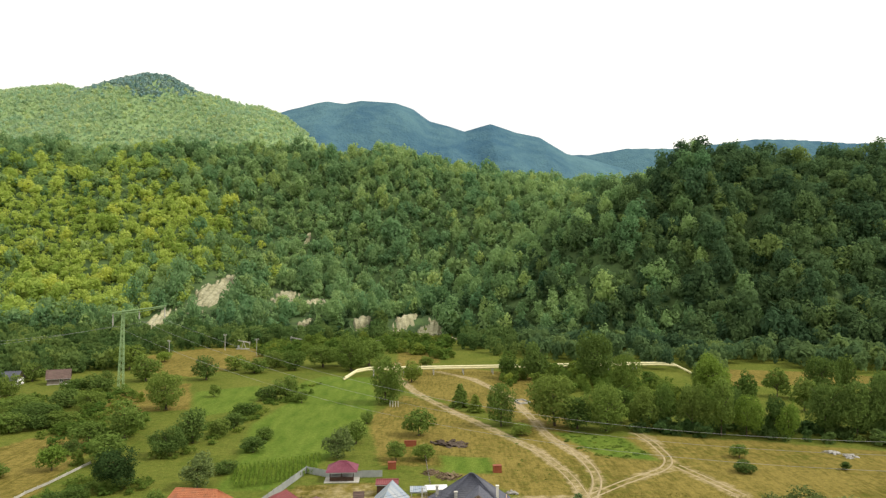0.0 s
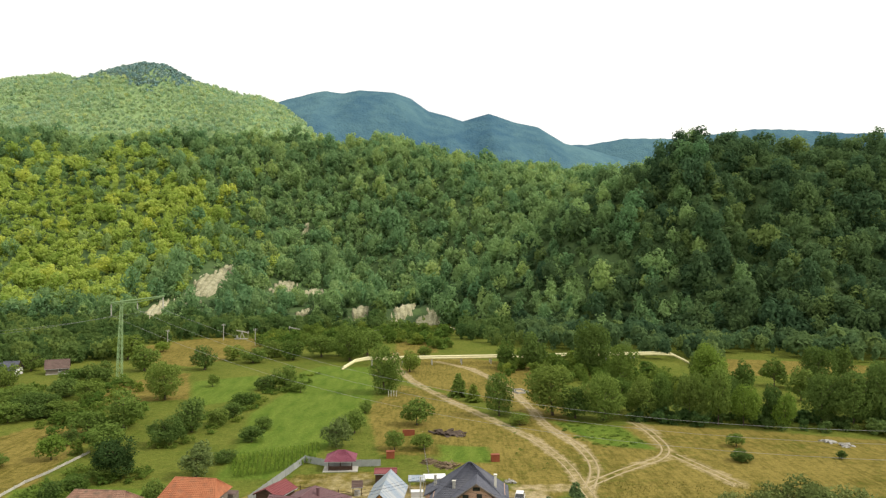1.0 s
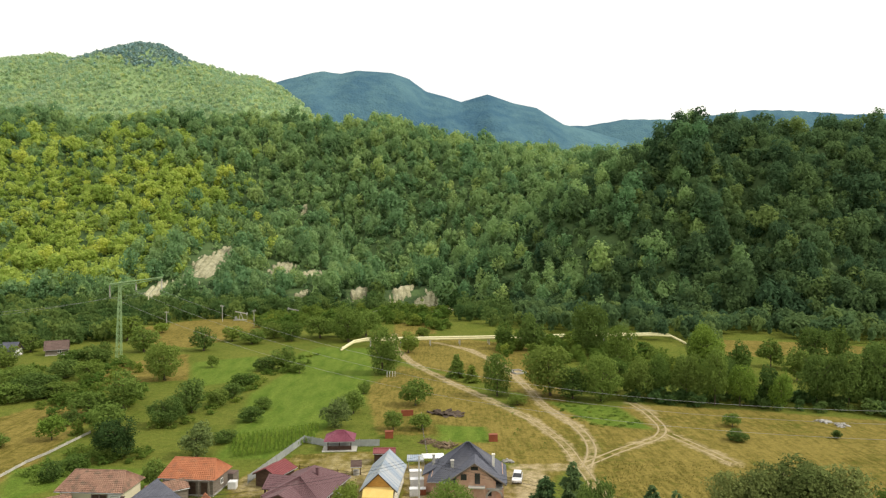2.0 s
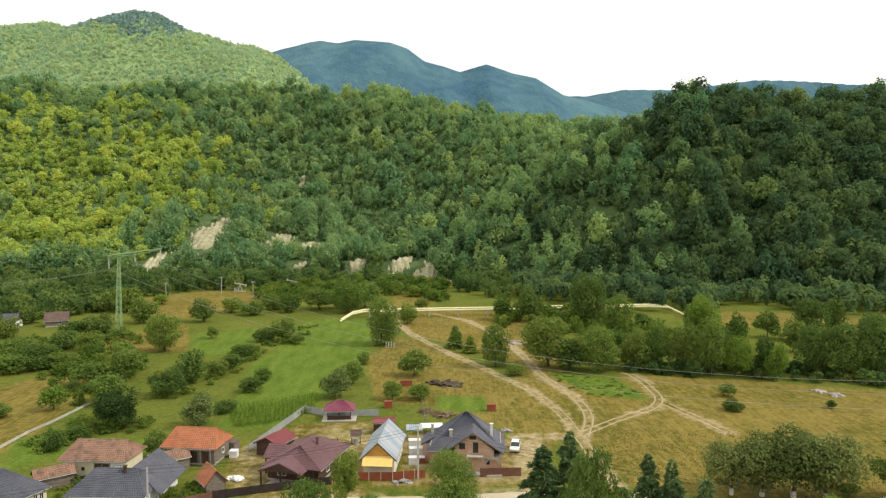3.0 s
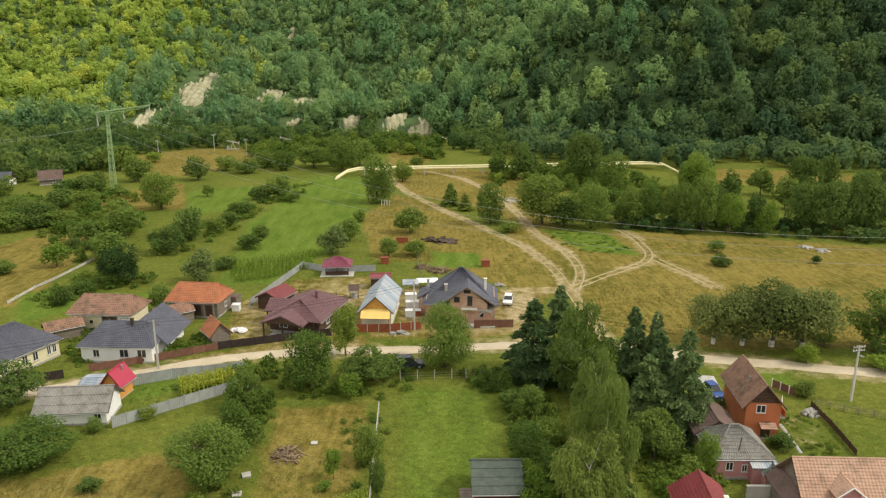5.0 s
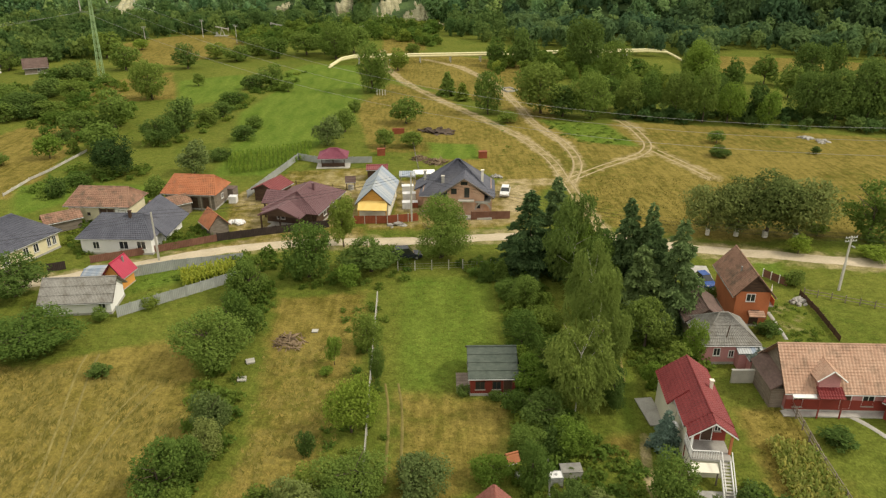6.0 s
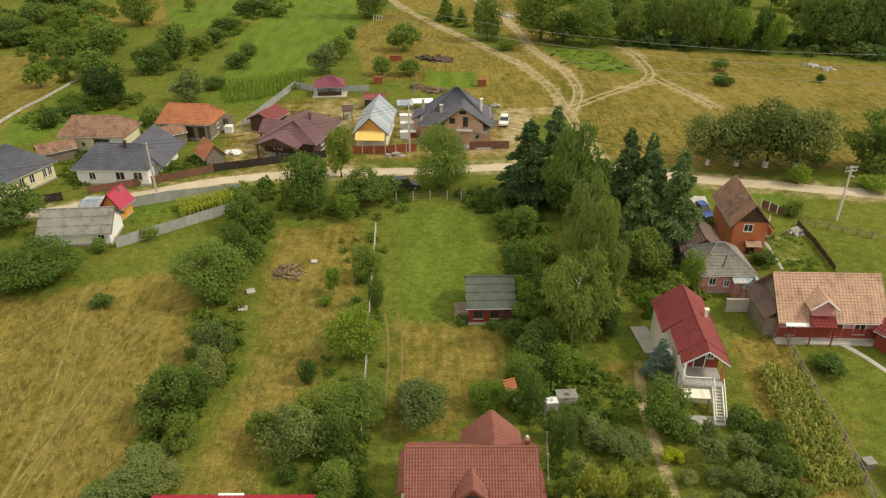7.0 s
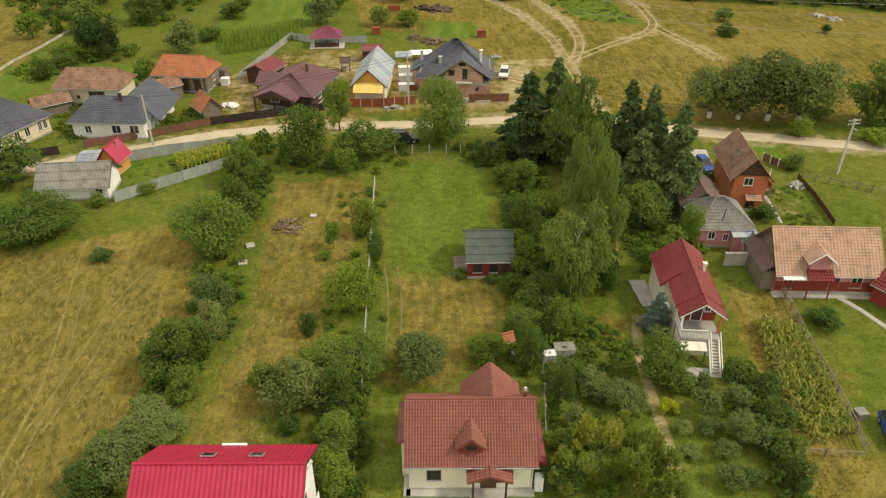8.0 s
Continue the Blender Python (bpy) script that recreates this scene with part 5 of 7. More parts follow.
def glass_material():
    k = Mat("window_glass", 0.06)
    k.p.inputs["Specular IOR Level"].default_value = 0.6
    return k.colour(k.mix(k.noise(0.6, 2), (0.015, 0.018, 0.02), (0.05, 0.055, 0.06)))


GLASS = glass_material()
WHITE = wall_paint("white_paint", (0.83, 0.83, 0.82), 0.90)
CREAM = wall_paint("cream_plaster", (0.80, 0.76, 0.63), 0.88)
YELLOWISH = wall_paint("pale_yellow_plaster", (0.74, 0.68, 0.47), 0.82)
PINK = wall_paint("pink_plaster", (0.56, 0.27, 0.27))
ORANGE = wall_paint("orange_plaster", (0.62, 0.28, 0.07))
BRICK_RED = wall_paint("brick_orange_plaster", (0.50, 0.17, 0.075))
RED_WALL = wall_paint("dark_red_boards", (0.26, 0.05, 0.035))
BARE_BRICK = plain("bare_brick", (0.42, 0.25, 0.17), (0.56, 0.38, 0.28), 1.2, 12.0, 0.9, strength=0.6)
CONCRETE = plain("concrete", (0.30, 0.29, 0.27), (0.44, 0.43, 0.40), 0.8, 8.0, 0.9)
PALE_CONCRETE = plain("pale_concrete", (0.35, 0.34, 0.305), (0.49, 0.475, 0.43), 0.8, 8.0, 0.9)
PINE = plain("golden_pine_boards", (0.56, 0.28, 0.06), (0.72, 0.42, 0.11), 1.0, 9.0, 0.6, stretch=(1, 1, 6))
DARK_WOOD = plain("dark_brown_wood", (0.045, 0.026, 0.018), (0.10, 0.06, 0.04), 1.0, 9.0, 0.7, stretch=(1, 1, 5))
OLD_WOOD = plain("weathered_grey_wood", (0.13, 0.11, 0.09), (0.26, 0.22, 0.18), 1.0, 9.0, 0.9, stretch=(1, 1, 5))
BROWN_FENCE = plain("brown_painted_boards", (0.14, 0.065, 0.045), (0.21, 0.105, 0.075), 1.0, 9.0, 0.7)
RED_FENCE = plain("red_brown_sheet_fence", (0.20, 0.05, 0.025), (0.28, 0.085, 0.04), 1.0, 9.0, 0.6)
BLACK_FENCE = plain("black_brown_sheet_fence", (0.025, 0.018, 0.017), (0.05, 0.037, 0.034), 1.0, 9.0, 0.6)
GREY_SHEET = plain("grey_sheet_metal", (0.30, 0.32, 0.32), (0.42, 0.44, 0.44), 1.0, 7.0, 0.5, 0.2)
CANVAS = plain("yellow_canvas", (0.70, 0.45, 0.13), (0.80, 0.56, 0.20), 0.8, 5.0, 0.9)
TARP = plain("white_plastic_sheet", (0.62, 0.63, 0.64), (0.80, 0.80, 0.80), 1.0, 5.0, 0.5)
RUBBER = plain("black_rubber", (0.012, 0.012, 0.012), (0.03, 0.03, 0.03), 2, 20, 0.8)
STEEL = plain("galvanised_steel", (0.35, 0.36, 0.36), (0.50, 0.51, 0.50), 2, 15, 0.45, 0.7)

ROOF = {
    "red_brown": roofing("red_brown_tile_sheet", (0.185, 0.064, 0.048), (0.255, 0.095, 0.073)),
    "magenta": roofing("bright_crimson_sheet", (0.34, 0.014, 0.046), (0.41, 0.024, 0.070), 0.45),
    "crimson": roofing("dark_crimson_tiles", (0.150, 0.020, 0.022), (0.215, 0.036, 0.036), 0.5),
    "terracotta": roofing("pale_terracotta_tiles", (0.38, 0.230, 0.160), (0.50, 0.340, 0.250), 0.85, 0.45),
    "old_tile": roofing("old_brown_tiles", (0.20, 0.112, 0.078), (0.34, 0.205, 0.145), 0.9, 0.85),
    "orange_tile": roofing("orange_clay_tiles", (0.33, 0.118, 0.056), (0.44, 0.180, 0.090), 0.85, 0.4),
    "grey": roofing("grey_fibre_cement", (0.19, 0.185, 0.17), (0.28, 0.275, 0.255), 0.9, 0.5),
    "green": roofing("dark_green_felt", (0.060, 0.078, 0.066), (0.105, 0.125, 0.105), 0.9),
    "plum": roofing("plum_brown_sheet", (0.120, 0.062, 0.068), (0.172, 0.094, 0.102), 0.5),
    "slate": roofing("charcoal_tiles", (0.066, 0.070, 0.092), (0.112, 0.118, 0.148), 0.5),
    "brown": roofing("dark_brown_tiles", (0.10, 0.065, 0.055), (0.17, 0.115, 0.10), 0.8, 0.4),
    "wine": roofing("wine_red_sheet", (0.165, 0.038, 0.042), (0.225, 0.060, 0.062), 0.5),
    "purple": roofing("purple_red_sheet", (0.17, 0.040, 0.070), (0.24, 0.070, 0.105), 0.5),
}


def zinc_roof():
    """Bright sheet metal, bare and bluish in strips."""
    k = Mat("bright_zinc_sheet", 0.4, 0.35)
    strip = k.ramp(k.noise(0.8, 1, (1.2, 0.05, 0.05)), 0.42, 0.58)
    return k.colour(k.mix(0.35, k.mix(strip, (0.30, 0.36, 0.44), (0.46, 0.48, 0.49)), k.mix(k.noise(4.0, 4), (0.3, 0.3, 0.3), (0.7, 0.7, 0.7)), "OVERLAY"))


ROOF["zinc"] = zinc_roof()


def slope(a, b, c, d, course=0.36, wave=0.0, lap=0.06):
    """A roof slope: eave a to b, ridge d to c; lapped courses, waved across where wave is the tile's width."""
    a, b, c, d = (np.array(p, float) for p in (a, b, c, d))
    run = max(np.linalg.norm(d - a), np.linalg.norm(c - b))
    wide = np.linalg.norm(b - a)
    rows = max(1, int(round(run / course)))
    fine = 4 if course < 0.38 else 2
    cols = max(1, int(round(wide / wave)) * fine) if wave else max(1, int(wide / 1.2))
    nrm = np.cross(b - a, (d + c) / 2 - (a + b) / 2)
    nrm /= np.linalg.norm(nrm)
    if nrm[2] < 0:
        nrm = -nrm
    u = np.linspace(0, 1, cols + 1)
    ripple = (0.5 + 0.5 * np.cos(np.arange(cols + 1) * 2 * math.pi / fine)) * 0.06 if wave else np.zeros(cols + 1)
    vs, fs = [], []
    for i in range(rows):
        for t, h in ((i / rows, lap), ((i + 1) / rows, 0.0)):
            left, right = a + (d - a) * t, b + (c - b) * t
            vs.append(left + (right - left) * u[:, None] + nrm * (h + ripple)[:, None])
    n = cols + 1
    for i in range(2 * rows - 1):
        k = np.arange(cols)
        fs.append(np.stack([i * n + k, i * n + k + 1, (i + 1) * n + k + 1, (i + 1) * n + k], 1))
    vs = np.concatenate(vs)
    k = len(vs)
    under = np.array([a, b, c, d]) - nrm * 0.10
    vs = np.concatenate([vs, under])
    fs.append(np.array([[k + 3, k + 2, k + 1, k], [k, k + 1, cols, 0], [k + 2, k + 3, (2 * rows - 1) * n, 2 * rows * n - 1],
                        [k + 1, k + 2, 2 * rows * n - 1, cols], [k + 3, k, 0, (2 * rows - 1) * n]]))
    f = np.concatenate(fs)
    if np.dot(np.cross(b - a, d - a), nrm) < 0:
        f = f[:, ::-1]
    return raw_mesh("roof_slope", vs, f, smooth=False)


def put_roof(top, L, W, eave, ridge_z, hip, over, mat, course, wave, name="roof_slope"):
    hl, hw = L / 2 + over, W / 2 + over
    drop = over * (ridge_z - eave) / (W / 2)
    e, r = eave - drop, hl - (hip + over if hip else 0)
    part(name, slope((-hl, -hw, e), (hl, -hw, e), (r, 0, ridge_z), (-r, 0, ridge_z), course, wave), mat, top)
    part(name, slope((hl, hw, e), (-hl, hw, e), (-r, 0, ridge_z), (r, 0, ridge_z), course, wave), mat, top)
    cap = Shape().tube((-r, 0, ridge_z + 0.03), (r, 0, ridge_z + 0.03), 0.11)
    if hip:
        for s in (-1, 1):
            part(name, slope((s * hl, -hw * s, e), (s * hl, hw * s, e), (s * r, 0.02, ridge_z), (s * r, -0.02, ridge_z), course, wave), mat, top)
            for q in (-1, 1):
                cap.tube((s * hl, q * hw, e + 0.03), (s * r, 0, ridge_z + 0.03), 0.08)
    part("ridge_cap", cap, mat, top)
    if not hip:
        for s in (-1, 1):
            edge = Shape()
            for q in (-1, 1):
                edge.face([(s * (hl + 0.02), q * hw, e - 0.14), (s * (hl + 0.02), q * hw, e + 0.04), (s * (hl + 0.02), 0, ridge_z + 0.04), (s * (hl + 0.02), 0, ridge_z - 0.14)])
                edge.face([(s * (hl - 0.04), q * hw, e - 0.14), (s * (hl - 0.04), q * hw, e + 0.04), (s * (hl - 0.04), 0, ridge_z + 0.04), (s * (hl - 0.04), 0, ridge_z - 0.14)])
            part("barge_board", edge, DARK_WOOD, top)
    for q in (-1, 1):
        part("gutter", Shape().tube((-hl, q * (hw + 0.06), e - 0.06), (hl, q * (hw + 0.06), e - 0.06), 0.06, sides=6), STEEL, top)


def opening(top, L, W, side, u, z, w, h, kind="window", frame_mat=None):
    """A window or door on a wall: f and b are the long walls, l and r the ends."""
    m = {"f": pose(u, -W / 2, z), "b": pose(-u, W / 2, z, 0, 0, 180), "r": pose(L / 2, u, z, 0, 0, 90), "l": pose(-L / 2, -u, z, 0, 0, -90)}[side]
    fm = frame_mat or (WHITE if kind == "window" else DARK_WOOD)
    b = 0.07
    fr = Shape().box(-w / 2 - b, -w / 2, -0.06, 0.02, -b, h + b).box(w / 2, w / 2 + b, -0.06, 0.02, -b, h + b).box(-w / 2, w / 2, -0.06, 0.02, h, h + b).box(-w / 2, w / 2, -0.06, 0.02, -b, 0)
    if kind == "window":
        fr.box(-0.03, 0.03, -0.05, 0.02, 0, h)
    ob = part(kind, fr, fm, top, "", m)
    part("pane" if kind == "window" else "leaf", Shape().box(-w / 2, w / 2, -0.025, 0.02, 0, h), GLASS if kind == "window" else DARK_WOOD, ob)
    if kind == "window":
        part("sill", Shape().box(-w / 2 - 0.12, w / 2 + 0.12, -0.16, 0.02, -b - 0.05, -b), PALE_CONCRETE, ob)


def chimney(top, x, y, z0, z1, mat, s=0.28):
    part("chimney", Shape().box(x - s, x + s, y - s, y + s, z0, z1).box(x - s - 0.08, x + s + 0.08, y - s - 0.08, y + s + 0.08, z1, z1 + 0.12), mat, top)


def house(label, cat, x, y, rz, L, W, eave, ridge_z, wall, roof, hip=0.0, over=0.45, course=0.4, wave=0.0, gable=None, holes=(), stacks=(), plinth=0.3, name="house"):
    top = thing(name, label, cat, x, y, 0, rz)
    hl, hw = L / 2, W / 2
    body = Shape()
    if hip:
        body.box(-hl, hl, -hw, hw, -0.2, eave)
    else:
        k = 0
        body.v = [(sx * hl, yy, zz) for sx in (-1, 1) for yy, zz in ((-hw, -0.2), (hw, -0.2), (hw, eave), (0, ridge_z - 0.12), (-hw, eave))]
        body.f = [(0, 1, 2, 3, 4), (9, 8, 7, 6, 5)] + [(i, (i + 1) % 5, 5 + (i + 1) % 5, 5 + i) for i in range(5)]
    part("wall", body, wall, top)
    if gable and not hip:
        for s in (-1, 1):
            g = Shape()
            x0, x1 = sorted((s * (hl - 0.02), s * (hl + 0.03)))
            pts = [(-hw, eave), (hw, eave), (0, ridge_z - 0.15)]
            k = len(g.v)
            g.v += [(x0, a, b) for a, b in pts] + [(x1, a, b) for a, b in pts]
            g.f += [(0, 1, 2), (5, 4, 3), (0, 3, 4, 1), (1, 4, 5, 2), (2, 5, 3, 0)]
            part("gable", g, gable, top)
    if plinth:
        part("plinth", Shape().box(-hl - 0.06, hl + 0.06, -hw - 0.06, hw + 0.06, -0.2, plinth), CONCRETE, top)
    put_roof(top, L, W, eave, ridge_z, hip, over, ROOF[roof], course, wave)
    for hole in holes:
        opening(top, L, W, *hole)
    for c in stacks:
        chimney(top, *c)
    return top


def posts(top, spots, z0, z1, r, mat, name="post"):
    for px, py in spots:
        part(name, Shape().box(px - r, px + r, py - r, py + r, z0, z1), mat, top)


def tiled_house():
    """The near house with a red-brown roof, a dormer, a porch and a wing behind."""
    top = house("cream house with a red-brown metal tile roof and small dormer", "house", 3.0, 40.0, -1.0, 9.5, 7.0, 3.3, 6.35, CREAM, "red_brown", over=0.35, course=0.27, wave=0.22,
                holes=(("f", -2.85, 1.3, 0.95, 0.9, "window", DARK_WOOD), ("f", 0.0, 1.45, 0.4, 0.7, "window", DARK_WOOD), ("f", 2.95, 1.45, 0.4, 0.7, "window", DARK_WOOD), ("f", 1.35, 0.3, 1.1, 2.1, "door", DARK_WOOD)),
                stacks=((4.25, 0.5, 5.6, 6.6, ROOF["red_brown"], 0.15),))
    # dormer over the front slope
    dx, red = -0.05, ROOF["red_brown"]
    part("dormer_wall", Shape().prism([(dx - 0.85, 3.7), (dx + 0.85, 3.7), (dx + 0.85, 4.55), (dx, 5.3), (dx - 0.85, 4.55)], -3.1, -1.4), RED_WALL, top)
    for s in (-1, 1):
        part("dormer_roof", slope((dx + s * 1.12, -3.4, 4.35), (dx + s * 1.12, -1.9, 4.35), (dx, -1.1, 5.45), (dx, -3.4, 5.45), 0.34, 0.28), red, top)
    win = part("dormer_window", Shape().box(dx - 0.5, dx + 0.5, -3.14, -3.08, 4.02, 4.62), BROWN_FENCE, top)
    part("pane", Shape().box(dx - 0.42, dx + 0.42, -3.16, -3.13, 4.1, 4.56), GLASS, win)
    # porch
    px = 1.35
    for s in (-1, 1):
        part("porch_roof", slope((px + s * 1.7, -4.9, 2.4), (px + s * 1.7, -3.4, 2.4), (px, -3.4, 3.1), (px, -4.9, 3.1), 0.34, 0.28), red, top)
    part("porch_gable", Shape().prism([(px - 1.35, 2.45), (px + 1.35, 2.45), (px, 3.0)], -4.82, -4.76), DARK_WOOD, top)
    posts(top, ((px - 1.25, -4.75), (px + 1.25, -4.75)), 0, 2.45, 0.08, DARK_WOOD)
    part("porch_floor", Shape().box(px - 1.45, px + 1.45, -5.0, -3.55, 0.0, 0.28), CONCRETE, top)
    part("terrace", Shape().box(-5.0, 4.9, -4.2, -3.58, 0.0, 0.2), CONCRETE, top)
    part("terrace", Shape().box(-5.2, -4.66, -4.2, 3.0, 0.0, 0.2), CONCRETE, top)
    # wing behind
    wx, hw, e, r = 1.75, 2.4, 4.0, 6.2
    part("wing_wall", Shape().prism([(wx - 2.1, 0), (wx + 2.1, 0), (wx + 2.1, e + 0.1), (wx, r - 0.2), (wx - 2.1, e + 0.1)], 2.0, 3.9), CREAM, top)
    for s in (-1, 1):
        part("wing_roof", slope((wx + s * hw, 4.2, e - 0.1), (wx + s * hw, 1.6, e - 0.1), (wx, 0.2, r), (wx, 4.3, r), 0.34, 0.28), red, top)
    # lower roofs at both ends
    part("side_roof", slope((-5.6, -2.3, 3.9), (-5.6, 1.9, 3.9), (-4.62, 1.9, 4.4), (-4.62, -2.3, 4.4), 0.34, 0.28), red, top)
    part("side_wall", Shape().box(-5.35, -4.62, -2.1, 1.7, 0, 3.9), CREAM, top)
    part("side_roof", slope((5.75, -3.2, 2.5), (5.75, 1.2, 2.5), (4.66, 1.2, 3.1), (4.66, -3.2, 3.1), 0.34, 0.28), ROOF["crimson"], top)
    posts(top, ((5.6, -3.0), (5.6, 1.0)), 0, 2.5, 0.07, DARK_WOOD)
    part("cupboard", Shape().box(4.95, 5.6, -3.7, -3.1, 0, 1.5), WHITE, top)
    part("downpipe", Shape().hose([(4.62, -3.95, 3.0), (4.62, -3.6, 2.6), (4.62, -3.6, 0.2)], 0.05), STEEL, top)
    part("path", Shape().box(px - 0.8, px + 0.8, -8.5, -5.0, 0.0, 0.1), CONCRETE, top)
    part("vent", Shape().tube((4.25, 0.5, 6.7), (4.25, 0.5, 7.0), 0.12, 0.12), PALE_CONCRETE, top)


def crimson_house():
    top = house("two-storey house with a bright crimson sheet roof and skylights", "house", -14.0, 32.05, -1.0, 10.4, 6.6, 6.4, 8.65, WHITE, "magenta", over=0.5, course=3.5, wave=0.34,
                holes=(("r", 0.0, 4.0, 1.2, 1.3), ("f", -2, 4.0, 1.2, 1.3), ("f", 2, 4.0, 1.2, 1.3)))
    for x in (-1.3, 2.0):
        sk = part("skylight", Shape().box(-0.5, 0.5, -0.42, 0.42, 0, 0.07), STEEL, top, "skylight with a grey frame", pose(x, 1.55, 7.72, -34.3, 0, 0))
        part("pane", Shape().box(-0.4, 0.4, -0.32, 0.32, 0.065, 0.09), GLASS, sk)
    part("ridge_strip", Shape().box(-1.2, 0.6, 3.72, 3.9, 6.08, 6.28), WHITE, top)
    # white struts and balcony at the gable
    for z, y in ((7.6, -0.8), (7.0, -1.7), (7.6, 0.8), (7.0, 1.7)):
        part("strut", Shape().tube((5.2, y, z - 1.0), (5.65, y, z - 0.1), 0.06), WHITE, top)
    part("balcony", Shape().box(5.2, 6.0, -2.6, 1.0, 3.6, 3.78).box(5.94, 6.0, -2.6, 1.0, 3.78, 4.6), WHITE, top)


def terrace_house():
    """Crimson roofed house with a front terrace on a garage and outside stairs."""
    top = house("red-roofed house with a front terrace and white stairs", "house", 26.2, 58.7, 84.5, 9.0, 3.6, 4.45, 5.75, RED_WALL, "crimson", over=0.45, course=0.36, wave=0.34, gable=RED_WALL,
                holes=(("l", -0.95, 3.5, 0.5, 0.9), ("l", 0.95, 3.5, 0.5, 0.9), ("l", 0.0, 2.35, 0.95, 2.1, "door", WHITE), ("b", 2.4, 2.2, 0.9, 0.9), ("b", 0.2, 2.2, 0.9, 0.9)),
                stacks=((0.6, -1.5, 4.4, 5.6, CREAM, 0.14),))
    # the roof runs on over the terrace
    for s in (-1, 1):
        part("porch_roof", slope((-6.6, s * 2.15, 4.2), (-4.86, s * 2.15, 4.2), (-4.86, 0, 5.75), (-6.6, 0, 5.75), 0.36, 0.34), ROOF["crimson"], top)
        part("barge_board", Shape().face([(-6.62, s * 2.2, 4.06), (-6.62, s * 2.2, 4.24), (-6.62, 0, 5.8), (-6.62, 0, 5.62)]), WHITE, top)
    # wider rear part
    part("rear_roof", slope((4.85, 2.95, 3.66), (-0.9, 2.95, 3.66), (-0.6, 0.9, 5.2), (4.85, 0.9, 5.2), 0.36, 0.34), ROOF["crimson"], top)
    part("rear_wall", Shape().box(-0.6, 4.4, 1.75, 2.7, 0, 3.75), CREAM, top)
    part("side_wall", Shape().box(-4.5, -0.6, 1.81, 1.86, 0.3, 3.6), CREAM, top)
    # terrace in front, at the upper floor
    part("terrace", Shape().box(-7.3, -4.5, -1.75, 1.95, 2.1, 2.32), CONCRETE, top)
    part("garage", Shape().box(-7.0, -4.5, -1.5, 1.7, 0, 2.1), CREAM, top)
    part("garage_roof", slope((-8.1, 1.9, 1.45), (-8.1, -0.5, 1.45), (-7.32, -0.5, 1.95), (-7.32, 1.9, 1.95), 2.0), CREAM, top, "pale tan sloping sheet below the terrace")
    posts(top, ((-8.0, 1.8), (-8.0, -0.4)), 0, 1.5, 0.06, OLD_WOOD)
    for a, b in (((-7.2, -0.5), (-7.2, 1.9)), ((-7.2, 1.9), (-4.6, 1.9))):
        rail = part("railing", Shape().tube((*a, 3.2), (*b, 3.2), 0.05), WHITE, top, "white terrace railing")
        n = int(math.dist(a, b) / 0.2)
        for i in range(n + 1):
            q = Vector(a).lerp(Vector(b), i / n)
            part("baluster", Shape().tube((q.x, q.y, 2.32), (q.x, q.y, 3.2), 0.025, sides=5), WHITE, rail)
    for i in range(11):
        part("tread", Shape().box(-7.3 - 0.23 * (i + 1), -7.3 - 0.23 * i, -1.55, -0.75, 2.1 - 0.19 * (i + 1), 2.16 - 0.19 * (i + 1)), PALE_CONCRETE, top)
    for yy in (-1.6, -0.7):
        part("stringer", Shape().prism([(-7.3, 2.0), (-7.3, 2.3), (-9.9, 0.1), (-9.9, -0.15)], yy - 0.05, yy + 0.05), WHITE, top)
        part("handrail", Shape().hose([(-7.25, yy, 3.2), (-8.5, yy, 2.1), (-9.8, yy, 0.95), (-9.85, yy, 0.0)], 0.05), WHITE, top)
    for py in (-1.7, 1.85):
        part("post", Shape().box(-6.5, -6.3, py - 0.1, py + 0.1, 2.3, 4.25), BRICK_RED if py < 0 else WHITE, top)
    part("dish", Shape().tube((-3.2, 2.6, 2.9), (-3.35, 2.75, 2.95), 0.4, 0.3, 14), WHITE, top)
    part("foundation_path", Shape().box(-10.1, -8.9, -1.7, 1.6, 0, 0.1), CONCRETE, top)


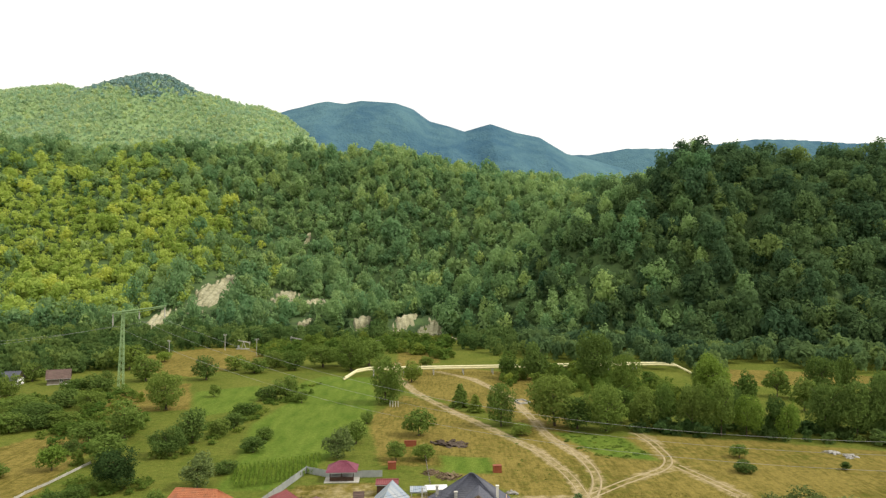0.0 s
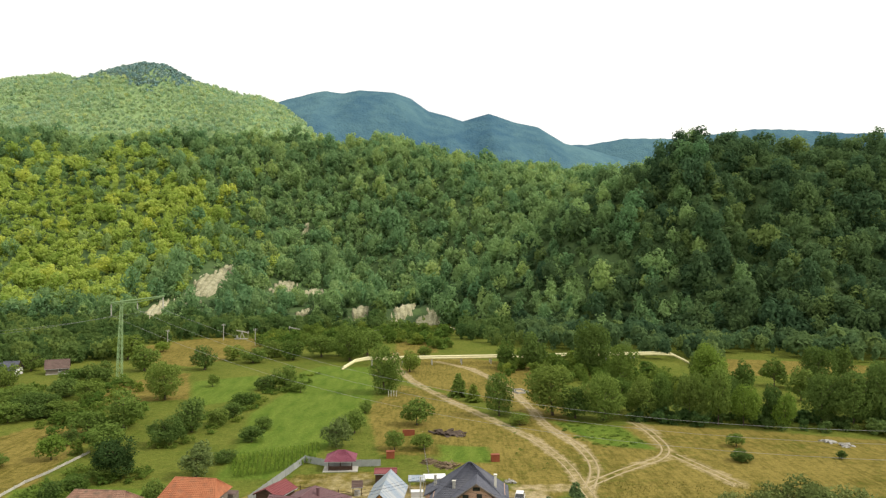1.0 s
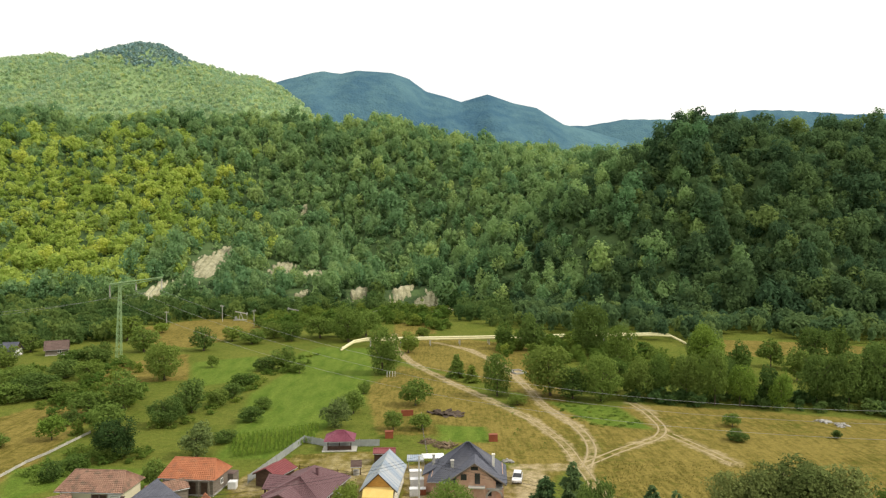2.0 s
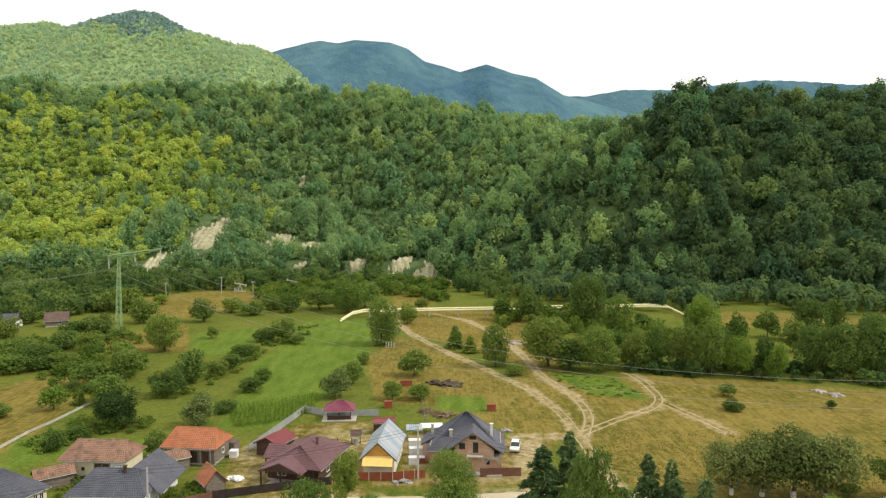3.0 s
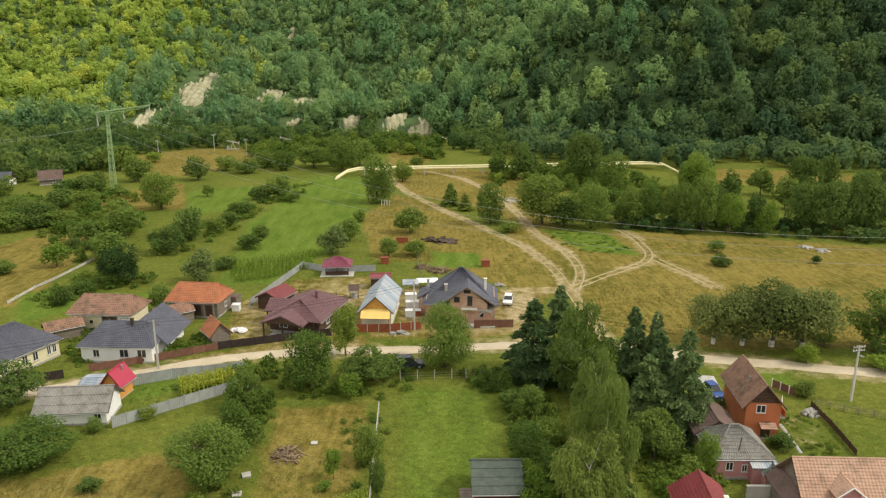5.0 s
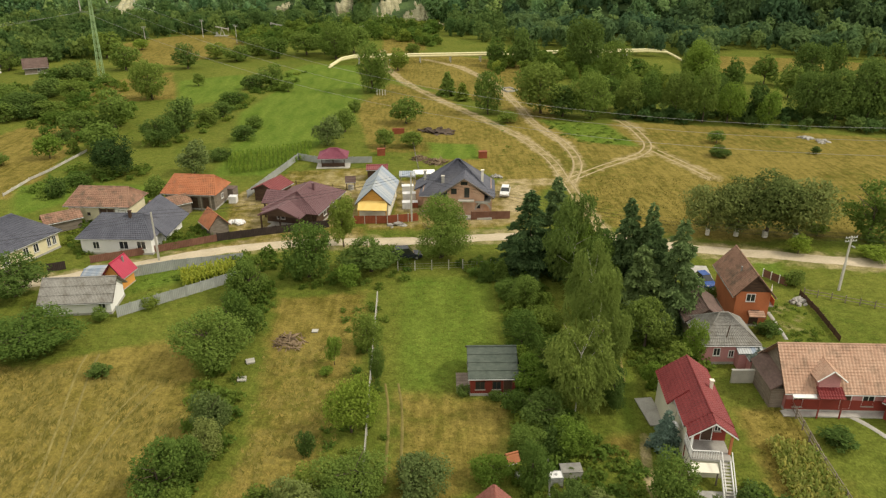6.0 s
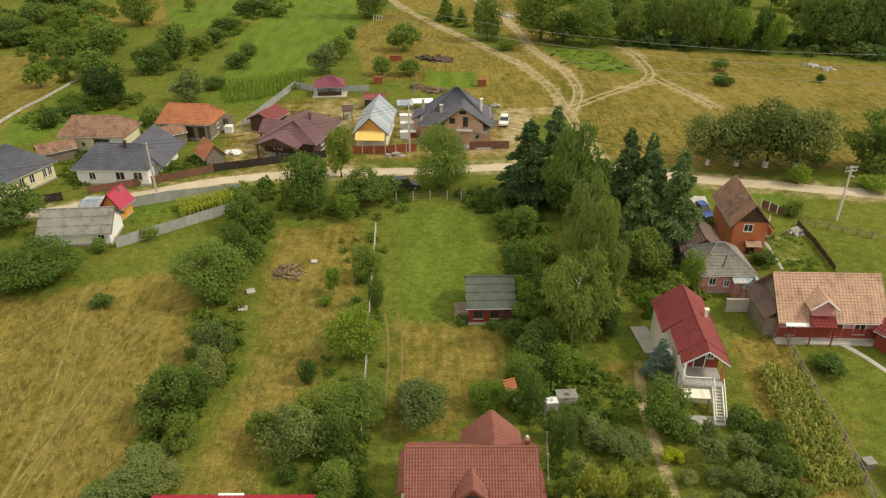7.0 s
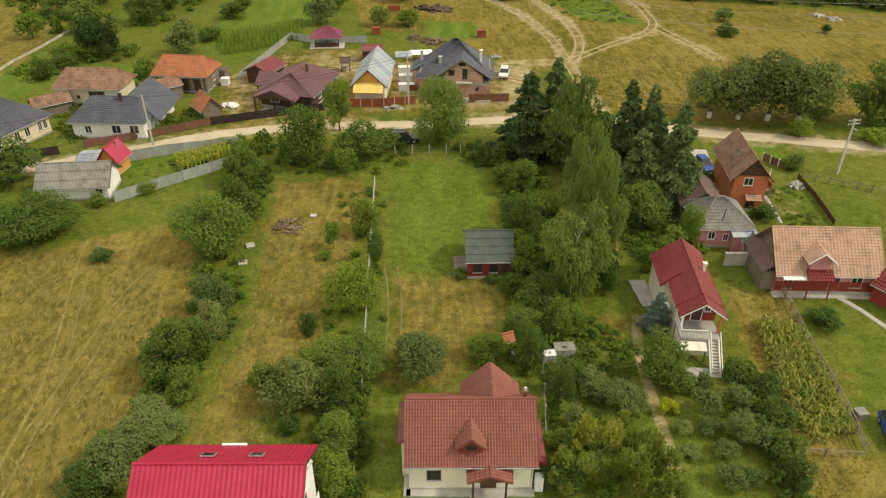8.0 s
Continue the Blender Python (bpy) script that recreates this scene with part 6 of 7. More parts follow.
def pink_house():
    top = house("pink and red house with a pale terracotta tiled roof", "house", 42.5, 64.7, -3.0, 10.4, 6.6, 3.1, 6.3, PINK, "terracotta", over=0.55, course=0.34, wave=0.36, gable=OLD_WOOD,
                holes=(("f", -4.0, 0.7, 0.9, 1.2), ("f", 0.9, 0.5, 1.0, 2.1, "door", WHITE), ("f", 3.2, 0.9, 1.1, 1.2)))
    part("red_base", Shape().box(-5.25, 5.25, -3.36, -3.25, 0.3, 1.5), RED_WALL, top)
    part("pavement", Shape().box(-5.6, 5.4, -4.3, -3.3, 0, 0.12), CONCRETE, top)
    part("dormer_wall", Shape().prism([(-2.3, 3.2), (-0.2, 3.2), (-0.2, 4.3), (-1.25, 5.1), (-2.3, 4.3)], -3.5, -0.9), PINK, top)
    for s in (-1, 1):
        part("dormer_roof", slope((-1.25 + s * 1.5, -3.9, 4.1), (-1.25 + s * 1.5, -1.2, 4.1), (-1.25, -0.6, 5.3), (-1.25, -3.9, 5.3), 0.34, 0.36), ROOF["terracotta"], top)
    for s in (-1, 1):
        part("dormer_trim", Shape().hose([(-1.25 + s * 1.52, -3.92, 4.12), (-1.25, -3.92, 5.34)], 0.07), WHITE, top)
    part("porch_roof", slope((-2.5, -4.7, 2.5), (0.1, -4.7, 2.5), (0.1, -3.4, 3.2), (-2.5, -3.4, 3.2), 0.4, 0.3), ROOF["crimson"], top)
    posts(top, ((-2.35, -4.5), (-0.05, -4.5)), 0, 2.5, 0.06, RED_WALL)
    part("lean_to_roof", slope((-6.8, -2.9, 2.3), (-6.8, 3.1, 2.3), (-5.27, 3.1, 3.5), (-5.27, -2.9, 3.5), 0.5), ROOF["brown"], top, "dark lean-to roof")
    part("lean_to_wall", Shape().box(-6.6, -5.25, -2.7, 2.9, 0, 2.35), OLD_WOOD, top)
    part("awning", slope((-5.0, -4.3, 2.35), (-2.6, -4.3, 2.35), (-2.6, -3.6, 2.7), (-5.0, -3.6, 2.7), 2.0), TARP, top)
    house("small shed with a crimson sheet roof", "shed", 49.6, 58.3, -60.0, 6.0, 3.0, 2.2, 3.2, RED_WALL, "crimson", over=0.3, wave=0.34, plinth=0, name="shed")


def brick_orange_house():
    top = house("narrow two-storey orange house with a brown tiled roof", "house", 41.1, 83.9, 84.5, 8.6, 4.2, 4.9, 7.35, BRICK_RED, "old_tile", over=0.5, course=0.4, wave=0.4, gable=DARK_WOOD,
                holes=(("l", -0.3, 3.6, 1.0, 0.95), ("l", 0.5, 0.3, 1.0, 2.0, "door")))
    part("canopy", slope((-5.4, -1.6, 1.9), (-5.4, 0.4, 1.9), (-4.4, 0.4, 2.3), (-4.4, -1.6, 2.3), 0.4), ROOF["terracotta"], top)
    part("flue", Shape().tube((-1.2, 0.9, 6.0), (-1.2, 0.9, 7.0), 0.12), STEEL, top)
    part("vent_pipe", Shape().hose([(-3.2, -2.2, 3.4), (-3.2, -2.5, 4.6), (-3.2, -2.5, 5.6)], 0.12), WHITE, top)
    part("balcony", Shape().box(-3.6, 0.5, -3.0, -2.1, 2.5, 2.65), CONCRETE, top)
    part("balcony_rail", Shape().box(-3.6, 0.5, -3.02, -2.96, 2.65, 3.5), BRICK_RED, top)


def grey_house():
    top = house("low pink house under a steep grey fibre-cement hip roof", "house", 34.6, 73.8, -1.0, 6.2, 6.0, 3.0, 5.2, PINK, "grey", hip=2.6, over=0.4, course=0.5, wave=0.3, holes=(("f", -1.4, 1.2, 0.7, 0.9), ("f", 0.3, 1.0, 0.5, 0.8)))
    part("lean_to_roof", slope((0.6, -4.3, 2.1), (3.6, -4.3, 2.1), (3.6, -3.0, 2.6), (0.6, -3.0, 2.6), 2.0, 0.3), ROOF["zinc"], top, "white corrugated lean-to roof")
    part("lean_to_wall", Shape().box(0.8, 3.4, -4.1, -3.02, 0, 2.1), PINK, top)
    part("pipe", Shape().tube((-0.4, -2.6, 3.2), (-0.2, -2.6, 5.0), 0.06), DARK_WOOD, top)
    top = house("brown tiled outbuilding behind the grey house", "outbuilding", 33.9, 79.3, 86.0, 6.4, 4.6, 3.0, 4.5, OLD_WOOD, "brown", over=0.4, wave=0.3, name="outbuilding")
    w = thing("wall_low", "low pale concrete wall beside the garden", "wall", 38.5, 66.9, 0, -1, kind="structure")
    part("panel", Shape().box(-5.0, 0.1, -0.12, 0.12, -0.2, 1.6), PALE_CONCRETE, w)
    part("coping", Shape().box(-5.05, 0.15, -0.17, 0.17, 1.6, 1.7), PALE_CONCRETE, w)
    house("small shed with a green sheet roof", "shed", 37.6, 69.6, 86.0, 2.4, 2.6, 2.0, 2.4, PINK, "green", over=0.2, plinth=0, name="shed")


def cabin():
    top = house("small red-brown wooden cabin with a dark green roof", "cabin", 6.6, 68.1, 0.0, 4.9, 6.2, 2.5, 4.35, RED_WALL, "green", over=0.3, course=0.9, gable=DARK_WOOD,
                holes=(("f", -1.4, 0.9, 0.9, 0.9, "window", DARK_WOOD), ("f", 0.4, 0.9, 0.8, 0.9, "window", DARK_WOOD), ("f", 1.6, 0.2, 0.85, 1.95, "door", BROWN_FENCE)), name="cabin")
    part("side_roof", slope((3.8, -2.4, 1.9), (3.8, 2.4, 1.9), (2.7, 2.4, 2.5), (2.7, -2.4, 2.5), 0.9), ROOF["green"], top)
    posts(top, ((3.7, -2.3), (3.7, 2.3)), 0, 1.9, 0.06, DARK_WOOD)
    for i in range(7):
        part("plank", Shape().box(-3.9, -2.5, -2.6 + 0.55 * i, -2.1 + 0.55 * i, 0, 0.14), OLD_WOOD, top)


def village_row():
    """The houses beyond the road."""
    top = house("house with a plum-brown roof and a front porch", "house", -22.6, 121.4, 75.0, 11.5, 9.2, 2.9, 5.2, DARK_WOOD, "plum", hip=2.9, over=0.7, course=0.5, wave=0.5,
                holes=(("b", 2, 1.0, 1.0, 1.1), ("f", -2, 1.0, 1.2, 1.2), ("f", 2, 1.0, 1.2, 1.2), ("l", -2, 1.0, 1.4, 1.3), ("l", 1.5, 0.3, 1.0, 2.0, "door")), stacks=((0.5, -1.6, 4.2, 5.7, ROOF["plum"], 0.22),))
    for s in (-1, 1):
        part("porch_roof", slope((-8.8, s * 3.9 + 0.9, 2.45), (-3.6, s * 3.9 + 0.9, 2.45), (-2.6, 0.9, 4.1), (-8.8, 0.9, 4.1), 0.5, 0.5), ROOF["plum"], top)
    part("porch_gable", Shape().face([(-8.45, -2.8, 2.5), (-8.45, 4.6, 2.5), (-8.45, 0.9, 4.0)]), DARK_WOOD, top)
    for s in (-1, 1):
        part("side_gable_roof", slope((-1.2 + s * 2.6, 6.6, 2.75), (-1.2 + s * 2.6, 2.6, 2.75), (-1.2, 1.6, 4.5), (-1.2, 6.6, 4.5), 0.5, 0.5), ROOF["plum"], top)
    part("side_gable", Shape().face([(-3.5, 6.3, 2.8), (1.1, 6.3, 2.8), (-1.2, 6.3, 4.35)]), DARK_WOOD, top)
    posts(top, ((-8.4, -2.6), (-8.4, 4.4), (-8.4, 0.9), (-3.4, 6.2), (1.0, 6.2), (-6.2, -3.9), (0, -4.3), (4, -4.3)), 0, 2.75, 0.11, DARK_WOOD)
    part("terrace", Shape().box(-8.8, -6.0, -2.6, 3.6, 0, 0.25), PALE_CONCRETE, top)
    part("side_wall", Shape().box(-5.0, 5.0, -4.16, -4.12, 0.3, 2.8), CREAM, top)

    top = house("golden pine house with a bright zinc sheet roof", "house", -9.7, 124.4, 86.0, 12.6, 5.2, 3.4, 5.9, CREAM, "zinc", over=0.5, course=4.0, wave=0.5, gable=PINE,
                holes=(("f", -2, 1.0, 1.0, 1.1), ("f", 2, 1.0, 1.0, 1.1)))
    part("awning", slope((-7.9, -2.55, 2.3), (-7.9, 2.55, 2.3), (-6.4, 2.55, 3.6), (-6.4, -2.55, 3.6), 3.0), CANVAS, top, "yellow canvas awning")
    part("porch", Shape().box(-7.6, -6.3, -2.5, 2.5, 0, 0.3), CONCRETE, top)
    posts(top, ((-7.5, -2.4), (-7.5, 2.4)), 0, 2.4, 0.09, PINE)
    part("railing", Shape().box(-7.6, -7.5, -2.4, 2.4, 0.3, 1.1), BROWN_FENCE, top)

    top = house("unfinished brick house with a charcoal hip roof and front gable", "house", 5.0, 125.8, -4.0, 12.4, 8.6, 3.9, 8.8, BARE_BRICK, "slate", hip=5.9, over=0.6, course=0.45, wave=0.4, stacks=((4.5, -2.0, 4.5, 7.3, CREAM, 0.22), (-2.6, -3.0, 4.6, 6.4, PALE_CONCRETE, 0.25), (-6.2, 1.8, 3.4, 5.8, PALE_CONCRETE, 0.22)))
    part("wing_wall", Shape().prism([(-1.7, 0), (4.9, 0), (4.9, 4.1), (1.3, 6.9), (-1.7, 4.6)], -6.3, -4.2), BARE_BRICK, top)
    for s, w in ((-1, 4.3), (1, 5.3)):
        part("wing_roof", slope((1.3 + s * w, -6.9, 3.6 + (0.5 if s < 0 else 0)), (1.3 + s * w, -2.6, 3.6 + (0.5 if s < 0 else 0)), (1.3, -0.9, 7.2), (1.3, -6.9, 7.2), 0.45, 0.4), ROOF["slate"], top)
        part("barge_board", Shape().prism([(1.3, 7.05), (1.3, 7.3), (1.3 + s * w, 3.85 + (0.5 if s < 0 else 0)), (1.3 + s * w, 3.6 + (0.5 if s < 0 else 0))], -6.98, -6.9), OLD_WOOD, top)
    for x, z, w, h in ((-0.5, 4.2, 1.0, 1.0), (1.8, 3.6, 0.9, 1.8), (1.3, 5.9, 1.2, 0.6), (3.9, 1.6, 0.6, 0.9)):
        part("window", Shape().box(x - w / 2, x + w / 2, -6.36, -6.2, z, z + h), GLASS, top, "bare window opening")
    part("balcony", Shape().box(0.3, 3.1, -7.4, -6.3, 3.1, 3.3), PALE_CONCRETE, top)
    part("porch_roof_slab", Shape().box(3.3, 6.1, -6.6, -4.2, 2.7, 2.95), PALE_CONCRETE, top)
    arch = Shape()
    for i in range(9):
        a0, a1 = math.pi * i / 9, math.pi * (i + 1) / 9
        arch.face([(4.7 + 1.2 * math.cos(a), -6.62, 1.4 + 1.2 * math.sin(a)) for a in (a0, a1)] + [(4.7 + 1.5 * math.cos(a), -6.62, 1.4 + 1.5 * math.sin(a)) for a in (a1, a0)])
    part("arch", arch, PALE_CONCRETE, top)
    part("veranda", Shape().box(-1.9, 6.3, -7.8, -6.3, 0, 0.35), PALE_CONCRETE, top)
    posts(top, ((0.4, -7.3), (3.0, -7.3), (6.1, -6.5)), 0.3, 3.1, 0.12, BARE_BRICK, "column")
    part("side_roof", slope((-8.0, -1.0, 3.0), (-8.0, 4.4, 3.0), (-5.6, 4.4, 4.4), (-5.6, -1.0, 4.4), 0.45, 0.4), ROOF["slate"], top)
    part("side_wall", Shape().box(-7.7, -6.0, -0.8, 4.2, 0, 3.2), BARE_BRICK, top)

    top = thing("pavilion", "open wooden garden pavilion with a purple-red hip roof", "pavilion", -21.2, 151.6, 0, 3)
    part("slab", Shape().box(-3.6, 3.6, -3.0, 3.0, -0.1, 0.15), PALE_CONCRETE, top)
    posts(top, [(sx * 2.4, sy * 2.1) for sx in (-1, 0, 1) for sy in (-1, 1)], 0.15, 2.5, 0.1, DARK_WOOD)
    for sy in (-1, 1):
        part("parapet", Shape().box(-2.4, 2.4, sy * 2.1 - 0.05, sy * 2.1 + 0.05, 0.2, 1.0), DARK_WOOD, top)
    part("back_wall", Shape().box(-2.4, 2.4, 2.0, 2.1, 0.15, 2.4), DARK_WOOD, top)
    put_roof(top, 5.4, 4.8, 2.4, 3.75, 1.9, 0.5, ROOF["purple"], 0.4, 0.4)

    top = house("long old barn with pale yellow walls and a brown tiled roof", "barn", -57.6, 120.8, -4.5, 10.6, 6.4, 3.5, 5.6, YELLOWISH, "old_tile", hip=0.9, over=0.6, course=0.4, wave=0.4, name="barn",
          # the wide dark door leaf stands for the shaded open bay
          holes=(("f", -3.8, 1.4, 0.4, 0.4, "window", DARK_WOOD), ("f", -1.8, 1.4, 0.4, 0.4, "window", DARK_WOOD), ("f", 1.6, 0.1, 2.6, 2.4, "door"), ("f", 4.2, 0.1, 1.2, 2.2, "door", OLD_WOOD)))
    # dark wood strip put in for the shade of the loft gap
    part("loft_boards", Shape().box(-5.3, 5.3, -3.26, -3.21, 2.75, 3.45), DARK_WOOD, top)
    part("whitewashed_bay", Shape().box(2.95, 5.25, -3.25, -3.21, 0.3, 2.7), WHITE, top)
    posts(top, ((0.3, -3.35), (1.6, -3.35), (2.9, -3.35)), 0, 2.7, 0.08, OLD_WOOD)
    top = house("barn with an orange clay tile roof and timber front", "barn", -43.6, 127.0, -7.0, 9.2, 6.2, 3.5, 5.7, OLD_WOOD, "orange_tile", hip=0.8, over=0.6, course=0.4, wave=0.4, name="barn",
          holes=(("f", 0.6, 0.1, 1.6, 2.2, "door"), ("f", 3.0, 0.1, 1.0, 2.2, "door"), ("r", 0.5, 1.2, 0.8, 0.8)))
    part("loft_boards", Shape().box(-4.6, 4.6, -3.16, -3.11, 2.6, 3.45), DARK_WOOD, top)
    posts(top, ((-3.6, -3.9), (-1.6, -3.9), (0.4, -3.9), (2.4, -3.9), (4.2, -3.9)), 0, 2.9, 0.09, OLD_WOOD)
    part("porch_beam", Shape().box(-3.8, 4.4, -3.98, -3.82, 2.9, 3.06), OLD_WOOD, top)
    top = house("white house with a charcoal tiled roof", "house", -49.2, 107.3, -3.0, 11.2, 7.0, 3.1, 5.6, WHITE, "slate", hip=2.4, over=0.5, course=0.45, wave=0.4,
                holes=(("f", 1.2, 1.0, 1.3, 1.2), ("f", 4.0, 1.0, 1.3, 1.2), ("f", -3.2, 1.0, 0.9, 1.1)), stacks=((1.6, -0.6, 5.0, 6.2, DARK_WOOD, 0.2),))
    for s in (-1, 1):
        w, e = (4.6, 2.2) if s > 0 else (3.6, 3.0)
        part("wing_roof", slope((2.6 + s * w, -1.4 if s > 0 else 1.0, e), (2.6 + s * w, 8.8, e), (2.6, 8.8, 5.7), (2.6, 0.0, 5.7), 0.45, 0.4), ROOF["slate"], top)
    part("wing_wall", Shape().prism([(-0.6, 0), (5.8, 0), (5.8, 3.1), (2.6, 5.5), (-0.6, 3.1)], 3.0, 8.4), WHITE, top)
    house("pale yellow house with a charcoal hip roof", "house", -66.0, 103.4, 68.0, 11.0, 9.0, 3.2, 6.4, YELLOWISH, "slate", hip=3.6, over=0.5, course=0.45, wave=0.4,
          holes=(("f", -4.2, 1.0, 1.2, 1.3), ("f", -0.6, 1.0, 0.8, 1.3), ("f", 1.2, 1.0, 0.8, 1.3), ("f", 3.6, 1.0, 0.6, 1.3), ("f", 4.6, 1.0, 0.6, 1.3)))
    top = house("small orange hut with a crimson sheet roof", "hut", -44.6, 93.0, 80.0, 3.0, 2.5, 2.4, 4.1, ORANGE, "magenta", over=0.4, course=2.0, wave=0.34, name="hut", plinth=0.1, holes=(("l", 0.5, 0.1, 0.8, 1.9, "door"),))
    part("flue", Shape().tube((0.6, -0.5, 3.3), (0.6, -0.5, 4.3), 0.14), STEEL, top)
    house("white shed with a flat white sheet roof", "shed", -48.0, 93.5, 5.0, 3.0, 3.4, 2.0, 2.3, WHITE, "zinc", over=0.2, plinth=0, name="shed")
    house("low white building with an old grey fibre-cement roof", "outbuilding", -46.9, 86.6, 4.0, 8.6, 5.2, 2.3, 4.3, WHITE, "grey", over=0.5, course=1.5, wave=0.18, name="outbuilding", holes=(("f", 3.2, 0.9, 0.8, 0.8),))
    house("low shed with a wine-red sheet roof", "shed", -30.2, 130.4, 68.0, 5.4, 4.6, 2.4, 3.5, DARK_WOOD, "wine", over=0.4, course=0.5, wave=0.5, plinth=0, name="shed", holes=(("l", 0.5, 0.3, 0.9, 1.8, "door"),))
    house("little wooden hut with an orange clay tile roof", "hut", -36.6, 113.0, -54.0, 4.2, 3.2, 1.9, 3.7, OLD_WOOD, "orange_tile", over=0.3, course=0.4, wave=0.4, plinth=0, name="hut")
    house("open lean-to with an old brown tile roof", "shed", -46.9, 121.6, 38.0, 6.4, 3.0, 2.2, 3.2, OLD_WOOD, "old_tile", over=0.3, course=0.4, wave=0.4, plinth=0, name="shed")
    house("low lean-to with an old brown tile roof", "shed", -63.0, 114.8, 38.0, 5.6, 2.8, 2.1, 3.1, OLD_WOOD, "old_tile", over=0.3, course=0.4, wave=0.4, plinth=0, name="shed")
    house("small shed with a flat red sheet roof", "shed", -11.0, 141.8, 3.0, 4.0, 3.4, 2.4, 2.8, DARK_WOOD, "wine", over=0.25, course=2.0, wave=0.4, plinth=0, name="shed")
    top = thing("well", "small covered wooden garden well", "well", -15.8, 134.6, 0, 5)
    part("ring", Shape().tube((0, 0, 0), (0, 0, 0.9), 0.6, 0.6, 14), CONCRETE, top)
    posts(top, ((-0.8, 0), (0.8, 0)), 0, 2.1, 0.08, DARK_WOOD)
    put_roof(top, 1.6, 1.4, 2.0, 2.7, 0, 0.25, ROOF["brown"], 0.3, 0)
    top = thing("carport", "light shelter with a pale sheet roof", "shelter", -4.7, 137.0, 0, 2)
    posts(top, [(sx * 1.3, sy * 1.2) for sx in (-1, 1) for sy in (-1, 1)], 0, 2.3, 0.06, STEEL)
    part("roof_sheet", slope((-1.6, -1.5, 2.3), (1.6, -1.5, 2.3), (1.6, 1.5, 2.55), (-1.6, 1.5, 2.55), 3.0, 0.4), ROOF["zinc"], top)
    top = thing("table", "white garden table with a large pale sheet top", "table", -1.3, 141.0, 0, 5)
    part("tabletop", Shape().box(-2.2, 2.2, -1.5, 1.5, 1.5, 1.6), WHITE, top)
    posts(top, [(sx * 1.9, sy * 1.2) for sx in (-1, 1) for sy in (-1, 1)], 0, 1.5, 0.06, STEEL, "leg")
    for x, y, rz, L, lab in ((-144.1, 268.8, 25, 7.5, "small far weathered wooden hut with a brown roof"), (-161.3, 264.1, 10, 10.0, "white far house with a blue-grey roof")):
        house(lab, "house", x, y, rz, L, L * 0.72, 2.6, 5.2, WHITE if "white" in lab else OLD_WOOD, "brown" if "brown" in lab else "slate", over=0.5, course=0.6, gable=DARK_WOOD, holes=(("f", 1, 1, 1, 1.1),))


tiled_house()
crimson_house()
terrace_house()
pink_house()
brick_orange_house()
grey_house()
cabin()
village_row()


# ---- fences ----
def fence(label, line, height, mat, pitch=2.0, style="panel", post_mat=None, top_rail=False):
    """Posts along a line of plan points, with a panel, boards or rails in each bay."""
    top = thing("fence", label, "fence", line[0][0], line[0][1])
    pts = [line[0]]
    for a, b in zip(line, line[1:]):
        n = max(1, round(math.dist(a, b) / pitch))
        pts += [(a[0] + (b[0] - a[0]) * i / n, a[1] + (b[1] - a[1]) * i / n) for i in range(1, n + 1)]
    rng = random.Random(len(pts))
    ox, oy = line[0]
    shared = {}
    for a, b in zip(pts, pts[1:]):
        d = math.dist(a, b)
        m = pose(a[0] - ox, a[1] - oy, 0, 0, rng.uniform(-0.6, 0.6), math.degrees(math.atan2(b[1] - a[1], b[0] - a[0])))
        key = round(d, 2)
        if key not in shared:
            s = Shape()
            if style == "panel":
                n = max(2, int(d / 0.12))
                for i in range(n):
                    ya, yb = 0.025 * (i % 2), 0.025 * ((i + 1) % 2)
                    for z in (0.05, height):
                        s.v.append((i * d / n, ya, z))
                s.v += [(d, 0.025 * (n % 2), 0.05), (d, 0.025 * (n % 2), height)]
                s.f = [(2 * i, 2 * i + 2, 2 * i + 3, 2 * i + 1) for i in range(n)]
                k = len(s.v)
                s.v += [(x, y - 0.02, z) for x, y, z in s.v]
                s.f += [(k + 2 * i + 1, k + 2 * i + 3, k + 2 * i + 2, k + 2 * i) for i in range(n)]
                s.f += [(2 * i + 1, 2 * i + 3, k + 2 * i + 3, k + 2 * i + 1) for i in range(n)]
            elif style == "rails":
                for z in (0.4, 0.8, 1.15):
                    if z < height + 0.1:
                        s.tube((0, 0, z), (d, 0, z + rng.uniform(-0.08, 0.08)), 0.045, sides=5)
            elif style == "wire":
                for z in (0.3, 0.7, 1.1):
                    s.tube((0, 0, z), (d, 0, z), 0.012, sides=4)
                if top_rail:
                    s.tube((0, 0, height), (d, 0, height), 0.05, sides=5)
            shared[key] = s.mesh("panel", mat)
        part("panel" if style == "panel" else "rail", shared[key], mat, top, "", m)
        if "post" not in shared:
            shared["post"] = Shape().box(-0.06, 0.06, -0.06, 0.06, 0, height + 0.1).mesh("post", post_mat or mat)
        part("post", shared["post"], mat, top, "", m)
    return top


fence("brown board fence along the dirt road", [(-52.2, 100.5), (-44.0, 104.1), (-35.1, 108.8)], 1.25, BROWN_FENCE)
fence("black-brown sheet fence along the dirt road", [(-35.1, 108.8), (-26.1, 111.9), (-17.5, 114.6)], 1.4, BLACK_FENCE)
fence("red-brown fence with pale gate posts", [(-13.5, 116.1), (-7.6, 116.2), (-2.2, 117.4)], 1.5, RED_FENCE, post_mat=PALE_CONCRETE)
fence("dark brown board fence before the unfinished house", [(7.1, 117.7), (14.0, 118.1)], 1.5, BROWN_FENCE)
fence("pale grey sheet fence along the dirt road", [(-44.8, 95.1), (-38.6, 97.8), (-28.7, 100.2)], 1.7, GREY_SHEET)
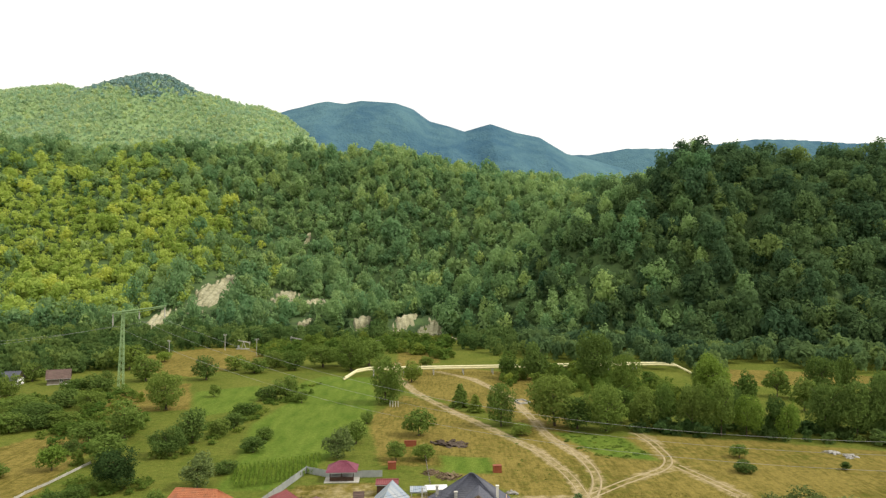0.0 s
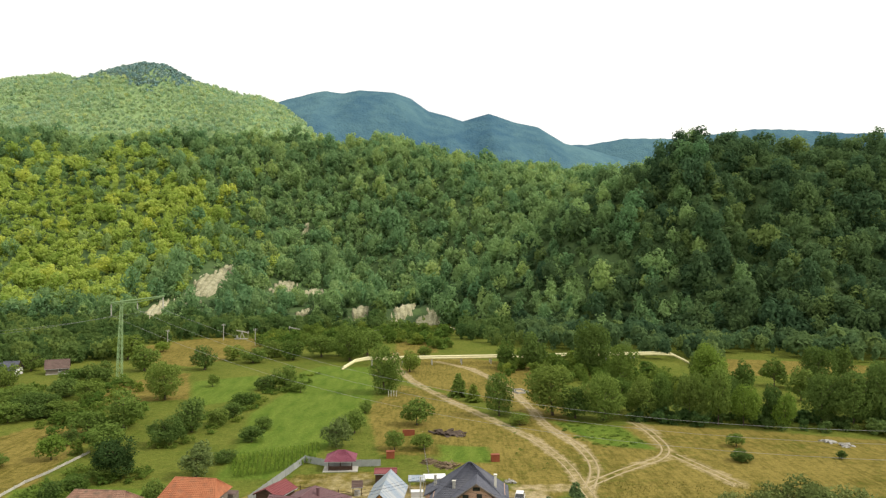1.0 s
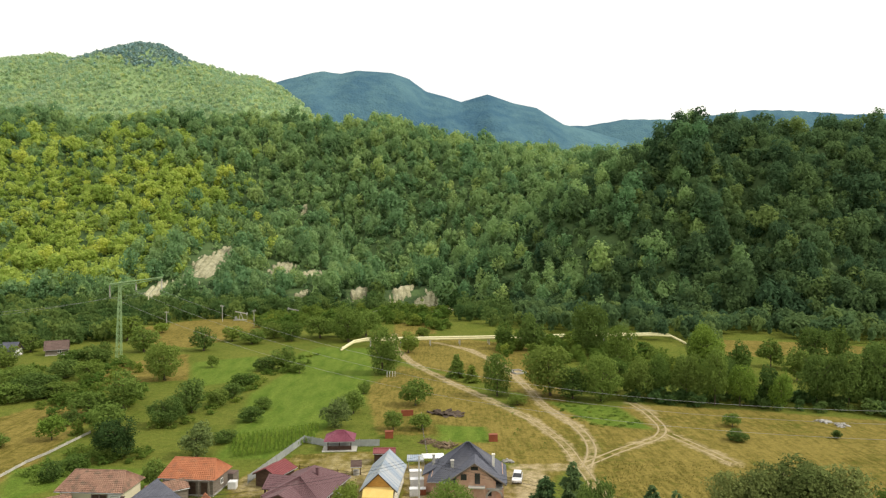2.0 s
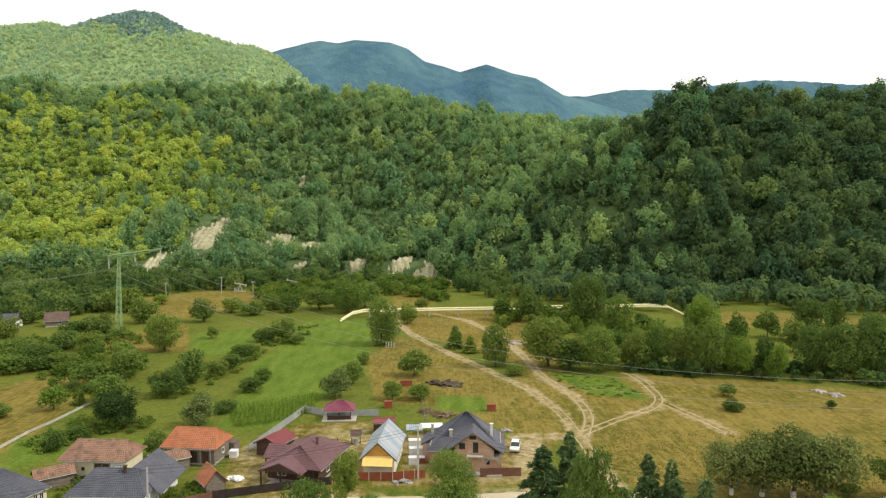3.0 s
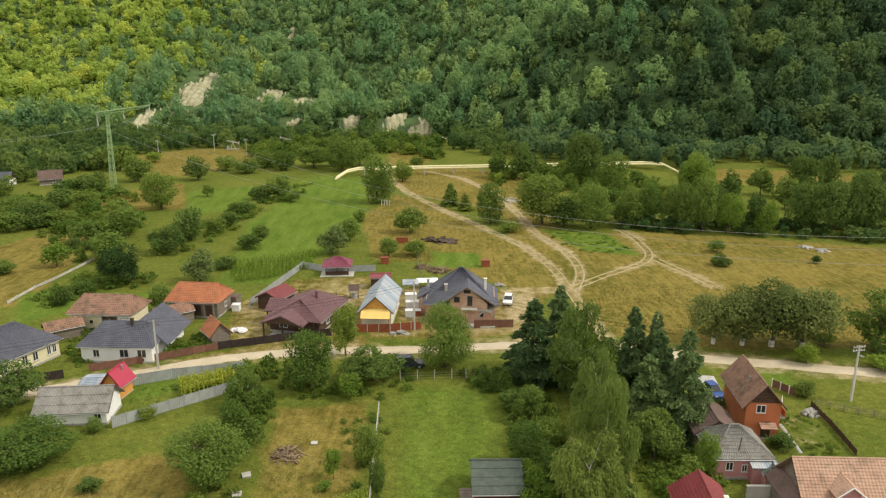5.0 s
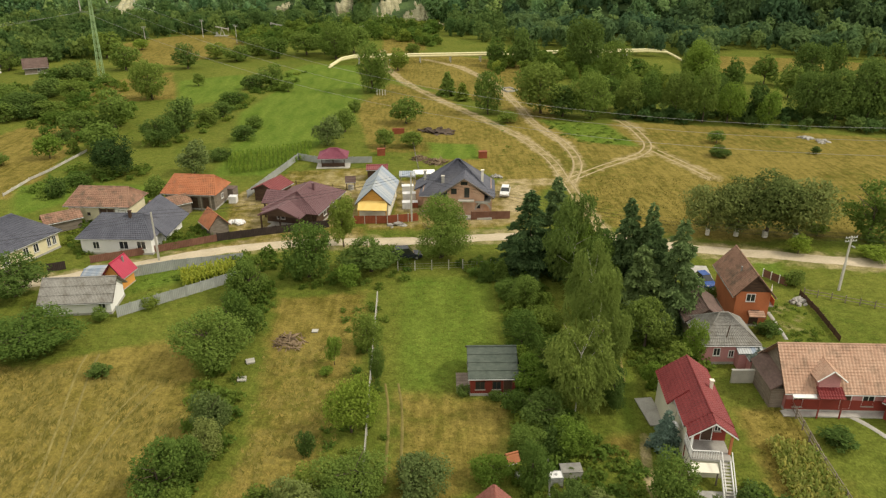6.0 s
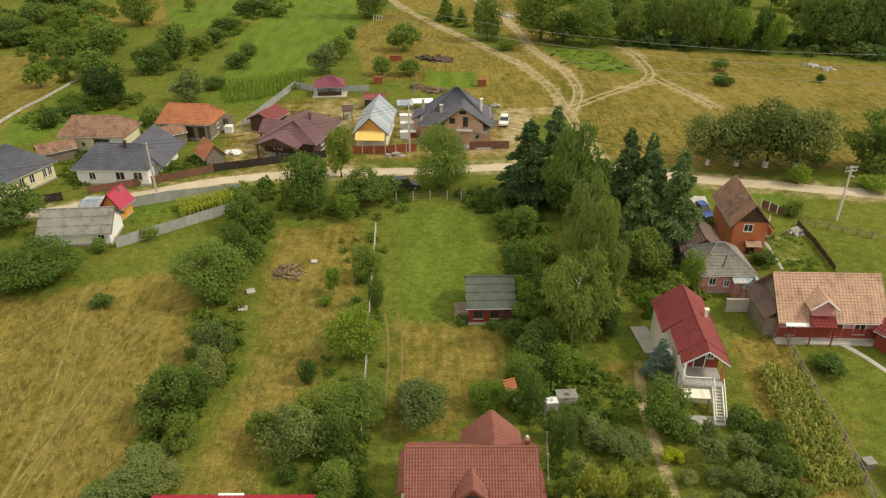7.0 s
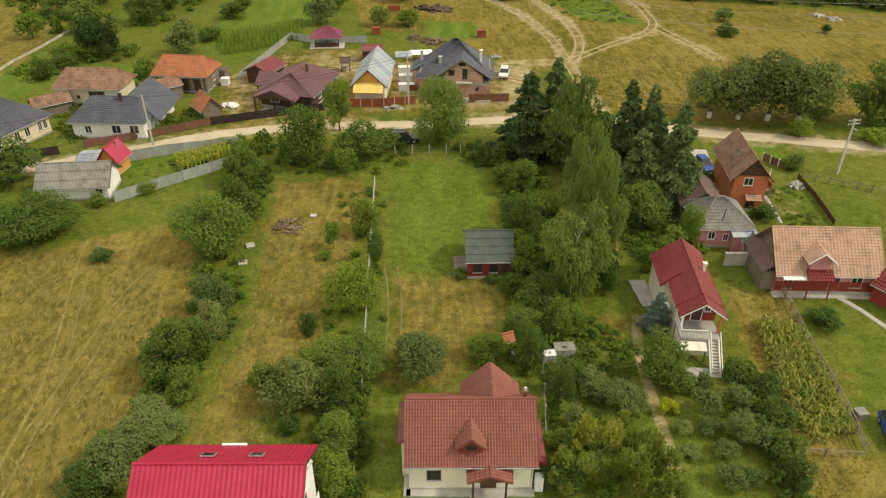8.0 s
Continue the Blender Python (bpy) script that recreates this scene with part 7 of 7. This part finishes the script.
fence("pale grey sheet fence across the garden", [(-41.3, 83.3), (-35.7, 87.9), (-27.5, 94.6)], 1.6, GREY_SHEET)
fence("pale grey sheet fence round the pavilion lawn", [(-35.1, 130.0), (-29.6, 155.5), (-23.7, 152.1), (-12.9, 152.7)], 1.5, GREY_SHEET)
fence("low dark rail fence in the yard", [(-28.8, 137.6), (-21.6, 135.4), (-17.1, 134.0)], 1.0, DARK_WOOD, style="rails")
fence("dark wooden board fence beside the lawn", [(51.4, 87.9), (51.2, 82.6), (50.4, 75.4)], 0.85, DARK_WOOD)
fence("weathered board fence along the lawn", [(52.1, 88.2), (56.6, 85.7), (61.3, 83.2)], 1.0, OLD_WOOD, style="rails")
fence("rustic pole fence between the plots", [(38.0, 62.2), (36.9, 52.9), (36.4, 46.1), (35.4, 39.2)], 1.1, OLD_WOOD, style="rails")
fence("low fence of two bare poles", [(29.2, 39.4), (32.1, 39.2), (35.2, 38.9)], 0.9, OLD_WOOD, 2.6, style="rails")
fence("wire fence on pale concrete posts between the plots", [(-7.4, 87.1), (-7.0, 71.4), (-6.6, 58.4), (-6.2, 47.0)], 1.5, PALE_CONCRETE, 3.0, "wire", PALE_CONCRETE, True)
fence("wire fence on pale concrete posts along the lawn", [(-5.0, 96.9), (2.6, 97.3), (11.1, 97.9)], 1.5, STEEL, 2.2, "wire", PALE_CONCRETE)
fence("wire fence on grey posts beside the garden", [(10.7, 52.8), (10.1, 46.6), (9.5, 41.4)], 1.4, STEEL, 2.5, "wire", CONCRETE)
fence("short white picket fence in the meadow", [(-16.7, 226.1), (-13.3, 226.0)], 1.7, STEEL, 0.8, "wire", WHITE)
fence("low brown fence with white posts beside the orange house", [(48.8, 94.0), (50.9, 90.7)], 1.2, BROWN_FENCE, 1.5, post_mat=WHITE)
fence("black sheet gate between the houses", [(-57.2, 97.3), (-55.0, 98.4)], 1.4, BLACK_FENCE)
fence("old plank fence behind the barns", [(-46.3, 123.5), (-44.5, 127.8), (-40.2, 128.3)], 1.0, OLD_WOOD, style="rails")
fence("low wire fence behind the houses", [(-2.5, 145.2), (-3.6, 159.2), (-4.7, 178.3)], 1.2, STEEL, 3.0, "wire", OLD_WOOD)
fence("long low pale wall across the field", [(-82.4, 131.8), (-82.3, 141.4), (-81.1, 148.0), (-79.9, 163.0)], 0.6, PALE_CONCRETE, 3.0)


# ---- poles, pylon, wires and pipes ----
def utility_pole(x, y, height, label, arms=True, lamp=False):
    top = thing("utility_pole", label, "pole", x, y, 0, 12, "utility poles")
    part("shaft", Shape().box(-0.15, 0.15, -0.12, 0.12, -0.2, height * 0.5).box(-0.11, 0.11, -0.09, 0.09, height * 0.5, height), PALE_CONCRETE, top)
    if arms:
        for z in (height - 0.25, height - 0.75):
            arm = part("crossarm", Shape().box(-0.95, 0.95, -0.05, 0.05, z - 0.05, z + 0.05), STEEL, top)
            for px in (-0.85, -0.4, 0.4, 0.85):
                part("insulator", Shape().tube((px, 0, z + 0.05), (px, 0, z + 0.25), 0.05, 0.035, 7), WHITE, arm)
    if lamp:
        part("lamp", Shape().box(-0.12, 0.12, -0.9, -0.3, height - 1.4, height - 1.25), STEEL, top)
    return top


utility_pole(57.7, 89.4, 8.3, "pale concrete utility pole with crossarms beside the road", True, True)
utility_pole(-42.1, 101.3, 8.0, "slim grey concrete utility pole beside the road", False)
utility_pole(-3.4, 117.2, 9.0, "slim grey concrete utility pole by the gate", False)


def wire(name, label, a, b, sag, r, group, mat=STEEL):
    a, b = Vector(a), Vector(b)
    s = Shape()
    n = 28
    pts = [a.lerp(b, i / n) - Vector((0, 0, 4 * sag * (i / n) * (1 - i / n))) for i in range(n + 1)]
    s.hose(pts, r, 5)
    tagged(new(name, s.mesh(name, mat)), label, "cable", group)


WIRE = plain("dull_aluminium_cable", (0.32, 0.33, 0.32), (0.42, 0.43, 0.42), 1, 5, 0.6, 0.3)
wire("power_line", "pale power cable sagging across the valley", (-100, 255, 25.5), (190, 95, 28), 21.0, 0.030, "power cables", WIRE)
wire("power_line", "pale power cable sagging across the valley", (-109, 256, 25.0), (182, 88, 27), 21.6, 0.030, "power cables", WIRE)
wire("power_line", "pale power cable sagging across the valley", (-118, 257, 22.6), (174, 81, 25), 21.0, 0.030, "power cables", WIRE)
wire("power_line", "pale power cable leaving the pylon", (-118, 257, 22.6), (-420, 330, 27), 16.0, 0.034, "power cables", WIRE)
wire("power_line", "pale power cable leaving the pylon", (-100, 255, 25.5), (-405, 340, 30), 16.0, 0.034, "power cables", WIRE)
for dx, dz in ((-0.85, 8.3), (0.85, 8.3), (-0.85, 7.8), (0.85, 7.8)):
    wire("street_cable", "thin cable from the utility pole along the road", (57.7 + dx * 0.3, 89.4 + dx, dz), (-3.4, 117.2 + dx, dz + 0.4), 1.6, 0.014, "street cables", RUBBER)
    wire("street_cable", "thin cable from the utility pole along the road", (57.7 + dx * 0.3, 89.4 + dx, dz), (100, 80 + dx, dz), 0.8, 0.014, "street cables", RUBBER)
    wire("street_cable", "thin cable between the utility poles", (-3.4, 117.2 + dx, dz + 0.4), (-42.1, 101.3 + dx, dz - 0.4), 1.0, 0.014, "street cables", RUBBER)
    wire("street_cable", "thin cable from the utility pole past the houses", (-42.1, 101.3 + dx, dz - 0.4), (-84, 84 + dx, dz - 0.6), 0.9, 0.014, "street cables", RUBBER)


def pylon():
    green = plain("green_painted_steel", (0.20, 0.31, 0.14), (0.30, 0.42, 0.21), 1, 6, 0.6)
    top = thing("pylon", "green lattice power pylon with one long crossarm", "pylon", -115.2, 256, 0, 5)
    H, w0, w1 = 28.6, 0.88, 0.32
    for sx in (-1, 1):
        for sy in (-1, 1):
            part("leg", Shape().tube((sx * w0, sy * w0, -0.2), (sx * w1 + 0.8, sy * w1, H), 0.15, 0.11, 6), green, top)
    n = 12
    for i in range(n):
        za, zb = H * i / n, H * (i + 1) / n
        for s in (-1, 1):
            br = Shape()
            wa, wb = w0 + (w1 - w0) * i / n, w0 + (w1 - w0) * (i + 1) / n
            oa, ob_ = 0.8 * i / n, 0.8 * (i + 1) / n
            br.tube((oa - wa * s, -wa, za), (ob_ + wb * s, -wb, zb), 0.06, sides=5).tube((oa + wa * s, wa, za), (ob_ - wb * s, wb, zb), 0.06, sides=5)
            br.tube((oa + wa * s, -wa, za), (ob_ + wb * s, wb, zb), 0.05, sides=5)
            part("brace", br, green, top)
    arm = Shape()
    x0, x1 = -2.8, 15.5
    for dy in (-0.4, 0.4):
        arm.tube((x0, dy, 27.4), (x1, dy, 29.8), 0.24, sides=6).tube((x0, dy, 27.1), (6, dy, 27.6), 0.16, sides=6).tube((6, dy, 27.6), (x1, dy, 29.5), 0.16, sides=6)
    for i in range(14):
        xa, xb = x0 + (x1 - x0) * i / 14, x0 + (x1 - x0) * (i + 1) / 14
        arm.tube((xa, -0.4, 27.2 + 2.4 * i / 14), (xb, 0.4, 27.4 + 2.4 * (i + 1) / 14), 0.05, sides=5)
    part("crossarm", arm, green, top)
    for x, z0, z1 in ((-2.8, 27.2, 22.8), (6.3, 28.0, 25.2), (15.2, 29.5, 25.6)):
        part("insulator", Shape().tube((x, 0, z0), (x, 0, z1), 0.22, 0.22, 8), PALE_CONCRETE, top, "hanging insulator string")


pylon()


def gas_pipes():
    paint = plain("pale_yellow_pipe_paint", (0.58, 0.53, 0.28), (0.74, 0.69, 0.42), 0.4, 4.0, 0.5)
    way = [(-38.5, 281, 0.2), (-34.5, 287, 2.2), (-30, 290, 2.7), (0, 293, 2.8), (30, 296, 2.85), (60, 300, 2.9), (90, 303, 2.9), (97, 302, 2.6), (101, 296, 0.6), (101.5, 292, -0.3)]
    for k in (0, 1):
        s = Shape()
        pts = [(x, y - k * 4.2, z - 0.15 * k) for x, y, z in way]
        s.hose(pts, 0.40, 12)
        tagged(new("pipeline", s.mesh("pipeline", paint)), "pale yellow overground pipeline on low supports", "pipeline", "pair of pipelines")
    for x in range(-28, 92, 12):
        y = 293 + x * 0.11
        top = thing("pipe_support", "low concrete trestle under the pipelines", "support", x, y, 0, 4, "pipe supports")
        for dy in (0.0, -4.2):
            part("leg", Shape().box(-0.18, 0.18, dy - 0.18, dy + 0.18, -0.1, 2.2), CONCRETE, top)
        part("crossbeam", Shape().box(-0.2, 0.2, -4.7, 0.5, 2.2, 2.4), CONCRETE, top)


gas_pipes()


# ---- vehicles ----
def car(label, x, y, rz, paint, length=4.2, wide=1.75, high=1.5):
    top = thing("car", label, "car", x, y, 0, rz)
    l, w = length / 2, wide / 2
    side = [(-l, 0.35), (-l, 0.8), (-l + 0.15, 0.95), (l * 0.42, 0.98), (l - 0.2, 0.85), (l, 0.65), (l, 0.35)]
    cabin_ = [(-l + 0.25, 0.95), (-l + 0.6, high), (l * 0.1, high), (l * 0.5, 0.98)]
    me = Shape().prism(side, -w, w).mesh("body", paint)
    body = part("body", me, paint, top)
    v = [(px, sy * (w - 0.05 - 0.16 * (pz > 1.2)), pz) for sy in (-1, 1) for px, pz in cabin_]
    cb = Shape()
    cb.v, cb.f = v, [(0, 1, 2, 3), (7, 6, 5, 4), (0, 4, 5, 1), (1, 5, 6, 2), (2, 6, 7, 3)]
    part("cabin", cb, GLASS, top)
    part("roof", Shape().box(-l + 0.55, l * 0.12, -w + 0.18, w - 0.18, high, high + 0.04), paint, top)
    for sx in (-1, 1):
        for sy in (-1, 1):
            wh = part("wheel", Shape().tube((sx * l * 0.62, sy * (w - 0.2), 0.32), (sx * l * 0.62, sy * (w + 0.02), 0.32), 0.32, 0.32, 14), RUBBER, top)
            part("rim", Shape().tube((sx * l * 0.62, sy * (w + 0.02), 0.32), (sx * l * 0.62, sy * (w + 0.035), 0.32), 0.2, 0.18, 10), STEEL, wh)
        for sy in (-1, 1):
            part("headlight" if sx > 0 else "tail_light", Shape().box(sx * l - 0.03, sx * l + 0.03, sy * w * 0.7 - 0.15, sy * w * 0.7 + 0.15, 0.62, 0.76), WHITE if sx > 0 else RED_WALL, body)
    return top


WHITE_CAR = plain("white_car_paint", (0.70, 0.71, 0.72), (0.78, 0.78, 0.78), 1, 4, 0.25)
BLUE_CAR = plain("blue_car_paint", (0.015, 0.055, 0.22), (0.03, 0.09, 0.32), 1, 4, 0.25)
DARK_CAR = plain("dark_blue_grey_car_paint", (0.02, 0.025, 0.035), (0.05, 0.06, 0.075), 1, 4, 0.25)
car("white hatchback parked beside the unfinished house", 14.4, 131.2, -100, WHITE_CAR)
car("blue car parked on the lawn", 38.9, 41.2, -105, BLUE_CAR)
car("dark car parked under the roadside tree", -3.8, 101.5, 10, DARK_CAR, 4.6, 1.8, 1.9)
car("blue pickup parked in the yard", 39.3, 91.6, -80, BLUE_CAR, 3.8, 1.6, 1.6)


# ---- loose things in the yards ----
def heap(name, label, cat, x, y, r, high, mat, seed, lumps=14):
    """A pile of lumps, shaped from squashed balls and rough blocks."""
    rng = random.Random(seed)
    bm = bmesh.new()
    for i in range(lumps):
        a, q = rng.uniform(0, 6.28), r * rng.uniform(0, 1) ** 0.6
        s = rng.uniform(0.25, 0.5) * r
        thin = (rng.uniform(0.9, 1.6), 0.16, 0.14) if name == "brush_pile" else (1, 1, 1)
        m = Matrix.Translation((q * math.cos(a), q * math.sin(a), high * (1 - q / r) * 0.5)) @ Euler((rng.uniform(-0.5, 0.5), rng.uniform(-0.5, 0.5), rng.uniform(0, 6.28) if name == "brush_pile" else a)).to_matrix().to_4x4() @ Matrix.Diagonal((s * thin[0], s * rng.uniform(0.5, 1) * thin[1], max(0.12, high * 0.4) * thin[2], 1))
        bmesh.ops.create_icosphere(bm, subdivisions=1, radius=1.0, matrix=m)
    for v in bm.verts:
        v.co += Vector((rng.uniform(-1, 1), rng.uniform(-1, 1), rng.uniform(-1, 1))) * (0.03 if name == "brush_pile" else 0.08) * r
        v.co.z = max(v.co.z, -0.05)
    me = bpy.data.meshes.new(name)
    bm.to_mesh(me)
    bm.free()
    me.materials.append(mat)
    ob = tagged(new(name, me), label, cat, kind="stuff")
    ob.location = (x, y, 0)


BROWN_HEAP = plain("brushwood_and_earth", (0.085, 0.060, 0.038), (0.26, 0.19, 0.12), 0.8, 5, 0.95, strength=0.8)
DARK_SOIL = plain("dark_soil", (0.045, 0.032, 0.025), (0.10, 0.075, 0.055), 0.8, 5, 0.95, strength=0.8)
GREY_STONE = plain("grey_rubble_stone", (0.20, 0.19, 0.17), (0.40, 0.39, 0.36), 0.8, 4, 0.9, strength=0.7)
heap("brush_pile", "heap of brown brushwood and earth on the grass", "heap", -17.6, 76.6, 2.0, 1.0, BROWN_HEAP, 3, 70)
heap("rubble_heap", "pile of pale rubble on the dry field", "rubble", 93.1, 171.8, 1.7, 0.5, GREY_STONE, 4, 24)
heap("rubble_heap", "pile of pale rubble on the dry field", "rubble", 95.4, 168.5, 1.7, 0.5, GREY_STONE, 5, 18)
heap("soil_bed", "dark dug soil bed on the dry grass", "soil", 0.0, 180.9, 3.0, 0.3, DARK_SOIL, 6, 16)
heap("soil_bed", "dark dug soil bed on the dry grass", "soil", 3.7, 179.6, 3.0, 0.3, DARK_SOIL, 7, 16)
heap("sheet_heap", "heap of crumpled white plastic sheet in the yard", "heap", -33.9, 116.5, 1.5, 0.9, TARP, 8)
heap("rubble_heap", "small heap of pale stone beside the road", "rubble", -6.1, 115.2, 1.4, 0.5, GREY_STONE, 11)
heap("brush_pile", "heap of branches and planks behind the houses", "heap", 1.0, 152.8, 2.6, 1.2, BROWN_HEAP, 12, 70)
heap("brush_pile", "stack of old planks behind the houses", "heap", -2.7, 155.8, 2.0, 1.2, BROWN_HEAP, 13, 60)
heap("rubble_heap", "pale stone heap in the flower garden", "rubble", 50.0, 85.9, 1.2, 0.9, GREY_STONE, 14)
heap("rubble_heap", "grey stones in the weeds", "rubble", 13.8, 142.2, 1.2, 0.6, GREY_STONE, 15)


def block(name, label, cat, spot, size, mat, rz=0.0, z=0.0, lid=None):
    """A chest-like thing with a lid or top board."""
    top = thing(name, label, cat, *spot, z, rz)
    a, b, c = size
    part("body", Shape().box(-a / 2, a / 2, -b / 2, b / 2, 0, c), mat, top)
    part("top_board", Shape().box(-a / 2 - 0.05, a / 2 + 0.05, -b / 2 - 0.05, b / 2 + 0.05, c, c + 0.06), lid or mat, top)


def pump_jack(x, y, rz, nod):
    """An oil well pump: walking beam on a trestle, head and counterweight."""
    top = thing("pump_jack", "pale grey oil pump jack at the foot of the hill", "pump", x, y, float(land(x, y)), rz, "oil pumps")
    part("base", Shape().box(-3.6, 3.0, -0.7, 0.7, -0.2, 0.35), CONCRETE, top)
    for sy in (-1, 1):
        part("leg", Shape().tube((-0.9, sy * 0.6, 0.3), (0.1, sy * 0.2, 3.9), 0.11, sides=6).tube((1.3, sy * 0.6, 0.3), (0.1, sy * 0.2, 3.9), 0.11, sides=6), PALE_CONCRETE, top)
    m = pose(0.1, 0, 4.0, 0, nod, 0)
    beam = part("walking_beam", Shape().box(-3.0, 3.0, -0.16, 0.16, -0.2, 0.25), PALE_CONCRETE, top, "", m)
    part("head", Shape().prism([(2.9, 0.7), (3.35, 0.6), (3.5, -0.2), (3.3, -1.0), (2.9, -0.5)], -0.15, 0.15), PALE_CONCRETE, beam)
    part("counterweight", Shape().box(-2.9, -2.0, -0.5, 0.5, 0.6, 2.0), STEEL, top)
    part("gearbox", Shape().box(-2.9, -1.7, -0.45, 0.45, 0.3, 1.3), STEEL, top)
    part("polished_rod", Shape().tube((3.3, 0, 0), (3.3, 0, 3.2), 0.05, sides=5), STEEL, top)


pump_jack(-104.0, 373.0, 8, 12)
pump_jack(-79.0, 387.0, 172, -10)
pump_jack(-33.0, 380.0, 175, 14)
block("pump_housing", "low pale pump house with a flat roof", "pump house", (-154.0, 380.0), (8.5, 3.0, 2.2), PALE_CONCRETE, 6)
for x, y in ((-130.0, 340.0), (-112.0, 368.0), (-90.0, 346.0)):
    utility_pole(x, y, 8.4, "pale concrete utility pole in the dry field", True)
block("slab", "pale concrete slab in the grass", "slab", (-21.5, 68.5), (0.9, 0.8, 0.15), PALE_CONCRETE, 10)
block("slab", "pale concrete slab in the grass", "slab", (-21.4, 72.2), (0.9, 0.9, 0.15), PALE_CONCRETE, 20)
block("pallet", "wrapped white pallet of building blocks", "pallet", (-4.5, 124.0), (1.5, 1.3, 1.2), TARP, 4)
block("pallet", "wrapped white pallet of building blocks", "pallet", (-3.0, 124.6), (1.1, 1.2, 1.0), RED_FENCE, 4, 0, TARP)
block("pallet", "wrapped white pallet of building blocks", "pallet", (-4.1, 128.1), (2.4, 1.4, 1.5), TARP, 4)
block("pallet", "wrapped white pallet of building blocks", "pallet", (-4.5, 132.5), (2.2, 1.4, 1.5), TARP, 4)
block("paved_yard", "grey concrete yard beside the orange house", "paving", (39.4, 93.7), (3.4, 8.0, 0.1), CONCRETE, -8)
block("coop", "small grey plank coop beside the barn", "shed", (-38.7, 130.7), (2.6, 2.2, 1.9), OLD_WOOD, -10, 0, ROOF["brown"])
block("slab", "small pale slab in the grass", "slab", (-14.8, 79.1), (0.7, 0.6, 0.15), PALE_CONCRETE, 0)
cube_tank = thing("water_tank", "white plastic water tank in a steel cage", "tank", 11.2, 51.1, 0, 4)
part("pallet", Shape().box(-0.62, 0.62, -0.52, 0.52, 0, 0.14), OLD_WOOD, cube_tank)
part("bottle", Shape().box(-0.56, 0.56, -0.46, 0.46, 0.14, 1.12), TARP, cube_tank)
part("cap", Shape().tube((0, 0, 1.12), (0, 0, 1.2), 0.12, sides=10), STEEL, cube_tank)
for h in (0.18, 0.42, 0.66, 0.9, 1.13):
    part("cage_bar", Shape().box(-0.60, 0.60, -0.50, -0.47, h, h + 0.03).box(-0.60, 0.60, 0.47, 0.50, h, h + 0.03).box(-0.60, -0.57, -0.47, 0.47, h, h + 0.03).box(0.57, 0.60, -0.47, 0.47, h, h + 0.03), STEEL, cube_tank)
for x in (-0.59, -0.2, 0.2, 0.59):
    for y in (-0.51, 0.51):
        part("cage_post", Shape().box(x - 0.015, x + 0.015, y - 0.015, y + 0.015, 0.14, 1.16), STEEL, cube_tank)
block("hen_house", "small pale hen house with a grey roof", "hen house", (12.8, 52.2), (1.9, 1.2, 0.9), PALE_CONCRETE, 3, 0, ROOF["grey"])
block("crate", "grey crate among the bushes", "crate", (8.1, 51.8), (0.9, 0.8, 0.8), STEEL, 15)
block("crate", "rust-red metal box in the meadow", "box", (11.8, 156.3), (1.8, 1.2, 1.5), RED_FENCE, 5)
block("crate", "rust-red metal box behind the houses", "box", (-11.3, 158.9), (1.8, 1.2, 1.5), RED_FENCE, 5)
block("gate_panel", "rust-red sheet gate in the meadow", "gate", (-8.1, 178.0), (3.0, 0.4, 1.4), RED_FENCE, 2)
basin = thing("cistern", "open pale concrete basin in the meadow", "basin", 25.5, 233.1, 0, 20)
part("floor_slab", Shape().box(-1.7, 1.7, -2.6, 2.6, -0.2, 0.08), TRACK_DIRT, basin, "earth-stained floor")
for x0, x1, y0, y1 in ((-1.95, -1.7, -2.85, 2.85), (1.7, 1.95, -2.85, 2.85), (-1.7, 1.7, -2.85, -2.6), (-1.7, 1.7, 2.6, 2.85)):
    part("rim_wall", Shape().box(x0, x1, y0, y1, -0.2, 0.55), CONCRETE, basin)
block("kennel", "small wooden kennel by the pole fence", "kennel", (37.1, 43.4), (0.9, 0.8, 0.7), OLD_WOOD, 8, 0, ROOF["grey"])
block("courtyard", "paved grey yard beside the terrace house", "paving", (23.0, 61.7), (1.8, 4.6, 0.12), CONCRETE, 5)
block("tank", "white round-topped water tank on a stand", "tank", (-37.2, 127.7), (1.4, 1.4, 1.2), TARP, 0)
top = thing("hen_coop", "little shed with an orange tile roof", "shed", 7.4, 53.5, 0, 20)
part("wall", Shape().box(-0.5, 0.5, -0.5, 0.5, 0, 1.1), OLD_WOOD, top)
put_roof(top, 1.0, 1.0, 1.1, 1.6, 0, 0.15, ROOF["orange_tile"], 0.3, 0)
PATH_WAY = [(42.5, 62.0), (44.3, 59.8), (45.2, 58.0), (46.1, 55.5), (47.4, 51.5)]
ribbon("garden_path", PATH_WAY, 0.7, "pale concrete garden path across the lawn", 0.06, PALE_CONCRETE, 9)
ribbon("garden_path", [(44.9, 83.2), (44.6, 79.8), (44.1, 76.0)], 0.55, "narrow pale concrete path through the flower garden", 0.05, CONCRETE, 12)
